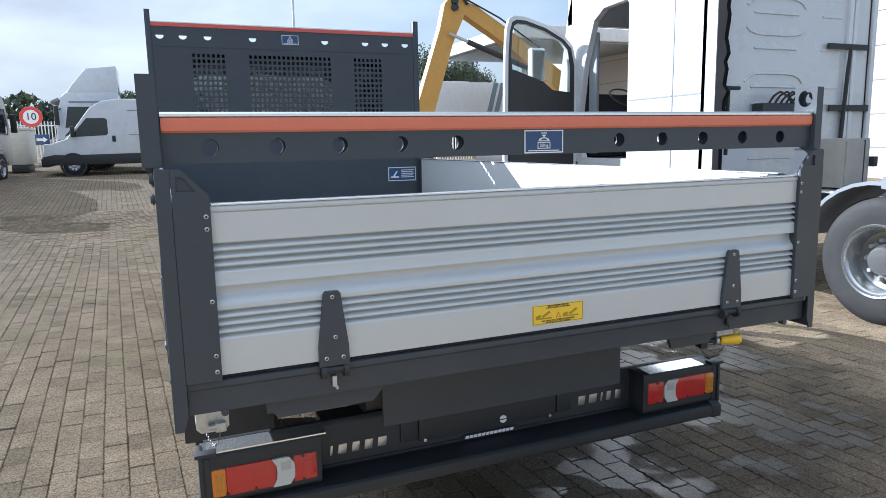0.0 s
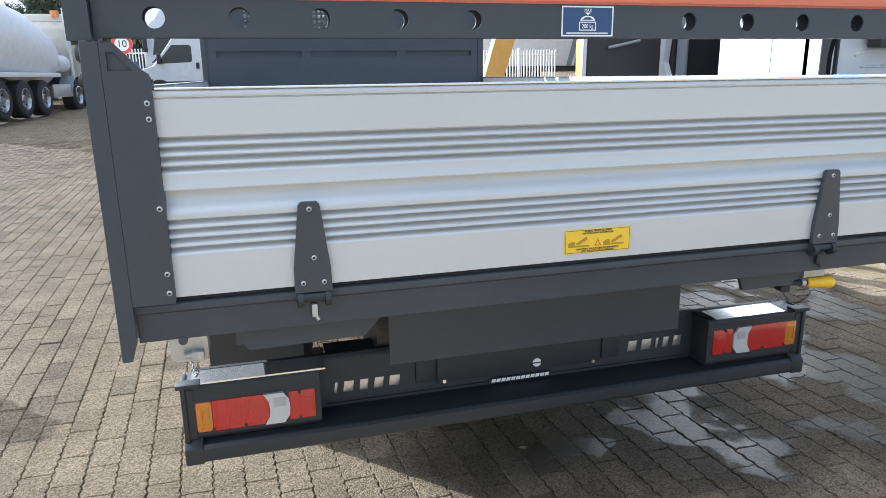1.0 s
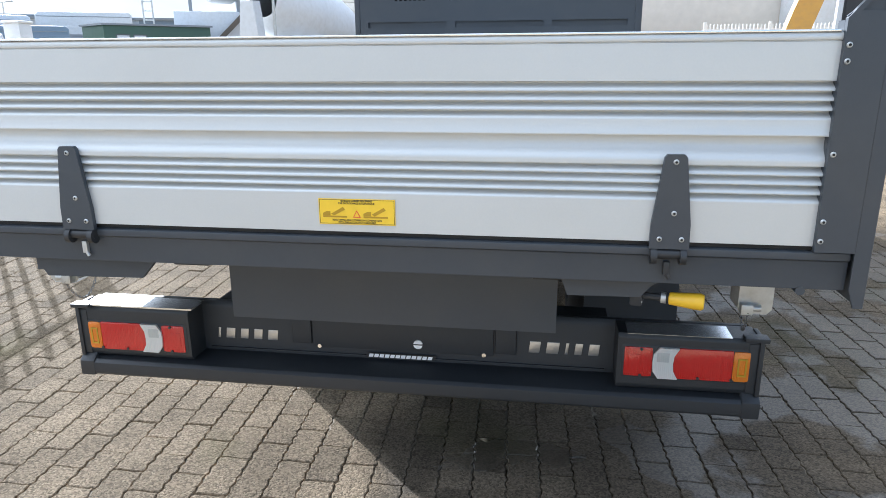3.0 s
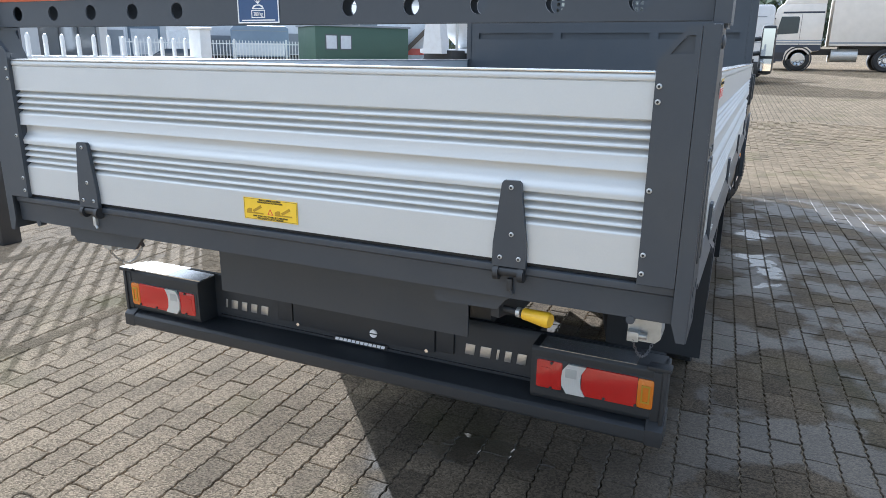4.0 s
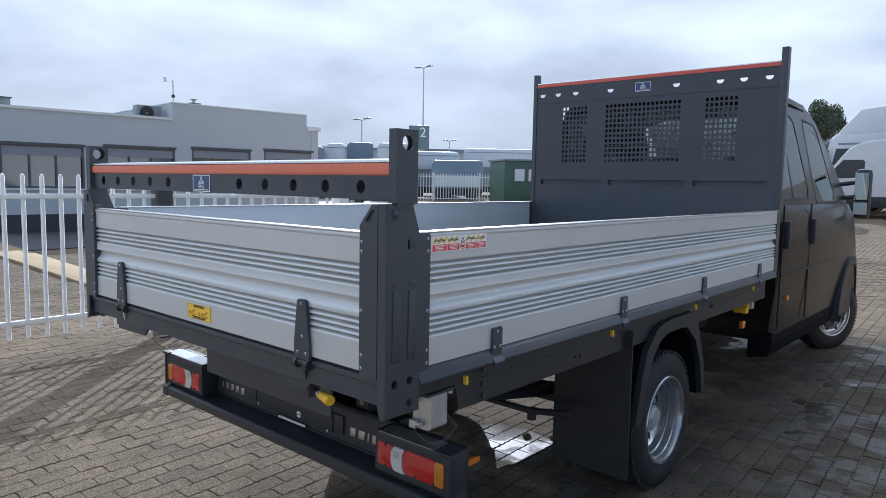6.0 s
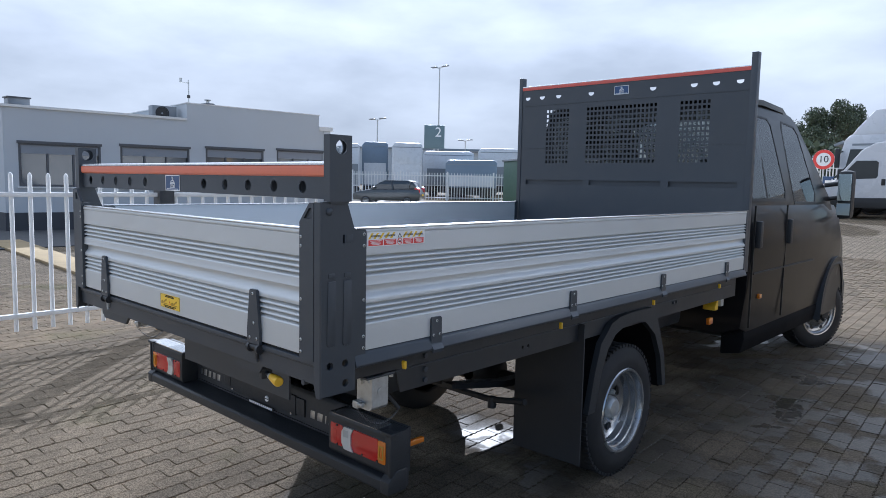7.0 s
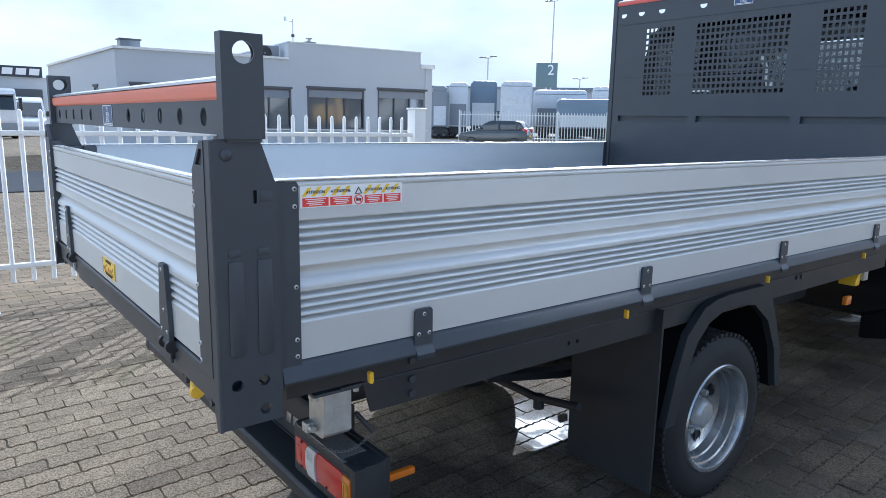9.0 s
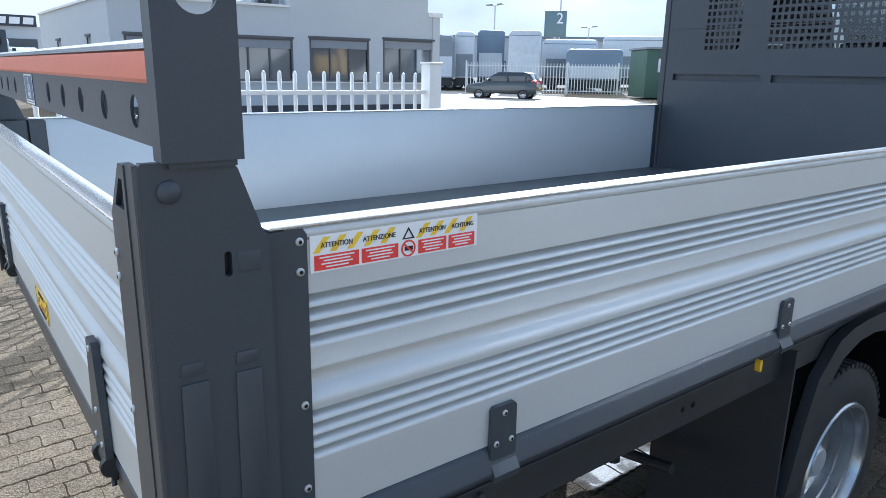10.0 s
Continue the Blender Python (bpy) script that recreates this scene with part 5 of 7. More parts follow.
# rear wall with window, roof, windscreen
part("rear_wall", sheet([(0.10, 1.42), (1.90, 1.42), (1.77, 2.17), (1.6, 2.26), (0.4, 2.26), (0.23, 2.17)], [rect2(0.25, 1.75, 1.62, 2.12)], lambda u, v, w: (u, 5.37 + w, v), 0.04), CABPAINT, cab)
g = part("rear_window", sheet(rect2(0.25, 1.75, 1.62, 2.12), [], lambda u, v, w: (u, 5.385 + w, v), 0.004), GLASS, cab)
g.visible_shadow = False
roof = bmesh.new()
for y, hw, z in ((5.37, 0.76, 2.20), (5.46, 0.79, 2.29), (6.0, 0.79, 2.325), (6.5, 0.78, 2.31), (6.82, 0.75, 2.235)):
    for s in (-1, -0.72, 0, 0.72, 1):
        roof.verts.new((CX + s * hw, y, z - (0.075 if abs(s) == 1 else 0) + (0.012 if s == 0 else 0)))
roof.verts.ensure_lookup_table()
for i in range(4):
    for j in range(4):
        roof.faces.new([roof.verts[k] for k in (i * 5 + j, i * 5 + j + 1, i * 5 + j + 6, i * 5 + j + 5)])
geom = bmesh.ops.extrude_face_region(roof, geom=roof.faces[:])
bmesh.ops.translate(roof, vec=(0, 0, -0.04), verts=[v for v in geom["geom"] if isinstance(v, bmesh.types.BMVert)])
part("roof", roof, CABPAINT, cab)
for i, x0 in enumerate((0.55, 0.8, 1.0, 1.2, 1.45)):
    part("roof_marker", box(x0 - 0.05, x0 + 0.05, 6.40, 6.48, 2.30, 2.345, 0.012), AMBER_LENS, cab)
ws_bm = bmesh.new()
ws_rows = []
for k in range(7):
    f_ = k / 6
    row = []
    for j in range(13):
        q_ = -1 + j / 6
        hw_ = 0.72 + 0.13 * f_
        bulge = (0.10 + 0.20 * f_) * (1 - q_ * q_)
        row.append(ws_bm.verts.new((CX + q_ * hw_, 6.78 + 0.80 * f_ + bulge + 0.10 * math.sin(math.pi * f_), 2.20 - 0.77 * f_)))
    ws_rows.append(row)
for p, q in zip(ws_rows, ws_rows[1:]):
    for j in range(12):
        ws_bm.faces.new((p[j], p[j + 1], q[j + 1], q[j]))
bmesh.ops.solidify(ws_bm, geom=ws_bm.faces[:], thickness=0.006)
g = part("windscreen", ws_bm, GLASS, cab, "curved windscreen")
g.visible_shadow = False
for x0 in (0.42, 1.0, 1.58):
    for y0 in (6.05, 6.95):
        s = part("seat", box(x0 - 0.24, x0 + 0.24, y0 - 0.30, y0 + 0.22, 1.0, 1.30, 0.05), SEATS, cab)
        part("backrest", box(x0 - 0.23, x0 + 0.23, y0 - 0.40, y0 - 0.26, 1.2, 1.62, 0.05), SEATS, s)
        part("headrest", box(x0 - 0.13, x0 + 0.13, y0 - 0.42, y0 - 0.32, 1.64, 1.79, 0.04), SEATS, s)
part("dashboard", box(0.15, 1.85, 7.35, 7.85, 1.15, 1.46, 0.05), SEATS, cab)
part("wiper_arm", rod((0.9, 7.96, 1.48), (0.3, 7.7, 1.67), 0.01, 6), TRIM, cab)
part("grille", box(0.45, 1.55, 8.55, 8.60, 0.62, 0.95, 0.02), PLASTIC, cab)
part("bumper", box(0.12, 1.88, 8.35, 8.66, 0.36, 0.62, 0.05), PLASTIC, cab)


# ---- the yard around ----
# sliding gate
GX = -3.1
gate = thing("sliding_gate", (GX, 1.5, 0), label="white steel sliding gate with upright bars, on the paving", category="gate", worldbuilt=True)
for z0, z1 in ((0.29, 0.33), (1.36, 1.40)):
    part("gate_rail", box(GX - 0.022, GX + 0.022, -4.6, 5.64, z0, z1, 0.005), FENCE_W, gate)
bar_bm = lathe([(0.175, 0.0), (0.175, 0.018), (1.545, 0.018), (1.565, 0.011), (1.572, 0.0)], "z", (0, 0, 0), 10)
bar_me = mesh_of("gate_bar", bar_bm, FENCE_W)
for i in range(70):
    part("gate_bar", bar_me, None, gate, m=pose(GX, -4.478 + i * 0.1467, 0))
for yp, zt in ((5.70, 1.66), (3.47, 1.50), (-4.65, 1.66)):
    post_coat, post_label = (CHASSIS, "dark grey steel guide post") if yp == 3.47 else (FENCE_W, "")
    p = part("gate_post", box(GX - 0.075, GX + 0.075, yp - 0.075, yp + 0.075, 0.0, zt, 0.008), post_coat, gate, post_label)
    part("post_cap", box(GX - 0.085, GX + 0.085, yp - 0.085, yp + 0.085, zt, zt + 0.02, 0.006), post_coat, p)
guide = thing("gate_guide_block", (GX + 0.18, 1.28, 0), label="dark metal gate roller housing on the paving", category="gate roller")
part("housing", box(-0.13, 0.13, -0.22, 0.22, 0, 0.22, 0.02), CHASSIS, guide)
part("roller", cyl((0.14, 0, 0.16), "x", 0.05, 0.04, 18), GALV, guide)
part("base_plate", box(-0.17, 0.17, -0.27, 0.27, 0, 0.012), GALV, guide)

# kerb strip, asphalt lane and slab beyond the gate
tagged(part("kerb", prism([(-14.5, 4.55), (-4.2, 4.05), (-4.2, 4.5), (-14.5, 5.25)], "z", -0.02, 0.03, bevel=0.008), KERB), "sandy beige concrete kerb strip across the paving", "kerb", kind="structure")
bm = box(-18.2, -12.6, -30, 30, -0.03, 0.006)
tagged(part("road", bm, ASPHALT), "dark asphalt lane along the office", "road", kind="structure")
tagged(part("pavement", box(-40, -18.2, 17.5, 60, 0.0, 0.25), CONCRETE), "pale concrete apron behind the office", "pavement", kind="structure")

# office building
FA, FB = Vector((-17.7, 5.8)), Vector((-16.8, 16.1))
FU = (FB - FA).normalized()
FN = Vector((FU.y, -FU.x))            # outwards, towards the truck
office = thing("office_building", (FA.x, FA.y, 0), label="low pale rendered office building with dark framed windows", category="building", worldbuilt=True)
TOPZ, FL = 3.39, (FB - FA).length


def fac(s, z, w):
    p = FA + FU * s - FN * w
    return (p.x, p.y, z)


wins = [(0.34, 2.44, 1.22, 2.43), (2.98, 5.07, 1.22, 2.48), (5.6, 7.65, 1.22, 2.54), (8.15, 10.1, 1.22, 2.60)]
part("wall", sheet(rect2(0, FL, 0.5, TOPZ), [rect2(a, b, c, d) for a, b, c, d in wins], lambda u, v, w: fac(u, v, w), 0.3), WALL_W, office)
part("plinth", sheet(rect2(-0.02, FL + 0.02, -0.1, 0.5), [], lambda u, v, w: fac(u, v, w - 0.02), 0.3), PLINTH, office)
side_w = [(2.2, 2.75, 1.2, 2.42), (6.6, 7.3, 1.2, 2.4)]
lf = lambda u, v, w: (FA.x - u + 0.0, FA.y + 0.001 + w - u * 0.02, v)
part("wall", sheet(rect2(0, 10.2, 0.5, TOPZ), [rect2(a, b, c, d) for a, b, c, d in side_w], lf, 0.3), WALL_W, office)
part("plinth", sheet(rect2(-0.02, 10.2, -0.1, 0.5), [], lambda u, v, w: lf(u, v, w - 0.02), 0.3), PLINTH, office)
part("wall", sheet(rect2(0, 10.2, 0.0, TOPZ), [], lambda u, v, w: (FB.x - u, FB.y - w - u * 0.02, v), 0.3), WALL_W, office)
part("wall", sheet(rect2(5.6, 16.2, 0.0, TOPZ), [], lambda u, v, w: (FA.x - 10.1 + w, u, v), 0.3), WALL_W, office)
part("roof", box(-27.6, -17.95, 6.2, 16.0, TOPZ - 0.25, TOPZ - 0.1), GREYPAINT, office)
for s0, s1, z1 in ((-0.05, 4.998, TOPZ + 0.05), (9.852, FL + 0.08, TOPZ + 0.12)):
    part("roof_trim", sheet(rect2(s0, s1, TOPZ - 0.02, z1), [], lambda u, v, w: fac(u, v, w - 0.05), 0.4), FENCE_W, office)
part("roof_trim", sheet(rect2(-0.05, 10.2, TOPZ - 0.02, TOPZ + 0.05), [], lambda u, v, w: lf(u, v, w - 0.05), 0.4), FENCE_W, office)
part("upper_storey", sheet(rect2(5.0, 9.85, TOPZ - 0.3, 3.90), [], lambda u, v, w: fac(u, v, w - 0.004), 6.5), WALL_W, office)
part("roof_trim", sheet(rect2(4.98, 9.87, 3.90, 3.93), [], lambda u, v, w: fac(u, v, w - 0.02), 6.54), FENCE_W, office)
for a, b, c, d, f in [(*w_, fac) for w_ in wins] + [(*w_, lf) for w_ in side_w]:
    wdw = part("window", sheet(rect2(a, b, c, d), [rect2(a + 0.06, b - 0.06, c + 0.06, d - 0.06)], lambda u, v, w: f(u, v, w + 0.0), 0.12), FRAME_D, office)
    part("lintel", sheet(rect2(a - 0.03, b + 0.03, d - 0.02, d + 0.05), [], lambda u, v, w: f(u, v, w - 0.04), 0.12), FRAME_D, wdw)
    part("sill", sheet(rect2(a - 0.04, b + 0.04, c - 0.04, c), [], lambda u, v, w: f(u, v, w - 0.06), 0.14), FENCE_W, wdw)
    part("blind_box", sheet(rect2(a + 0.05, b - 0.05, d - 0.30, d - 0.04), [], lambda u, v, w: f(u, v, w + 0.03), 0.05), BLIND, wdw)
    nb = 3 if b - a > 1 else 1
    for i in range(nb):
        u0, u1 = a + 0.06 + (b - a - 0.12) * i / nb, a + 0.06 + (b - a - 0.12) * (i + 1) / nb
        part("pane", sheet(rect2(u0 + 0.02, u1 - 0.02, c + 0.06, d - 0.28), [], lambda u, v, w: f(u, v, w + 0.075), 0.01), OFFICEGLASS, wdw)
        if i:
            part("mullion", sheet(rect2(u0 - 0.025, u0 + 0.025, c + 0.05, d - 0.28), [], lambda u, v, w: f(u, v, w + 0.03), 0.06), FRAME_D, wdw)
ac = thing("air_conditioner", (-17.95, 10.32, TOPZ - 0.1), 85, label="grey rooftop air conditioning unit with a round fan", category="air conditioner")
part("casing", box(-0.38, 0.38, -0.18, 0.18, 0.0, 0.52, 0.02), GREYPAINT, ac)
part("fan_guard", lathe([(-0.02, 0.21), (-0.02, 0.185), (0.0, 0.185), (0.0, 0.21)], "y", (-0.08, -0.19, 0.28), 28), TRIM, ac)
part("fan", lathe([(0.0, 0.03), (0.0, 0.18)], "y", (-0.08, -0.185, 0.28), 20), INK_SHADE, ac)
vent = thing("roof_vent", (-18.2, 6.3, TOPZ - 0.1), label="dark box vent on the office roof", category="roof vent")
part("casing", box(-0.2, 0.2, -0.27, 0.27, 0, 0.36, 0.02), GREYPAINT, vent)
part("lid", box(-0.23, 0.23, -0.3, 0.3, 0.36, 0.40, 0.01), FRAME_D, vent)
rc = thing("roof_cowl", (-17.35, 11.55, 3.928), label="small grey cowl on the upper office roof", category="roof vent")
part("base", box(-0.16, 0.16, -0.16, 0.16, 0, 0.05, 0.01), GREYPAINT, rc)
part("stem", cyl((0, 0, 0.09), "z", 0.05, 0.1, 10), GALV, rc)
part("cap", cyl((0, 0, 0.15), "z", 0.11, 0.03, 14), GREYPAINT, rc)
aer = thing("roof_aerial", (-21, 12.73, 3.925), label="thin weather aerial mast on the office roof", category="aerial")
part("mast", rod((0, 0, 0), (0, 0, 1.25), 0.025, 8), GALV, aer)
part("arm", rod((0, -0.3, 1.15), (0, 0.02, 1.15), 0.02, 6), GALV, aer)
part("sensor", cyl((0, -0.3, 1.22), "z", 0.05, 0.16, 10), GALV, aer)
part("sensor", cyl((0, 0.0, 0.65), "z", 0.06, 0.1, 10), TRIM, aer)


def away(ex, ey, az, d):
    a = radians(az)
    return ex - d * math.sin(a), ey + d * math.cos(a)


def simple_wheel(parent, x, y, z, r, w, axis="y", rim=SILVER):
    t = part("wheel", lathe([(-w / 2, r * 0.6), (-w / 2, r * 0.9), (-w * 0.4, r), (w * 0.4, r), (w / 2, r * 0.9), (w / 2, r * 0.6)], axis, (x, y, z), 32), RUBBER, parent)
    prof = [(-w / 2, r * 0.6), (-w / 2 - 0.004, r * 0.56), (-w * 0.3, r * 0.5), (-w * 0.25, r * 0.3), (-w * 0.42, r * 0.22), (-w * 0.42, 0.0)]
    part("rim", lathe(prof, axis, (x, y, z), 28), rim, t)
    part("rim", lathe([(-a, b) for a, b in prof], axis, (x, y, z), 28), rim, t)
    for i in range(8):
        a = 2 * math.pi * i / 8
        c, s = r * 0.42 * math.cos(a), r * 0.42 * math.sin(a)
        for e in (-1, 1):
            q = (x + c, y + e * w * 0.3, z + s) if axis == "y" else (x + e * w * 0.3, y + c, z + s)
            part("rim_hole", cyl(q, axis, r * 0.07, 0.012, 8), INK_SHADE, t)
    return t


def panel_van(loc, rz, length, label, paint, lower):
    """Faces local -x; its left side is local -y."""
    v = thing("panel_van", loc, rz, label=label, category="van", group="parked vans")
    prof = [(0.34, 0.42), (0.32, 0.75), (0.40, 1.0), (0.68, 1.16), (1.12, 1.30), (1.95, 2.42), (2.35, 2.66), (2.9, 2.74), (length - 0.1, 2.72), (length, 2.6), (length, 0.45), (length - 0.1, 0.38)]
    body = part("body", prism([(p[0], p[1]) for p in prof], "y", -0.98, 0.98, bevel=0.07), paint, v)
    lo = [(0.31, 0.36), (0.29, 0.66), (0.7, 0.74), (1.2, 0.72), (2.6, 0.74), (length + 0.03, 0.78), (length + 0.03, 0.36)]
    part("lower_cladding", prism(lo, "y", -1.0, 1.0, bevel=0.03), lower, v, "black lower body cladding")
    part("windscreen", prism([(1.1, 1.38), (1.9, 2.30), (1.88, 2.33), (1.07, 1.41)], "y", -0.82, 0.82), DARKGLASS, v)
    for s in (-1, 1):
        part("side_window", sheet([(1.25, 1.36), (2.45, 1.42), (2.5, 1.5), (2.5, 1.98), (2.42, 2.04), (1.82, 2.04)], [], lambda u, w_, k: (u, s * (0.985 - k), w_), 0.01), DARKGLASS, v)
        part("door_handle", box(2.62, 2.74, s * 0.985 - 0.02, s * 0.985 + 0.02, 1.18, 1.40, 0.01), TRIM, v)
        part("side_mould", box(3.2, length - 0.25, s * 0.985 - 0.006, s * 0.985 + 0.006, 2.30, 2.33), GREYPAINT, v)
        part("side_mould", box(3.2, length - 0.25, s * 0.985 - 0.006, s * 0.985 + 0.006, 1.42, 1.44), GREYPAINT, v)
        part("headlamp", box(0.38, 0.72, s * 0.9 - 0.07, s * 0.9 + 0.07, 0.92, 1.12, 0.03), CLEAR_LENS, v)
        part("tail_lamp", box(length - 0.12, length + 0.02, s * 0.93 - 0.06, s * 0.93 + 0.06, 1.0, 1.62, 0.02), RED_LENS, v)
        mir = part("door_mirror", box(1.28, 1.42, s * 1.12 - 0.1, s * 1.12 + 0.1, 1.36, 1.74, 0.03), TRIM, v)
        part("mirror_arm", rod((1.45, s * 0.9, 1.45), (1.36, s * 1.08, 1.5), 0.02, 6), TRIM, mir)
        for x in (1.28, length - 1.55):
            simple_wheel(v, x, s * 0.84, 0.35, 0.35, 0.22)
            part("arch", lathe([(s * 0.90, 0.44), (s * 1.006, 0.44), (s * 1.006, 0.36), (s * 0.90, 0.36)], "y", (x, 0, 0.36), 28), lower, v)
    part("bumper", box(0.24, 0.5, -0.95, 0.95, 0.30, 0.62, 0.06), lower, v)
    return v


def lorry(loc, rz, label, paint, skirt, tall=3.75, stripes=(), fairing=True, deck=True, name="tractor_lorry"):
    """A cab-over tractor: cab front at local x = 0, body towards +x; left side is local -y."""
    v = thing(name, loc, rz, label=label, category="lorry", group="parked lorries")
    h = tall
    cab_prof = [(0.02, 0.55), (-0.04, 1.1), (0.0, 1.9), (0.22, 2.85), (0.42, 3.05), (2.3, 3.05), (2.3, 0.95), (1.9, 0.85), (1.7, 0.5), (1.3, 0.42)]
    part("cab", prism(cab_prof, "y", -1.22, 1.22, bevel=0.09), paint, v)
    if fairing:
        part("roof_fairing", prism([(0.42, 3.0), (0.62, 3.3), (1.2, h - 0.12), (2.3, h), (2.3, 3.0)], "y", -1.18, 1.18, bevel=0.07), paint, v)
    part("windscreen", prism([(0.0, 1.75), (0.18, 2.62), (0.15, 2.63), (-0.03, 1.76)], "y", -1.08, 1.08), DARKGLASS, v)
    part("sun_visor", prism([(0.12, 2.7), (-0.16, 2.62), (-0.16, 2.7), (0.14, 2.84)], "y", -1.1, 1.1), skirt, v)
    part("bumper", box(-0.12, 0.45, -1.22, 1.22, 0.35, 0.95, 0.06), skirt, v)
    for s in (-1, 1):
        part("side_window", sheet([(0.3, 1.66), (1.22, 1.72), (1.24, 1.8), (1.24, 2.42), (1.18, 2.48), (0.45, 2.48)], [], lambda u, w_, k: (u, s * (1.226 - k), w_), 0.01), DARKGLASS, v)
        part("door_gap", box(1.32, 1.335, s * 1.222 - 0.003, s * 1.222 + 0.003, 0.9, 2.6), INK_SHADE, v)
        part("trim_line", box(0.5, 2.25, s * 1.222 - 0.006, s * 1.222 + 0.006, 2.62, 2.70), skirt, v)
        for z0, z1, mat_ in stripes:
            part("stripe", box(0.25, 2.29, s * 1.223 - 0.004, s * 1.223 + 0.004, z0, z1), mat_, v)
        m_ = part("door_mirror", box(-0.02, 0.14, s * 1.42 - 0.1, s * 1.42 + 0.1, 1.75, 2.5, 0.04), TRIM, v)
        part("mirror_arm", rod((0.2, s * 1.2, 2.4), (0.08, s * 1.38, 2.35), 0.025, 6), TRIM, m_)
        simple_wheel(v, 1.38, s * 1.06, 0.52, 0.52, 0.32)
        part("arch", lathe([(s * 1.02, 0.60), (s * 1.232, 0.60), (s * 1.232, 0.54), (s * 1.02, 0.54)], "y", (1.38, 0, 0.52), 30), TRIM, v)
        part("lower_panel", sheet([(0.0, 0.5), (0.72, 0.5), (0.80, 0.9), (1.05, 1.10), (1.7, 1.10), (1.95, 0.9), (2.28, 0.95), (2.28, 1.2), (0.0, 1.2)], [], lambda u, w_, k: (u, s * (1.229 - k), w_), 0.03), skirt, v)
        part("step", box(0.25, 0.72, s * 1.18 - 0.05, s * 1.18 + 0.05, 0.42, 0.9, 0.03), skirt, v)
    if deck:
        for s in (-1, 1):
            part("frame_rail", box(1.6, 6.1, s * 0.43 - 0.04, s * 0.43 + 0.04, 0.75, 1.02), CHASSIS, v)
            simple_wheel(v, 5.0, s * 0.93, 0.52, 0.52, 0.56)
        part("tank", cyl((3.3, -0.85, 0.72), "x", 0.3, 1.1, 20), GALV, v)
        part("tank", cyl((3.3, 0.85, 0.72), "x", 0.3, 1.1, 20), GALV, v)
    return v


# vehicles ahead
yv = 29.2
van = panel_van((-4.05, yv, rise(-1, yv)), 0, 6.15, "white high-roof panel van with black lower cladding", WHITE, TRIM)
lorry((-3.5, 32.15, rise(-2, 32)), 0, "white tractor lorry with a sloping roof fairing", WHITE, GREYPAINT, tall=4.1)
lorry((1.95, 39.3, rise(3, 38)), 0, "cream lorry cab with grey and dark blue stripes", surface("cream_paint", (0.62, 0.58, 0.52), 0.35, coat=0.5), NAVY, tall=3.7, stripes=((1.25, 1.33, GREYPAINT), (1.38, 1.42, BLUEGREY)))
tr = thing("box_trailer", (4.55, 39.3, rise(6, 38)), label="cream box trailer behind the lorry cab", category="trailer")
part("box_body", box(0, 13.2, -1.25, 1.25, 1.15, 4.15, 0.03), surface("cream_panel", (0.6, 0.56, 0.5), 0.5), tr)
part("stripe", box(0.0, 13.2, -1.256, -1.245, 1.25, 1.32), GREYPAINT, tr)
part("skirt", box(3.0, 9.0, -1.2, -1.1, 0.5, 1.1), NAVY, tr)
part("chassis", box(0.5, 13.0, -0.6, 0.6, 0.85, 1.15), CHASSIS, tr)
for x in (9.3, 10.6, 11.9):
    for s in (-1, 1):
        simple_wheel(tr, x, s * 1.0, 0.5, 0.5, 0.4)

# white tractor unit beside the truck, driver's door open, seen from behind
T = thing("tractor_unit", (5.2, 3.6, 0), label="white tractor unit with its driver's door wide open", category="lorry", worldbuilt=True)
XL, XR, YB, YF = 5.25, 7.72, 5.55, 8.35
opening = [(6.80, 1.30), (7.72, 1.30), (7.86, 1.55), (7.70, 2.5), (7.50, 3.02), (7.30, 3.14), (6.84, 3.16), (6.80, 3.1)]
part("cab_side", sheet([(5.41, 0.95), (7.62, 0.95), (7.85, 1.25), (8.35, 1.2), (8.38, 1.9), (8.12, 3.1), (7.95, 3.6), (5.41, 3.75)], [opening], lambda u, v, w: (XL + w, u, v), 0.08), WHITE, T)
part("cab_side", sheet([(YB, 0.95), (8.35, 0.95), (8.38, 1.9), (8.12, 3.1), (7.95, 3.6), (YB, 3.75)], [], lambda u, v, w: (XR - w, u, v), 0.08), WHITE, T)
part("side_panel_seam", box(XL - 0.004, XL + 0.01, 6.02, 6.035, 1.0, 3.7), GREYPAINT, T)
part("side_panel_seam", box(XL - 0.004, XL + 0.01, 5.6, 6.78, 1.98, 1.995), GREYPAINT, T)
rw = bmesh.new()
sheet(rect2(XL, XR, 1.02, 3.75), [], lambda u, v, w: (u, YB + w, v), 0.05, rw)
rear = part("rear_wall", rw, WHITE, T, "white pressed cab rear wall")
def pressed_rib(x0, x1, z, arch):
    """A thin raised bead on the rear wall; arched beads turn down at both ends."""
    pts = [(x0, z - arch), (x0 + 0.05, z - arch * 0.45), (x0 + 0.14, z - arch * 0.1), (x0 + 0.24, z), (x1 - 0.24, z), (x1 - 0.14, z - arch * 0.1), (x1 - 0.05, z - arch * 0.45), (x1, z - arch)]
    bead = bmesh.new()
    for p, q in zip(pts, pts[1:]):
        rod((p[0], YB - 0.002, p[1]), (q[0], YB - 0.002, q[1]), 0.013, 6, bead)
    part("pressed_rib", bead, WHITE, rear)


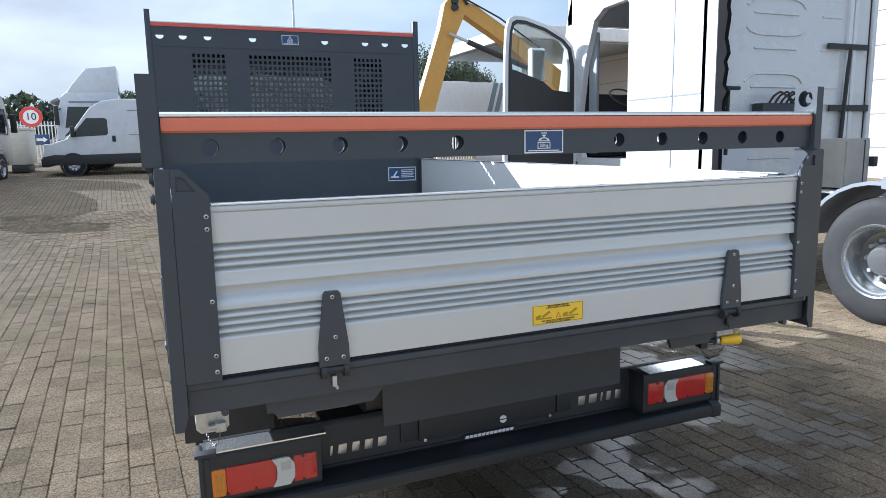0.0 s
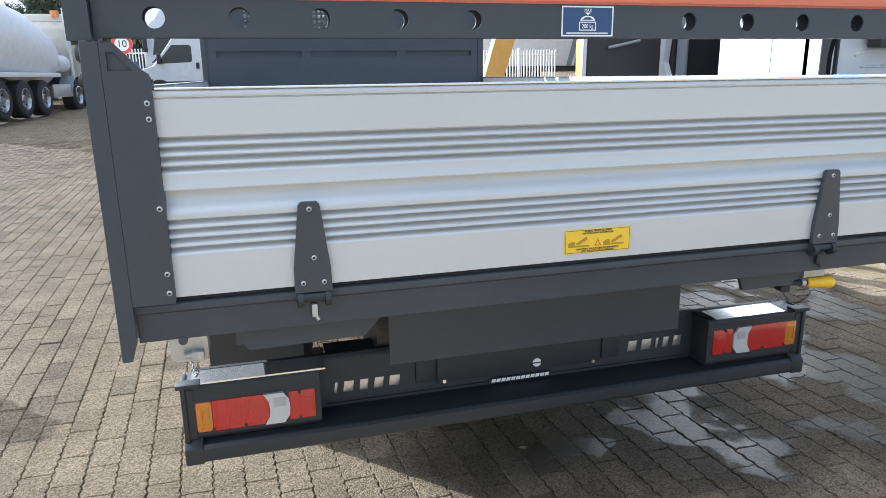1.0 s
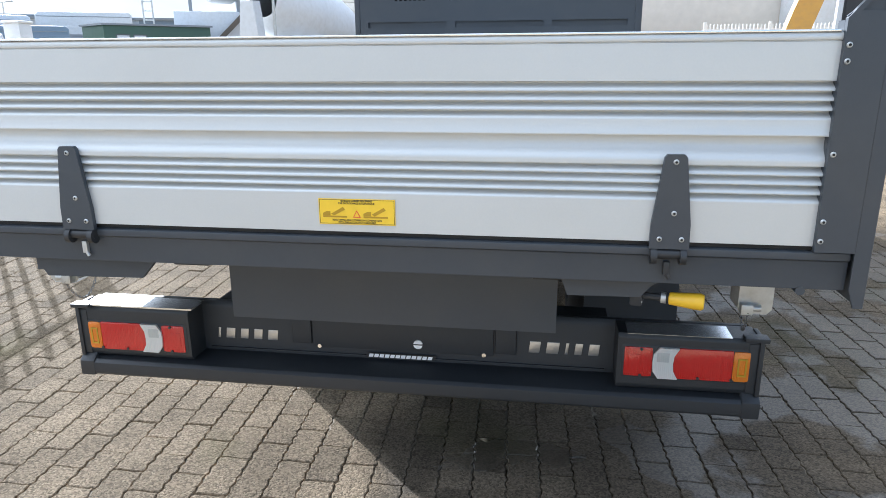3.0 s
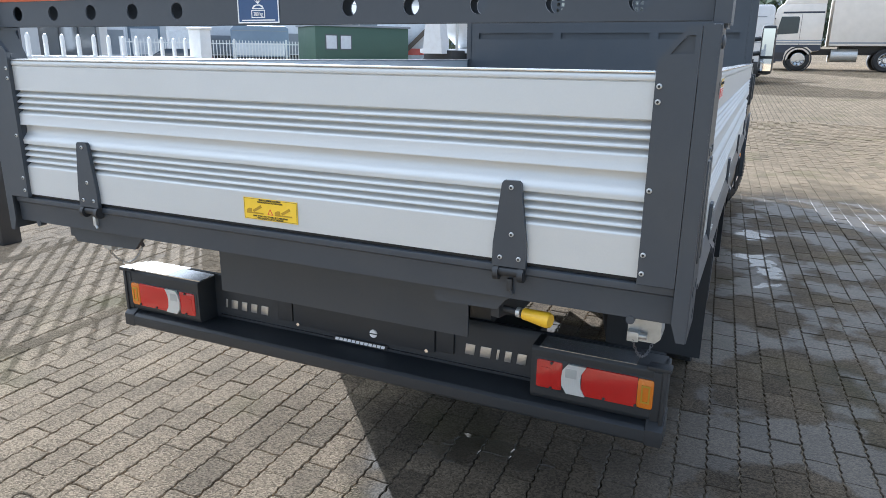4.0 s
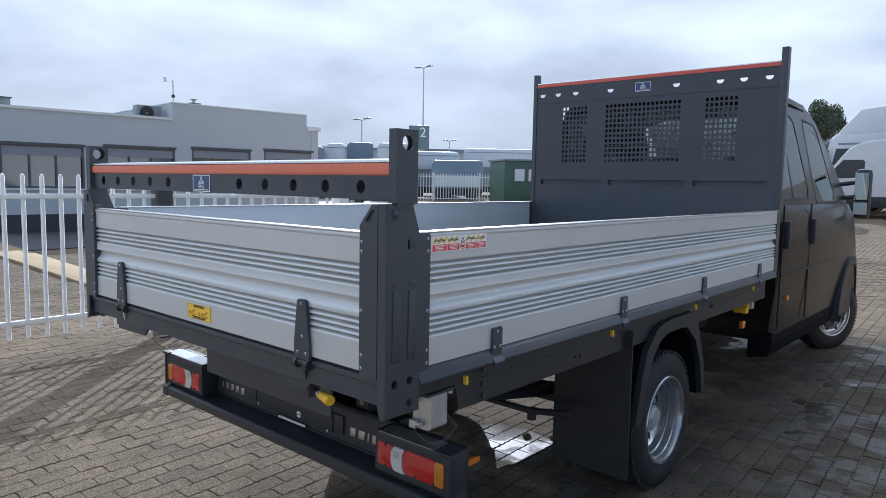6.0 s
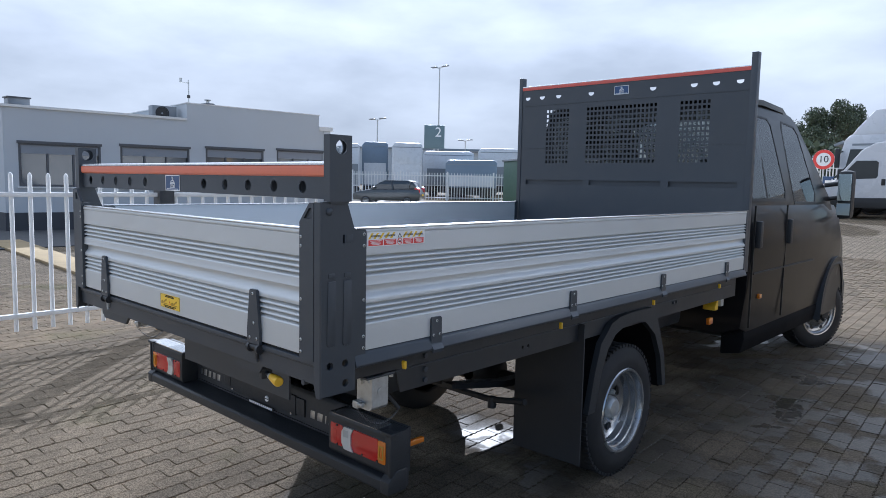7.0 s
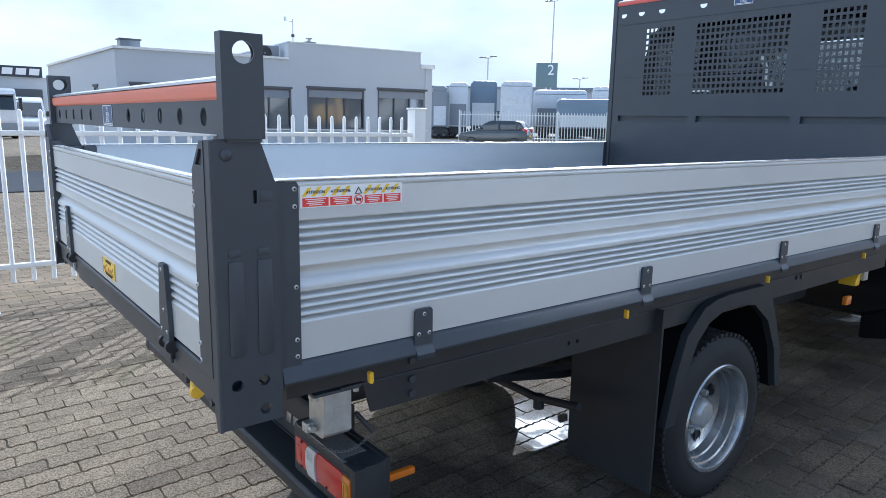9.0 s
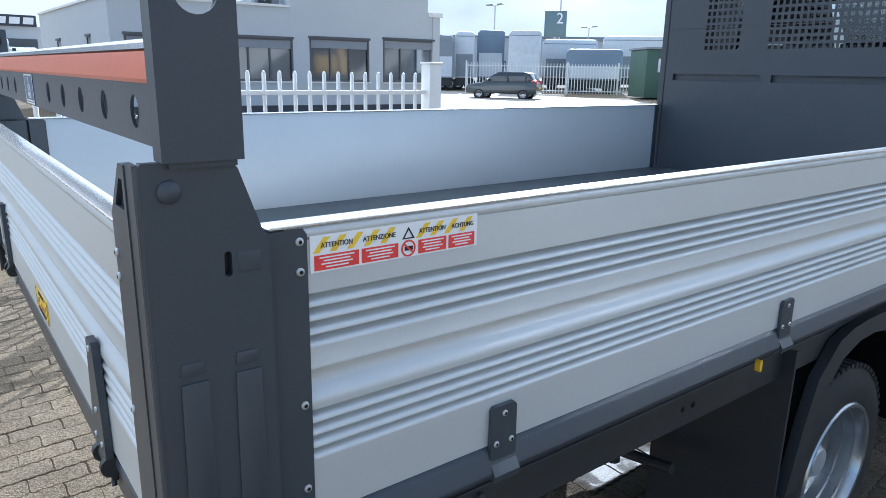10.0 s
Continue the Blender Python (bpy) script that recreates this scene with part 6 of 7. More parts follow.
for z, arch, inset in ((1.30, 0.0, 0.1), (1.45, 0.0, 0.08), (1.60, 0.05, 0.0), (1.88, 0.0, 0.1), (2.06, 0.0, 0.09), (2.20, 0.09, 0.0), (2.46, 0.0, 0.12), (2.60, -0.07, 0.0), (2.82, 0.0, 0.1), (2.98, 0.09, 0.0), (3.2, 0.0, 0.1)):
    pressed_rib(5.78 + inset, 6.62 - inset, z, arch)
    if inset:
        part("pressed_rib", box(6.88, 7.18, YB - 0.008, YB + 0.002, z - 0.01, z + 0.012, 0.004), WHITE, rear)
for xx in (7.30, 7.38, 7.69):
    part("rear_post", box(xx - 0.03, xx + 0.03, YB - 0.04, YB + 0.002, 1.0, 3.75, 0.008), WHITE_OLD, rear)
part("roof", box(XL, XR, YB, 8.0, 3.70, 3.80, 0.04), WHITE, T)
part("front_wall", box(XL, XR, 8.30, 8.38, 1.2, 1.9), WHITE, T)
part("cab_floor", box(XL + 0.05, XR - 0.05, YB + 0.05, 8.3, 1.22, 1.30), SEATS, T)
part("far_pillar", box(XL, XR, 8.0, 8.1, 3.05, 3.6), WHITE, T)
part("dashboard", box(XL + 0.15, XR - 0.1, 7.75, 8.3, 1.3, 2.14, 0.06), SEATS, T)
part("far_door_lining", box(XR - 0.16, XR - 0.09, YB + 0.1, 8.2, 1.3, 2.5, 0.02), SEATS, T)
part("pillar_trim", box(XL + 0.10, XL + 0.22, 7.80, 7.98, 1.35, 3.0, 0.03), SEATS, T)
part("steering_wheel", lathe([(0.0, 0.2), (0.012, 0.215), (0.0, 0.23), (-0.012, 0.215), (0.0, 0.2)], "z", (0, 0, 0), 28), TRIM, T, m=pose(5.85, 7.62, 2.08, 35, 0, 0))
st_ = part("driver_seat", box(5.6, 6.15, 6.65, 7.15, 1.45, 1.75, 0.06), SEATS, T)
part("backrest", box(5.62, 6.12, 6.5, 6.68, 1.7, 2.5, 0.06), SEATS, st_)
part("seat_belt_reel", box(5.55, 5.62, 6.7, 6.8, 1.75, 2.1, 0.02), STICK_R, st_)
part("curtain", box(XL + 0.08, XL + 0.14, 7.55, 7.72, 1.35, 2.9, 0.03), GREYPAINT, T)
DOOR_WIN = [(0.10, 2.14), (0.36, 2.17), (0.5, 2.28), (0.93, 2.43), (0.955, 2.6), (0.935, 2.90), (0.91, 2.99), (0.86, 3.025), (0.73, 3.015), (0.47, 2.935), (0.23, 2.81), (0.14, 2.71), (0.10, 2.5)]
# open door, hinged at the front edge
D = part("open_door", sheet([(0, 1.05), (1.02, 1.05), (1.05, 1.3), (1.03, 2.6), (1.01, 2.95), (0.97, 3.08), (0.90, 3.12), (0.75, 3.11), (0.45, 3.02), (0.18, 2.88), (0.06, 2.76), (0.0, 2.5)], [DOOR_WIN], lambda u, v, w: (XL - u * 0.985, 7.88 + u * 0.10 + w, v), 0.06), WHITE, T, "open white cab door")
part("door_lining", sheet([(0.06, 1.10), (0.98, 1.10), (0.97, 2.45), (0.90, 2.44), (0.5, 2.30), (0.36, 2.19), (0.08, 2.16)], [], lambda u, v, w: (XL - u * 0.985, 7.865 + u * 0.10 + w, v), 0.03), TRIM, D, "dark door lining")
g = part("door_glass", sheet(DOOR_WIN, [], lambda u, v, w: (XL - u * 0.985, 7.90 + u * 0.10 + w, v), 0.006), GLASS, D)
g.visible_shadow = False
part("door_seal", sheet([(0.04, 1.08), (0.98, 1.08), (1.0, 1.3), (0.985, 2.6), (0.965, 2.92), (0.93, 3.04), (0.87, 3.07), (0.74, 3.06), (0.46, 2.975), (0.2, 2.84), (0.09, 2.73), (0.04, 2.5)], [DOOR_WIN], lambda u, v, w: (XL - u * 0.985, 7.872 + u * 0.10 + w, v), 0.012), TRIM, D)
part("door_pull", rod((XL - 0.35, 7.84, 1.80), (XL - 0.75, 7.87, 1.72), 0.018, 8), GREYPAINT, D)
mir = part("door_mirror", box(4.70, 4.92, 8.12, 8.24, 2.22, 2.76, 0.04), WHITE, T, "tall white door mirror")
part("mirror_glass", box(4.72, 4.90, 8.108, 8.122, 2.26, 2.72), MIRROR, mir)
part("lower_mirror", box(4.72, 4.90, 8.10, 8.24, 1.95, 2.16, 0.03), TRIM, mir)
# side deflector, chassis, rear wheels, wings and boxes
edge = [(5.402, 1.0), (5.402, 3.75), (5.33, 3.75)] + [(5.305 + 0.014 * math.sin(i * 2.1) - 0.03 * (i % 5 == 3), 3.7 - i * 0.075) for i in range(28)] + [(5.33, 1.55), (5.33, 1.0)]
part("side_deflector", sheet(edge, [], lambda u, v, w: (XL + 0.006 + w, u, v), 0.05), FLAP, T, "black ragged rubber side deflector")
part("grab_frame", rod((5.45, YB - 0.12, 1.35), (5.45, YB - 0.12, 2.05), 0.02, 8), TRIM, T)
part("grab_frame", rod((5.33, YB - 0.12, 2.03), (5.60, YB - 0.12, 2.03), 0.02, 8), TRIM, T)
part("strap", box(6.95, 7.6, YB - 0.05, YB - 0.03, 2.48, 2.54), TRIM, T)
part("strap", box(7.02, 7.66, YB - 0.05, YB - 0.03, 1.80, 1.87), TRIM, T)
part("strap", rod((7.30, YB - 0.045, 2.5), (7.22, YB - 0.045, 1.2), 0.022, 8), TRIM, T)
rng = random.Random(4)
for k in range(6):
    p0 = Vector((5.95 + 0.08 * k, YB - 0.18, 1.86))
    cu = bmesh.new()
    prev = p0
    for i in range(1, 9):
        a = i / 8 * math.pi
        q = p0 + Vector((0.14 * (1 - math.cos(a)) * rng.uniform(0.6, 1.2), -0.06 * math.sin(a), 0.13 * math.sin(a)))
        rod(prev, q, 0.012, 6, cu)
        prev = q
    part("air_hose", cu, TRIM, T, "coiled black air hose")
part("hose_bracket", box(5.85, 6.55, YB - 0.2, YB - 0.05, 1.62, 1.88, 0.02), CHASSIS, T)
LOCKER = surface("grey_beige_locker", (0.30, 0.28, 0.25), 0.5, vary=0.08, dirt=0.2)
part("equipment_box", box(6.14, 6.50, 4.62, 5.05, 1.02, 1.50, 0.012), LOCKER, T, "grey locker box behind the cab")
part("locker_lid", box(6.16, 6.48, 4.605, 4.62, 1.05, 1.47, 0.004), LOCKER, T)
part("locker_seam", box(6.40, 6.41, 4.60, 4.61, 1.04, 1.48), TRIM, T)
part("locker_latch", box(6.49, 6.55, 4.56, 4.63, 1.22, 1.32, 0.01), TRIM, T)
for xx in (6.07, 6.87):
    part("frame_rail", box(xx - 0.05, xx + 0.05, 2.4, 7.5, 0.70, 0.98, 0.01), CHASSIS, T)
part("deck_plate", box(5.95, 7.0, 4.2, 5.4, 0.98, 1.0), GALV, T)
part("cab_underside", box(XL + 0.1, XR - 0.1, YB + 0.02, 8.2, 0.55, 0.96, 0.03), CHASSIS, T)
part("fuel_tank", cyl((5.62, 5.3, 0.62), "y", 0.31, 1.25, 24, bevel=0.03), GALV, T, "bare metal fuel tank")


def lorry_wheel(x, y, parent):
    r, w = 0.52, 0.30
    t = part("wheel", lathe([(x, 0.30), (x - 0.005, 0.36), (x + 0.0, 0.44), (x + 0.015, 0.49), (x + 0.05, r), (x + w - 0.05, r), (x + w - 0.015, 0.49), (x + w, 0.40), (x + w, 0.30)], "x", (0, y, r), 56), RUBBER, parent, "dusty lorry tyre on a bright rim")
    part("rim", lathe([(x + 0.002, 0.306), (x - 0.008, 0.298), (x - 0.004, 0.283), (x + 0.02, 0.275), (x + 0.03, 0.262), (x + 0.09, 0.25), (x + 0.14, 0.235), (x + 0.155, 0.20), (x + 0.16, 0.14), (x + 0.10, 0.13), (x + 0.05, 0.11), (x + 0.04, 0.0)], "x", (0, y, r), 56), SILVER, t)
    for i in range(10):
        a = 2 * math.pi * i / 10
        part("wheel_nut", cyl((x + 0.14, y + 0.17 * math.cos(a), r + 0.17 * math.sin(a)), "x", 0.018, 0.05, 6), GALV, t)
    return t


lorry_wheel(5.27, 3.62, T)
part("wheel", lathe([(7.4, 0.3), (7.4, 0.49), (7.44, 0.52), (7.66, 0.52), (7.7, 0.49), (7.7, 0.3)], "x", (0, 3.62, 0.52), 40), RUBBER, T)
lorry_wheel(5.30, 7.35, T)
for x0, x1 in ((5.2, 5.85), (7.1, 7.75)):
    ring_o = [(3.62 + 0.66 * math.cos(a), 0.55 + 0.62 * math.sin(a)) for a in [radians(12 + i * 12) for i in range(13)]]
    ring_i = [(3.62 + 0.63 * math.cos(a), 0.55 + 0.59 * math.sin(a)) for a in [radians(12 + i * 12) for i in range(13)]]
    part("wheel_wing", prism(ring_o + ring_i[::-1], "x", x0, x1), GREYPAINT, T, "grey plastic wheel wing")
    part("wing_lip", prism([(3.62 + 0.70 * math.cos(a), 0.55 + 0.66 * math.sin(a)) for a in [radians(95 + i * 9) for i in range(8)]] + [(3.62 + 0.60 * math.cos(a), 0.55 + 0.57 * math.sin(a)) for a in [radians(158 - i * 9) for i in range(8)]], "x", x0 - 0.02, x0 + 0.02), GREYPAINT, T)

# digger arm behind the tractor
dg = thing("digger", (11.5, 22.5, rise(11, 22)), label="ochre yellow digger with its arm raised", category="digger", worldbuilt=True)
gy = 21.0
sh = lambda pts, t=0.42: sheet(pts, [], lambda u, v, w: (u, gy + w, v), t)
part("stick", sh([(8.96, 5.95), (9.2, 6.2), (9.42, 6.16), (9.66, 5.64), (9.26, 4.8), (8.52, 2.48), (8.15, 1.3), (7.5, 1.3), (7.86, 2.48), (8.78, 5.17)], 0.34), EXCAV, dg)
part("boom", sh([(9.42, 6.16), (10.1, 5.93), (11.3, 5.24), (13.5, 3.85), (14.2, 3.2), (13.9, 2.6), (13.2, 3.3), (11.2, 4.75), (9.66, 5.64)], 0.42), EXCAV, dg)
part("ram", rod((9.05, gy - 0.12, 5.0), (10.9, gy - 0.12, 4.35), 0.05, 10), GALV, dg)
part("ram_sleeve", rod((9.7, gy - 0.12, 4.77), (12.3, gy - 0.12, 3.86), 0.09, 10), CHASSIS, dg)
for zz in (6.25, 6.05):
    part("pivot_pin", cyl((9.3, gy + 0.17, zz - 0.2), "y", 0.12, 0.5, 14), CHASSIS, dg)
part("link_bar", rod((9.5, gy - 0.05, 6.3), (9.75, gy - 0.05, 5.95), 0.05, 8), CHASSIS, dg)
part("bucket", sh([(7.7, 1.3), (8.35, 1.3), (8.5, 0.9), (8.2, 0.42), (7.5, 0.42), (7.55, 0.9)], 0.9), CHASSIS, dg)
part("house", box(11.6, 14.2, gy - 0.6, gy + 2.0, 1.3, 2.6, 0.1), EXCAV, dg)
part("cabin", box(11.9, 13.0, gy - 0.8, gy + 0.3, 1.5, 3.2, 0.08), DARKGLASS, dg)
part("undercarriage", box(11.0, 14.6, gy - 0.9, gy + 2.2, 0.5, 1.25, 0.15), CHASSIS, dg)
part("hydraulic_hose", rod((9.3, gy - 0.05, 6.28), (10.9, gy - 0.05, 5.6), 0.03, 6), TRIM, dg)
part("hydraulic_hose", rod((10.9, gy - 0.05, 5.6), (12.6, gy - 0.05, 4.6), 0.03, 6), TRIM, dg)

# white wall with dark bands, canopy and warehouse to the right of it
wl_ = thing("curtain_trailer", (13.0, 35.5, rise(13, 35)), label="pale curtain-sided trailer with dark blue slanting bands", category="trailer")
part("box_body", box(-0.5, 12.0, 0, 2.5, 1.0, 4.0, 0.02), WHITE_OLD, wl_)
for x in (4.3, 4.75):
    part("band", prism([(x, 1.0), (x + 0.3, 1.0), (x + 1.1, 4.0), (x + 0.8, 4.0)], "y", -0.008, 0.003), BLUEGREY, wl_)
part("chassis", box(0, 11.5, 0.4, 2.1, 0.7, 1.0), CHASSIS, wl_)
for x in (8.5, 9.8, 11.0):
    simple_wheel(wl_, x, 0.3, 0.5, 0.5, 0.35)
can = thing("filling_canopy", (15, 30, rise(15, 30)), label="flat white canopy roof on posts", category="canopy")
part("roof", box(-0.8, 14, -4, 4, 5.2, 5.75, 0.05), WHITE_OLD, can)
part("soffit", box(-0.6, 13.8, -3.8, 3.8, 5.12, 5.2), GREYPAINT, can)
for x in (2, 11):
    part("post", cyl((x, 0, 2.6), "z", 0.15, 5.2, 14), GALV, can)
wh = thing("warehouse", (24, 26, rise(20, 26)), label="beige panelled warehouse with a low roof", category="building")
whw = part("wall", box(-2, 26, -16, 12, -0.5, 7.0), BEIGE, wh)
for k in range(6):
    part("panel_joint", box(-2.02, -1.995, -16, 12, 0.6 + k * 1.1, 0.63 + k * 1.1), GREYPAINT, whw)
    part("panel_joint", box(-2, 26, -16.02, -15.995, 0.6 + k * 1.1, 0.63 + k * 1.1), GREYPAINT, whw)
part("roof", box(-2.2, 26.2, -16.2, 12.2, 7.0, 7.25), GREYPAINT, wh)


def bar_fence(name, x0, y0, x1, y1, h, step, label, post_every=2.5):
    n_ = Vector((x1 - x0, y1 - y0))
    ln, ang = n_.length, math.degrees(math.atan2(n_.y, n_.x))
    f = thing(name, (x0, y0, rise((x0 + x1) / 2, (y0 + y1) / 2) - 0.05), ang, label=label, category="fence", group="yard fences")
    for z in (0.22, h - 0.25):
        part("rail", box(0, ln, -0.02, 0.02, z, z + 0.06), FENCE_W, f)
    bm_ = prism([(-0.025, 0.1), (0.025, 0.1), (0.025, h - 0.04), (0.0, h), (-0.025, h - 0.04)], "y", -0.045, -0.02)
    me_ = mesh_of("bar", bm_, FENCE_W)
    for i in range(int(ln / step)):
        part("bar", me_, None, f, m=pose((i + 0.5) * step, 0, 0))
    k = 0.0
    while k < ln + 0.01:
        part("post", box(k - 0.05, k + 0.05, -0.05, 0.05, 0, h + 0.08), FENCE_W, f)
        k += post_every
    return f


bar_fence("bar_fence", -33.0, 30.5, -22.5, 43.5, 2.0, 0.2, "white upright-bar fence behind the parked car", 3.3)
bar_fence("bar_fence", 7.5, 30.5, 14.5, 30.5, 1.9, 0.14, "white upright-bar fence beyond the tractor unit", 2.5)
bar_fence("bar_fence", -6.2, 37.5, -4.2, 37.5, 2.0, 0.14, "white upright-bar fence behind the speed sign", 2.0)


def hatchback(loc, rz, paint, label):
    c = thing("hatchback_car", loc, rz, label=label, category="car")
    low = [(0.0, 0.32), (-0.02, 0.62), (0.12, 0.78), (0.95, 0.94), (3.85, 0.98), (3.95, 0.7), (3.93, 0.34)]
    part("body", prism(low, "y", -0.84, 0.84, bevel=0.06), paint, c)
    top = [(0.85, 0.92), (1.55, 1.36), (1.9, 1.46), (3.2, 1.46), (3.55, 1.36), (3.85, 0.95)]
    part("glasshouse", prism(top, "y", -0.72, 0.72, bevel=0.06), DARKGLASS, c)
    part("roof", prism([(1.62, 1.42), (1.9, 1.48), (3.2, 1.48), (3.5, 1.41), (3.2, 1.44), (1.9, 1.44)], "y", -0.68, 0.68), paint, c)
    for s in (-1, 1):
        for a, b in (((2.35, 0.95), (2.25, 1.44)), ((3.25, 0.95), (3.35, 1.40))):
            part("pillar", rod((a[0], s * 0.80, a[1]), (b[0], s * 0.70, b[1]), 0.045, 6), paint, c)
        for x in (0.75, 3.2):
            simple_wheel(c, x, s * 0.74, 0.3, 0.3, 0.2)
        part("tail_lamp", box(3.62, 3.92, s * 0.74 - 0.08, s * 0.74 + 0.08, 0.78, 1.08, 0.03), RED_LENS, c)
        part("door_mirror", box(1.15, 1.3, s * 0.9 - 0.08, s * 0.9 + 0.08, 0.98, 1.1, 0.03), paint, c)
    part("number_plate", box(3.94, 3.955, -0.26, 0.26, 0.6, 0.71), STICK_Y, c)
    return c


cx_, cy_ = away(2.98, 1.29, 50.6, 39.5)
hatchback((cx_, cy_, rise(cx_, cy_)), 34, surface("dark_green_grey_car_paint", (0.03, 0.035, 0.035), 0.3, coat=1.0), "dark hatchback car parked by the white fence")

# parked lorries and vans behind the far fence
for az0, az1, d, el, paint, nm, lb in (
        (53.2, 52.0, 52, 2.9, GREYPAINT, "parked_lorry", "grey lorry body parked behind the fence"),
        (51.9, 50.3, 53, 3.2, WHITE_OLD, "parked_lorry", "white lorry body parked behind the fence"),
        (50.1, 47.9, 54, 3.35, BLUEGREY, "parked_lorry", "blue-grey lorry body parked behind the fence"),
        (47.6, 45.0, 50, 3.35, WHITE, "parked_lorry", "white box lorry parked behind the fence"),
        (44.9, 40.6, 56, 2.7, WHITE_OLD, "parked_lorry", "pale box body parked behind the fence"),
        (43.0, 38.6, 49, 2.0, BLUEGREY, "parked_bus", "blue-grey coach parked behind the fence"),
        (40.2, 34.0, 60, 3.0, WHITE_OLD, "parked_lorry", "pale lorries parked behind the fence")):
    xa, ya = away(2.98, 1.29, az0, d)
    xb, yb = away(2.98, 1.29, az1, d)
    ln = math.hypot(xb - xa, yb - ya)
    zg = rise((xa + xb) / 2, (ya + yb) / 2)
    topz = 1.55 + d * math.tan(radians(el)) - zg
    pv_ = thing(nm, (xa, ya, zg), math.degrees(math.atan2(yb - ya, xb - xa)), label=lb, category="lorry", group="parked lorries")
    part("box_body", prism([(0, 0.9), (ln, 0.9), (ln, topz - 0.15), (ln - 0.2, topz), (0.25, topz), (0, topz - 0.25)], "y", 0, 6.0, bevel=0.06), paint, pv_)
    part("chassis", box(0.1, ln - 0.1, 0.3, 5.8, 0.35, 0.9), CHASSIS, pv_)
    part("rear_door", box(ln * 0.08, ln * 0.92, -0.02, 0.01, 1.0, topz * 0.62), WHITE_OLD if paint != WHITE_OLD else GREYPAINT, pv_)
    part("roof_trim", box(0.1, ln - 0.1, -0.02, 0.02, topz - 0.35, topz - 0.30), GREYPAINT, pv_)
    for x in (ln * 0.2, ln * 0.8):
        simple_wheel(pv_, x, 0.8, 0.45, 0.45, 0.3)


def lamp_post(x, y, ztop, heads, label):
    z0 = rise(x, y)
    p = thing("lamp_post", (x, y, z0), label=label, category="lamp post", group="yard lamp posts")
    h = ztop - z0
    part("pole", cyl((0, 0, h / 2), "z", 0.11, h, 12, r2=0.06), GALV, p)
    for s in heads:
        arm = part("arm", rod((0, 0, h - 0.1), (s * 0.7, 0, h + 0.05), 0.04, 6), GALV, p)
        part("lamp_head", box(min(s * 0.45, s * 1.25), max(s * 0.45, s * 1.25), -0.18, 0.18, h + 0.02, h + 0.14, 0.03), GREYPAINT, p)
    return p


for az, d, el, heads in ((43.6, 78, 9.55, (-1, 1)), (48.75, 74, 5.2, (-1, 1)), (41.3, 95, 3.6, (-1, 1)), (-7.8, 48, 14.5, (1,))):
    x, y = away(2.98, 1.29, az, d)
    lamp_post(x, y, 1.55 + d * math.tan(radians(el)), heads, "tall grey lamp post with flat lamp heads")
x, y = away(2.98, 1.29, 43.95, 70)
sg = thing("number_sign", (x, y, rise(x, y)), 46, label="teal-grey area sign board with a white figure two", category="sign")
zt = 1.55 + 70 * math.tan(radians(4.85)) - rise(x, y)
part("post", box(-0.1, 0.1, 0.05, 0.25, 0, zt), GALV, sg)
part("board", box(-1.05, 1.05, -0.05, 0.05, zt - 2.4, zt, 0.02), SIGNTEAL, sg)
words("figure", "2", 1.4, STICK_W, sg, pose(0.4, -0.06, zt - 0.75, 90, 0, 0))

# green cabin and ladder mast beyond the headboard
x, y = away(3.09, 0.25, 36.1, 42)
gc = thing("site_cabin", (x, y, rise(x, y) + 0.1), 55, label="dark green site cabin with pale windows", category="cabin")
part("body", box(0, 6.0, 0, 3.0, 0, 2.65, 0.04), GREEN, gc)
part("roof", box(-0.1, 6.1, -0.1, 3.1, 2.65, 2.75), GREYPAINT, gc)
for x0 in (0.6, 1.5):
    wv = part("window", box(x0, x0 + 0.75, -0.02, 0.01, 1.35, 2.2), FRAME_D, gc)
    part("pane", box(x0 + 0.06, x0 + 0.69, -0.03, -0.019, 1.41, 2.14), WHITE_OLD, wv)
x, y = away(3.09, 0.25, 32.9, 45)
mast = thing("ladder_mast", (x, y, rise(x, y)), 30, label="thin steel lattice ladder mast", category="mast")
for dx in (-0.25, 0.25):
    part("upright", rod((dx, 0, 0), (dx, 0, 6.3), 0.05, 6), GALV, mast)
for k in range(12):
    part("rung", rod((-0.25, 0, 0.6 + k * 0.5), (0.25, 0, 0.6 + k * 0.5), 0.03, 6), GALV, mast)
part("cross_arm", rod((-0.6, 0, 5.9), (0.6, 0, 5.9), 0.04, 6), GALV, mast)

# mixing plant beside the mast
x, y = away(2.44, 0.28, 27.6, 46)
mp = thing("mixing_plant", (x, y, rise(x, y)), 28, label="white mixing plant with an orange stripe and a grey drum", category="plant")
part("hopper_body", prism([(-2.3, 0.6), (2.3, 0.6), (2.3, 3.2), (1.4, 3.6), (-2.3, 3.6)], "y", 0, 2.4, bevel=0.05), WHITE_OLD, mp)
part("stripe", box(-2.1, 1.6, -0.012, 0.004, 1.05, 1.45), RED_STRIPE, mp, "faded orange stripe")
part("drum", lathe([(-1.6, 0.55), (-1.1, 1.0), (-0.2, 1.45), (0.9, 1.5), (1.6, 1.1), (1.9, 0.0)], "x", (0.2, 1.2, 5.6), 28), GREYPAINT, mp, "grey mixing drum")
for x0 in (-1.3, 1.5):
    part("drum_leg", box(x0 - 0.1, x0 + 0.1, 0.5, 1.9, 3.3, 4.9), GREYPAINT, mp)
part("conveyor", prism([(-0.9, 1.1), (-0.7, 0.9), (1.9, 3.4), (1.7, 3.6)], "y", -0.5, -0.1), BARK, mp, "brown conveyor arm")
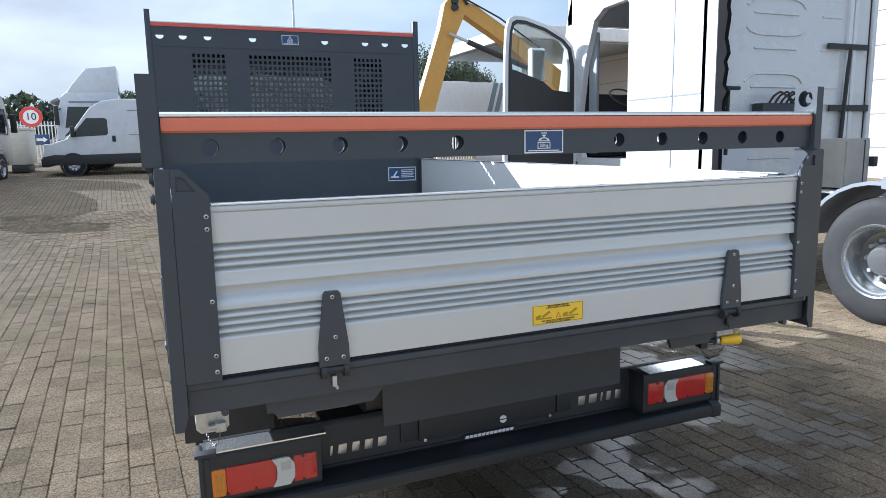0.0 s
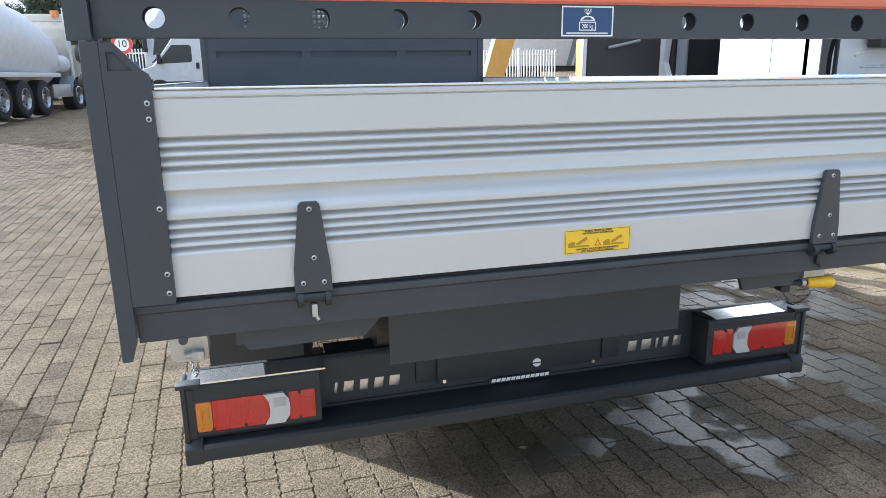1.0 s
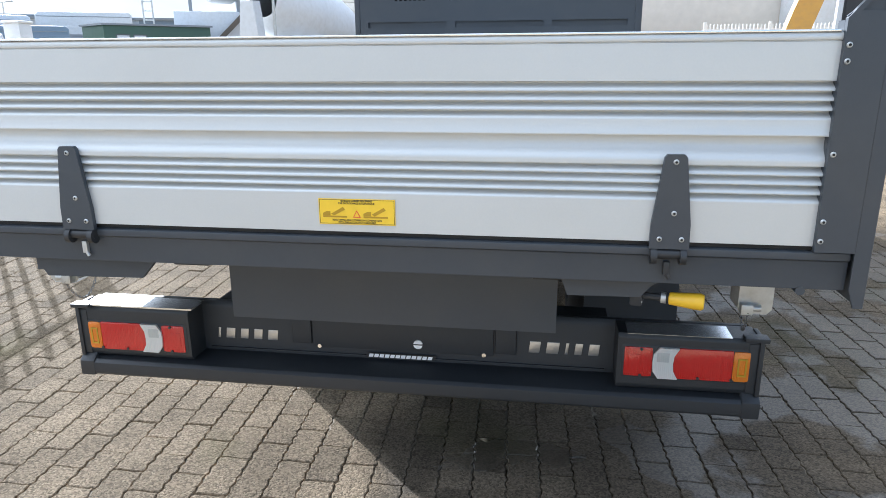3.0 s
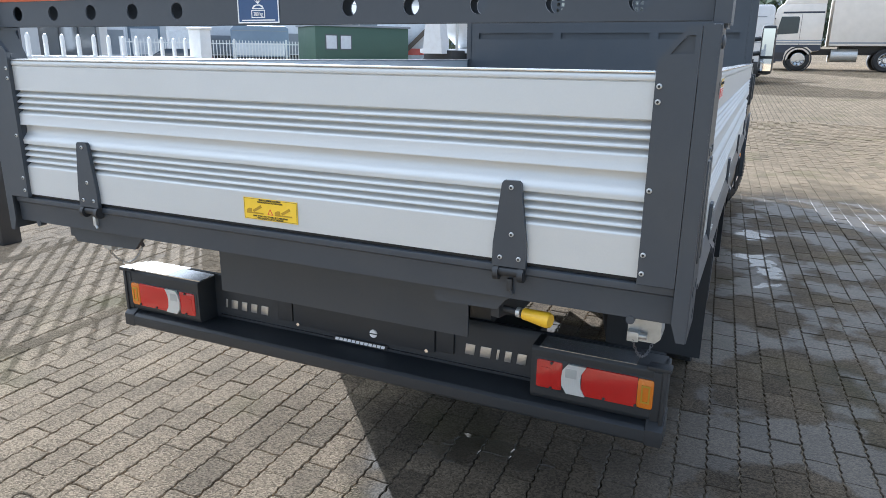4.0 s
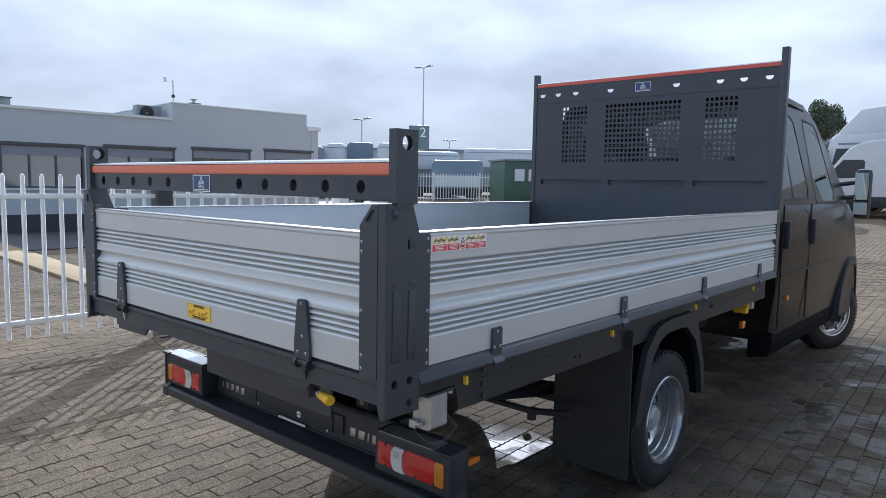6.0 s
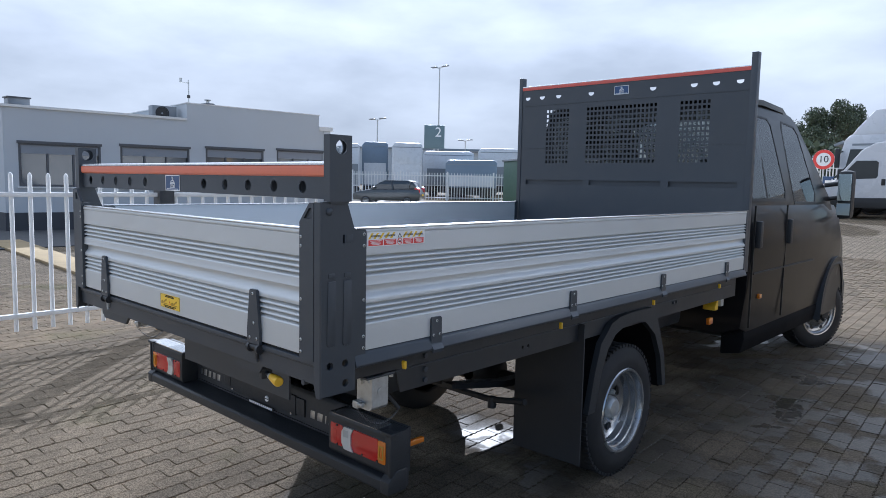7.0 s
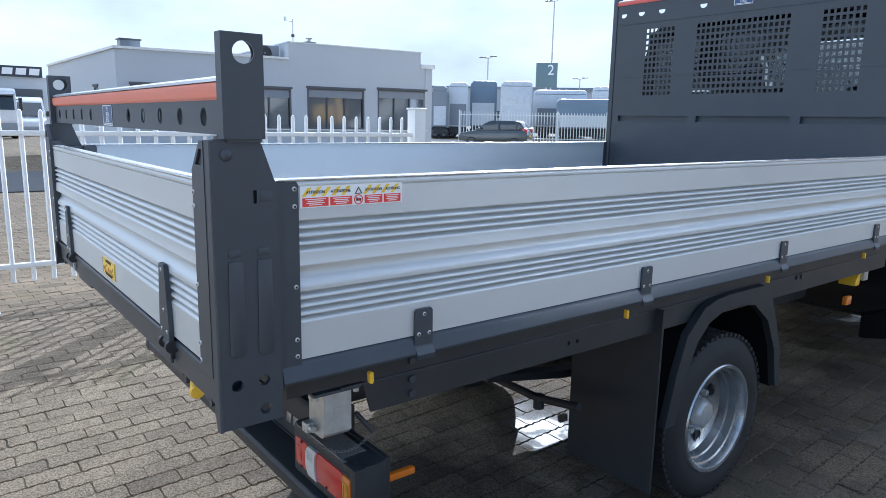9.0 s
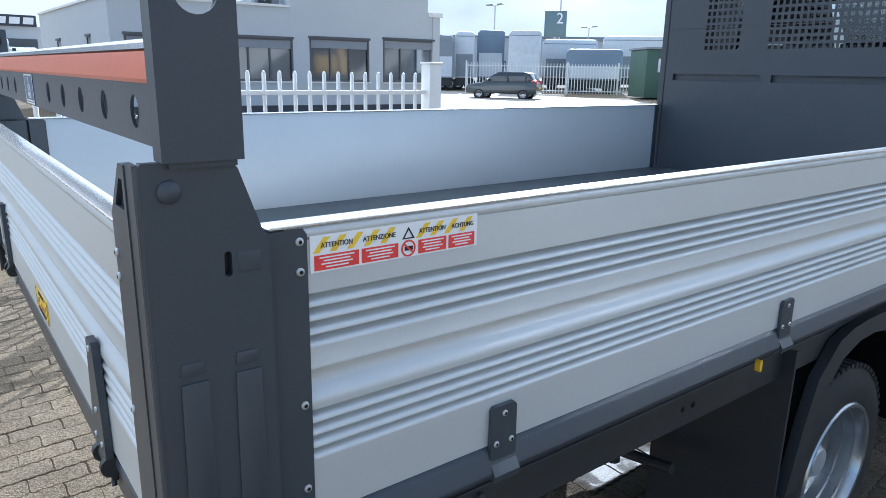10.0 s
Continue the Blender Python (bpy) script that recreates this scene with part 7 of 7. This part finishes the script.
part("skirt_box", prism([(0.9, 0.5), (2.3, 0.5), (2.3, 1.1), (1.2, 1.1)], "y", -0.4, 0.0), NAVY, mp)

# far left: lorries before a pale hall with a dark sign band
x, y = away(3.42, 0.88, 86.5, 62)
hall = thing("dealer_hall", (x, y, 0), label="pale hall with a dark sign band, far across the yard", category="building")
part("wall", box(-8, 0, -14, 5.4, 0, 4.3), WALL_W, hall)
sb_ = part("sign_band", box(0, 0.25, -9, 4.85, 4.28, 5.08), NAVY, hall)
for k in range(7):
    part("name_block", prism([(3.95 - k * 0.88, 4.44), (4.62 - k * 0.88, 4.44), (4.70 - k * 0.88, 4.92), (4.03 - k * 0.88, 4.92)], "x", 0.25, 0.3), STICK_W, sb_)
part("shadow_gap", box(0.0, 0.05, -10, 4.8, 1.9, 3.4), FRAME_D, hall)
panel_van((-52.3, 7.9, 0.0), 180, 5.4, "white van parked before the far hall", WHITE, GREYPAINT)
lorry((-46.5, 5.2, 0.0), 180, "white lorry parked nose out before the far hall", WHITE, GREYPAINT, fairing=False)

# ahead on the left: mixer lorry, storage box, speed sign
mx = thing("concrete_mixer_lorry", (-7.22, 19.5, rise(-7, 24)), -7.5, label="white concrete mixer lorry with a pale drum, seen from behind", category="lorry")
part("drum", lathe([(-1.2, 0.45), (-0.9, 0.75), (0.6, 1.15), (2.4, 1.2), (4.0, 1.0), (5.0, 0.6), (5.2, 0.0)], "y", (0, 0, 0), 36), WHITE_OLD, mx, m=pose(0, 2.2, 2.35, -9, 0, 0))
part("chute", prism([(-0.35, 1.1), (0.35, 1.1), (0.2, 2.5), (-0.2, 2.5)], "y", 0.1, 0.5), WHITE_OLD, mx)
part("hopper", prism([(-0.6, 3.6), (0.6, 3.6), (0.3, 2.9), (-0.3, 2.9)], "y", 0.2, 1.2), WHITE_OLD, mx)
part("chassis", box(-0.5, 0.5, 0.4, 9.0, 0.85, 1.2), CHASSIS, mx)
part("wings", box(-1.2, 1.2, 1.2, 5.6, 1.12, 1.25, 0.03), WHITE_OLD, mx)
mcab = part("cab", prism([(7.5, 1.0), (7.55, 2.75), (7.75, 2.98), (9.3, 3.0), (9.5, 2.75), (9.72, 1.9), (9.72, 0.6), (9.2, 0.6), (8.9, 1.0)], "x", -1.2, 1.2, bevel=0.08), OLDCREAM, mx, "dusty cream day cab")
part("roof_visor", prism([(7.7, 2.95), (9.2, 2.95), (9.5, 3.02), (8.2, 3.22), (7.75, 3.2)], "x", -1.1, 1.1, bevel=0.04), OLDCREAM, mcab)
for s in (-1, 1):
    part("side_window", sheet([(8.25, 1.78), (9.3, 1.72), (9.35, 1.95), (9.2, 2.5), (8.3, 2.55)], [], lambda u, v, w: (s * (1.212 - w), u, v), 0.01), DARKGLASS, mcab)
    part("window_frame", sheet([(8.19, 1.72), (9.37, 1.66), (9.42, 1.95), (9.25, 2.56), (8.24, 2.61)], [[(8.25, 1.78), (9.3, 1.72), (9.35, 1.95), (9.2, 2.5), (8.3, 2.55)]], lambda u, v, w: (s * (1.216 - w), u, v), 0.012), TRIM, mcab)
    part("door_gap", box(s * 1.206 - 0.004, s * 1.206 + 0.004, 8.12, 8.14, 0.9, 2.7), TRIM, mcab)
    part("door_mirror", box(s * 1.4 - 0.1, s * 1.4 + 0.1, 9.42, 9.52, 1.75, 2.4, 0.03), TRIM, mcab)
    for yy in (7.0, 8.6):
        part("mudguard", prism([(yy + 0.64 * math.cos(a), 0.55 + 0.62 * math.sin(a)) for a in [radians(10 + 16 * i) for i in range(11)]] + [(yy + 0.60 * math.cos(a), 0.55 + 0.58 * math.sin(a)) for a in [radians(170 - 16 * i) for i in range(11)]], "x", s * 0.78, s * 1.2), GREYPAINT, mx)
part("exhaust_stack", rod((0.95, 7.3, 1.0), (0.95, 7.3, 3.35), 0.08, 12), GALV, mx, "bare metal exhaust stack")
part("ladder", box(0.55, 0.62, 0.55, 0.6, 1.2, 3.2), GALV, mx)
part("water_drum", cyl((0.75, 6.6, 1.55), "y", 0.28, 0.8, 18), WHITE_OLD, mx)
part("side_underrun", box(1.1, 1.16, 5.0, 6.9, 0.5, 0.9, 0.02), GALV, mx)
part("beacon", cyl((0.5, 7.72, 3.2), "z", 0.12, 0.22, 14), AMBER_LENS, mx)
part("rear_bar", box(-1.2, 1.2, 0.2, 0.35, 0.6, 0.85, 0.02), WHITE_OLD, mx)
for s in (-1, 1):
    part("tail_lamp", box(s * 0.95 - 0.2, s * 0.95 + 0.2, 0.16, 0.22, 0.62, 0.8, 0.01), RED_LENS, mx)
    for yy in (1.6, 2.95, 4.3, 7.0, 8.6):
        simple_wheel(mx, s * 0.98, yy, 0.52, 0.52, 0.4, axis="x")
sb = thing("storage_box", (-6.15, 31.4, rise(-6, 31)), label="low cream storage box standing on dark blocks", category="container")
part("body", box(-1.7, 1.7, -0.8, 0.8, 0.3, 1.62, 0.05), OLDCREAM, sb)
part("lid", box(-1.74, 1.74, -0.84, 0.84, 1.62, 1.72, 0.04), OLDCREAM, sb)
for x0 in (-1.3, 0.0, 1.3):
    part("block", box(x0 - 0.28, x0 + 0.28, -0.78, 0.78, 0, 0.3, 0.05), CHASSIS, sb)
sp = thing("speed_sign", (-4.82, 34.4, rise(-4.8, 34)), label="round red and white speed limit sign reading 10", category="road sign")
part("pole", cyl((0, 0, 1.3), "z", 0.035, 2.6, 10), GALV, sp)
part("disc", lathe([(-0.02, 0.0), (-0.02, 0.44), (0.0, 0.44), (0.0, 0.0)], "y", (0, -0.05, 2.15), 36), STICK_W, sp)
part("red_ring", lathe([(-0.03, 0.30), (-0.03, 0.435), (-0.02, 0.435), (-0.02, 0.30), (-0.03, 0.30)], "y", (0, -0.05, 2.15), 36), STICK_R, sp)
part("blue_plate", box(0.02, 0.62, -0.085, -0.06, 0.95, 1.40, 0.01), STICK_B, sp, "small blue plate with a white arrow")
part("arrow", sheet([(0.12, 1.12), (0.38, 1.12), (0.38, 1.05), (0.54, 1.175), (0.38, 1.30), (0.38, 1.23), (0.12, 1.23)], [], lambda u, v, w: (u, -0.09 + w, v), 0.004), STICK_W, sp)
words("figures", "10", 0.42, INK_SHADE, sp, pose(0, -0.085, 2.15, 90, 0, 0))
part("base", cyl((0, 0, 0.06), "z", 0.3, 0.12, 20), CONCRETE, sp)


# trees: trunk, limbs and many small leaves
def tree(x, y, h, spread, seed, leaves=3000, leaf=1.0, label="broad leafy tree beyond the yard"):
    rg_ = random.Random(seed)
    t = thing("tree", (x, y, rise(x, y) - 0.1), label=label, category="tree", group="trees beyond the yard")
    tb = cyl((0, 0, h * 0.25), "z", 0.28, h * 0.5, 10, r2=0.16)
    tips = []
    for k in range(11):
        a, e = rg_.uniform(0, 6.28), rg_.uniform(0.5, 1.2)
        l_ = h * rg_.uniform(0.28, 0.48)
        b0 = Vector((0, 0, h * rg_.uniform(0.28, 0.5)))
        b1 = b0 + Vector((math.cos(a) * math.cos(e) * spread * rg_.uniform(0.5, 0.9), math.sin(a) * math.cos(e) * spread * rg_.uniform(0.5, 0.9), l_ * math.sin(e)))
        rod(b0, b1, 0.07, 6, tb)
        tips.append((b1, spread * rg_.uniform(0.28, 0.45)))
    part("trunk", tb, BARK, t)
    vs, fs = [], []
    for k in range(leaves):
        c, r_ = tips[rg_.randrange(len(tips))]
        d_ = Vector((rg_.gauss(0, 1), rg_.gauss(0, 1), rg_.gauss(0, 0.8)))
        d_ = d_.normalized() * r_ * rg_.uniform(0.35, 1.08) ** 0.7
        p = c + d_
        s = rg_.uniform(0.10, 0.24) * leaf
        q = Euler((rg_.uniform(0, 6.3), rg_.uniform(0, 6.3), rg_.uniform(0, 6.3))).to_matrix()
        i = len(vs)
        for u, v_ in ((-1, 0), (0, -0.6), (1, 0), (0, 0.6)):
            vs.append(p + q @ Vector((u * s, v_ * s, 0.15 * s * u * v_)))
        fs.append((i, i + 1, i + 2, i + 3))
    me = bpy.data.meshes.new("crown")
    me.from_pydata([tuple(v_) for v_ in vs], [], fs)
    me.materials.append(LEAF)
    part("crown", me, None, t)
    return t


for i, (az, d, el, sp_) in enumerate(((15.1, 190, 6.2, 6.8), (13.7, 188, 7.1, 7.0), (12.5, 192, 6.8, 5.6), (4.4, 185, 3.9, 7.5), (2.4, 190, 4.3, 8), (0.9, 186, 4.1, 7.5))):
    x, y = away(3.5, 0.4, az, d)
    tree(x, y, 1.6 + d * math.tan(radians(el)) - rise(x, y), sp_, 20 + i, leaves=11000, leaf=1.35)
for i, (az, d, el, sp_) in enumerate(((-20.5, 62, 7.6, 3.6), (-23.4, 64, 6.9, 3.6), (-26.0, 66, 5.6, 3.2), (-17.5, 66, 6.0, 3.4))):
    x, y = away(0.0, 0.0, az, d)
    tree(x, y, 1.6 + d * math.tan(radians(el)) - rise(x, y), sp_, 50 + i, leaves=7000, leaf=0.65)

# hedge and far roofs that close the horizon
hv, hf = [], []
rg_ = random.Random(9)
for k in range(9000):
    x = rg_.uniform(-30, 40)
    y = 70 + rg_.uniform(-1.5, 1.5)
    z = rise(x, y) + rg_.uniform(0.1, 1.0) * (3.6 + 0.9 * math.sin(x * 0.35) + 0.5 * math.sin(x * 1.1))
    s = rg_.uniform(0.2, 0.42)
    q = Euler((rg_.uniform(0, 6.3), rg_.uniform(0, 6.3), rg_.uniform(0, 6.3))).to_matrix()
    i = len(hv)
    for u, v_ in ((-1, 0), (0, -0.7), (1, 0), (0, 0.7)):
        hv.append(tuple(Vector((x, y, z)) + q @ Vector((u * s, v_ * s, 0))))
    hf.append((i, i + 1, i + 2, i + 3))
me = bpy.data.meshes.new("hedge")
me.from_pydata(hv, [], hf)
me.materials.append(LEAF)
tagged(new("hedge", me), "long dark green hedge across the far end", "hedge", kind="stuff")
for k, (az, d, w, h) in enumerate(((60, 95, 30, 5.0), (35, 120, 36, 6.0), (24, 110, 30, 5.5), (48, 130, 50, 7.0), (-40, 90, 30, 6.5), (-62, 80, 30, 7), (95, 90, 40, 6), (14, 130, 60, 7), (-12, 120, 50, 6.5))):
    x, y = away(1.0, 1.0, az, d)
    fh = thing("far_hall", (x, y, rise(x, y) - 0.2), -(-az), label="low pale industrial hall in the distance", category="building", group="far halls")
    part("wall", box(-w / 2, w / 2, 0, 12, 0, h), WALL_W if k % 2 else BLUEGREY, fh)
    part("roof", box(-w / 2 - 0.3, w / 2 + 0.3, -0.3, 12.3, h, h + 0.35), GREYPAINT, fh)
    for j in range(4):
        part("window", box(-w / 2 + 2 + j * w / 4.4, -w / 2 + 4.5 + j * w / 4.4, -0.05, 0.02, 1.6, 2.9), FRAME_D, fh)

# ---- paving stones ----
PL_, PW, GAP, YAW = 0.21, 0.113, 0.0050, radians(3.0)


def stone_outline(seed, fine):
    """Interlocking paver: toothed long sides, gently curved short ends."""
    rr = random.Random(seed)
    ns = 16 if fine else 8
    xl, xr = -PW / 2 + GAP / 2, PW / 2 - GAP / 2
    y0, y1 = -PL_ / 2 + GAP * 0.36, PL_ / 2 - GAP * 0.36
    tooth = (0.0, 0.0040, 0.0, -0.0040) if fine else (0.0015, -0.0015)
    wav = [tooth[i % len(tooth)] for i in range(ns + 1)]
    ends = [(-0.55, 0.0034), (0.0, 0.0), (0.55, -0.0034)] if fine else []
    pts = [(xr + wav[i] + rr.uniform(-0.0013, 0.0013), y0 + (y1 - y0) * i / ns) for i in range(ns + 1)]
    pts += [(xr * a, y1 + b + rr.uniform(-0.0008, 0.0008)) for a, b in ends[::-1]]
    pts += [(xl + wav[i] + rr.uniform(-0.0013, 0.0013), y0 + (y1 - y0) * i / ns) for i in range(ns, -1, -1)]
    pts += [(xr * a, y0 + b + rr.uniform(-0.0008, 0.0008)) for a, b in ends]
    return pts


def stone_data(seed, fine):
    o = stone_outline(seed, fine)
    k = len(o)
    inner = [(x * 0.95, y * 0.975) for x, y in o]
    v = [(x, y, 0.0) for x, y in inner] + [(x, y, -0.003) for x, y in o] + [(x, y, -0.014) for x, y in o]
    f = [tuple(range(k))]
    for r_ in (0, k):
        f += [(r_ + i, r_ + k + i, r_ + k + (i + 1) % k, r_ + (i + 1) % k) for i in range(k)]
    return v, f


STONES = [stone_data(s, True) for s in range(6)]
FAR_STONES = [stone_data(s, False) for s in range(6)]
stone_meshes = []
for v, f in STONES:
    me = bpy.data.meshes.new("paver")
    me.from_pydata(v, [], f)
    me.materials.append(PAVER)
    stone_meshes.append(me)
sand_v, sand_f = [], []
NX, NY = 137, 201
for iy in range(NY):
    for ix in range(NX):
        x, y = -7.41 + ix * 0.1, -3.0 + iy * 0.1
        fill = 0.5 + 0.9 * noise.noise((x * 0.9, y * 0.9, 3.0)) + 0.5 * noise.noise((x * 3.3, y * 3.3, 8.0))
        sand_v.append((x, y, rise(x, y) - 0.0125 + 0.0080 * min(1.0, max(0.0, fill))))
for iy in range(NY - 1):
    for ix in range(NX - 1):
        k = iy * NX + ix
        sand_f.append((k, k + 1, k + NX + 1, k + NX))
me = bpy.data.meshes.new("joint_sand")
me.from_pydata(sand_v, [], sand_f)
me.materials.append(JOINT)
tagged(new("joint_sand", me), "sandy bed in the paving joints", "sand", kind="structure")
rr = random.Random(77)
c_, s_ = math.cos(YAW), math.sin(YAW)
av, af = [], []
count = 0
for ix in range(-76, 66):
    for iy in range(-18, 86):
        u = ix * PW
        w = (iy + (0.5 if ix % 2 else 0.0)) * PL_
        x, y = u * c_ - w * s_, u * s_ + w * c_
        if not (-7.4 < x < 6.2 and -3.0 < y < 17.0):
            continue
        dz, tx, ty = rr.gauss(0, 0.0013) + rise(x, y), rr.gauss(0, 0.007), rr.gauss(0, 0.007)
        x, y = x + rr.uniform(-0.0016, 0.0016), y + rr.uniform(-0.002, 0.002)
        k = rr.randrange(6)
        if -0.35 < x < 1.55 and 2.02 < y < 5.35 and count < 300:
            m_ = Matrix.Translation((x, y, dz)) @ Euler((tx, ty, YAW)).to_matrix().to_4x4()
            part("paver", stone_meshes[k], None, ground, m=m_)
            count += 1
        else:
            v, f = (STONES if -4.2 < x < 4.6 and y < 7.5 else FAR_STONES)[k]
            i = len(av)
            av += [(x + a * c_ - b * s_, y + a * s_ + b * c_, z + dz + a * ty + b * tx) for a, b, z in v]
            af += [tuple(j + i for j in q) for q in f]
me = bpy.data.meshes.new("pavers")
me.from_pydata(av, [], af)
me.materials.append(PAVER)
pv = tagged(new("pavers", me), kind="stuff")
pv.parent = ground
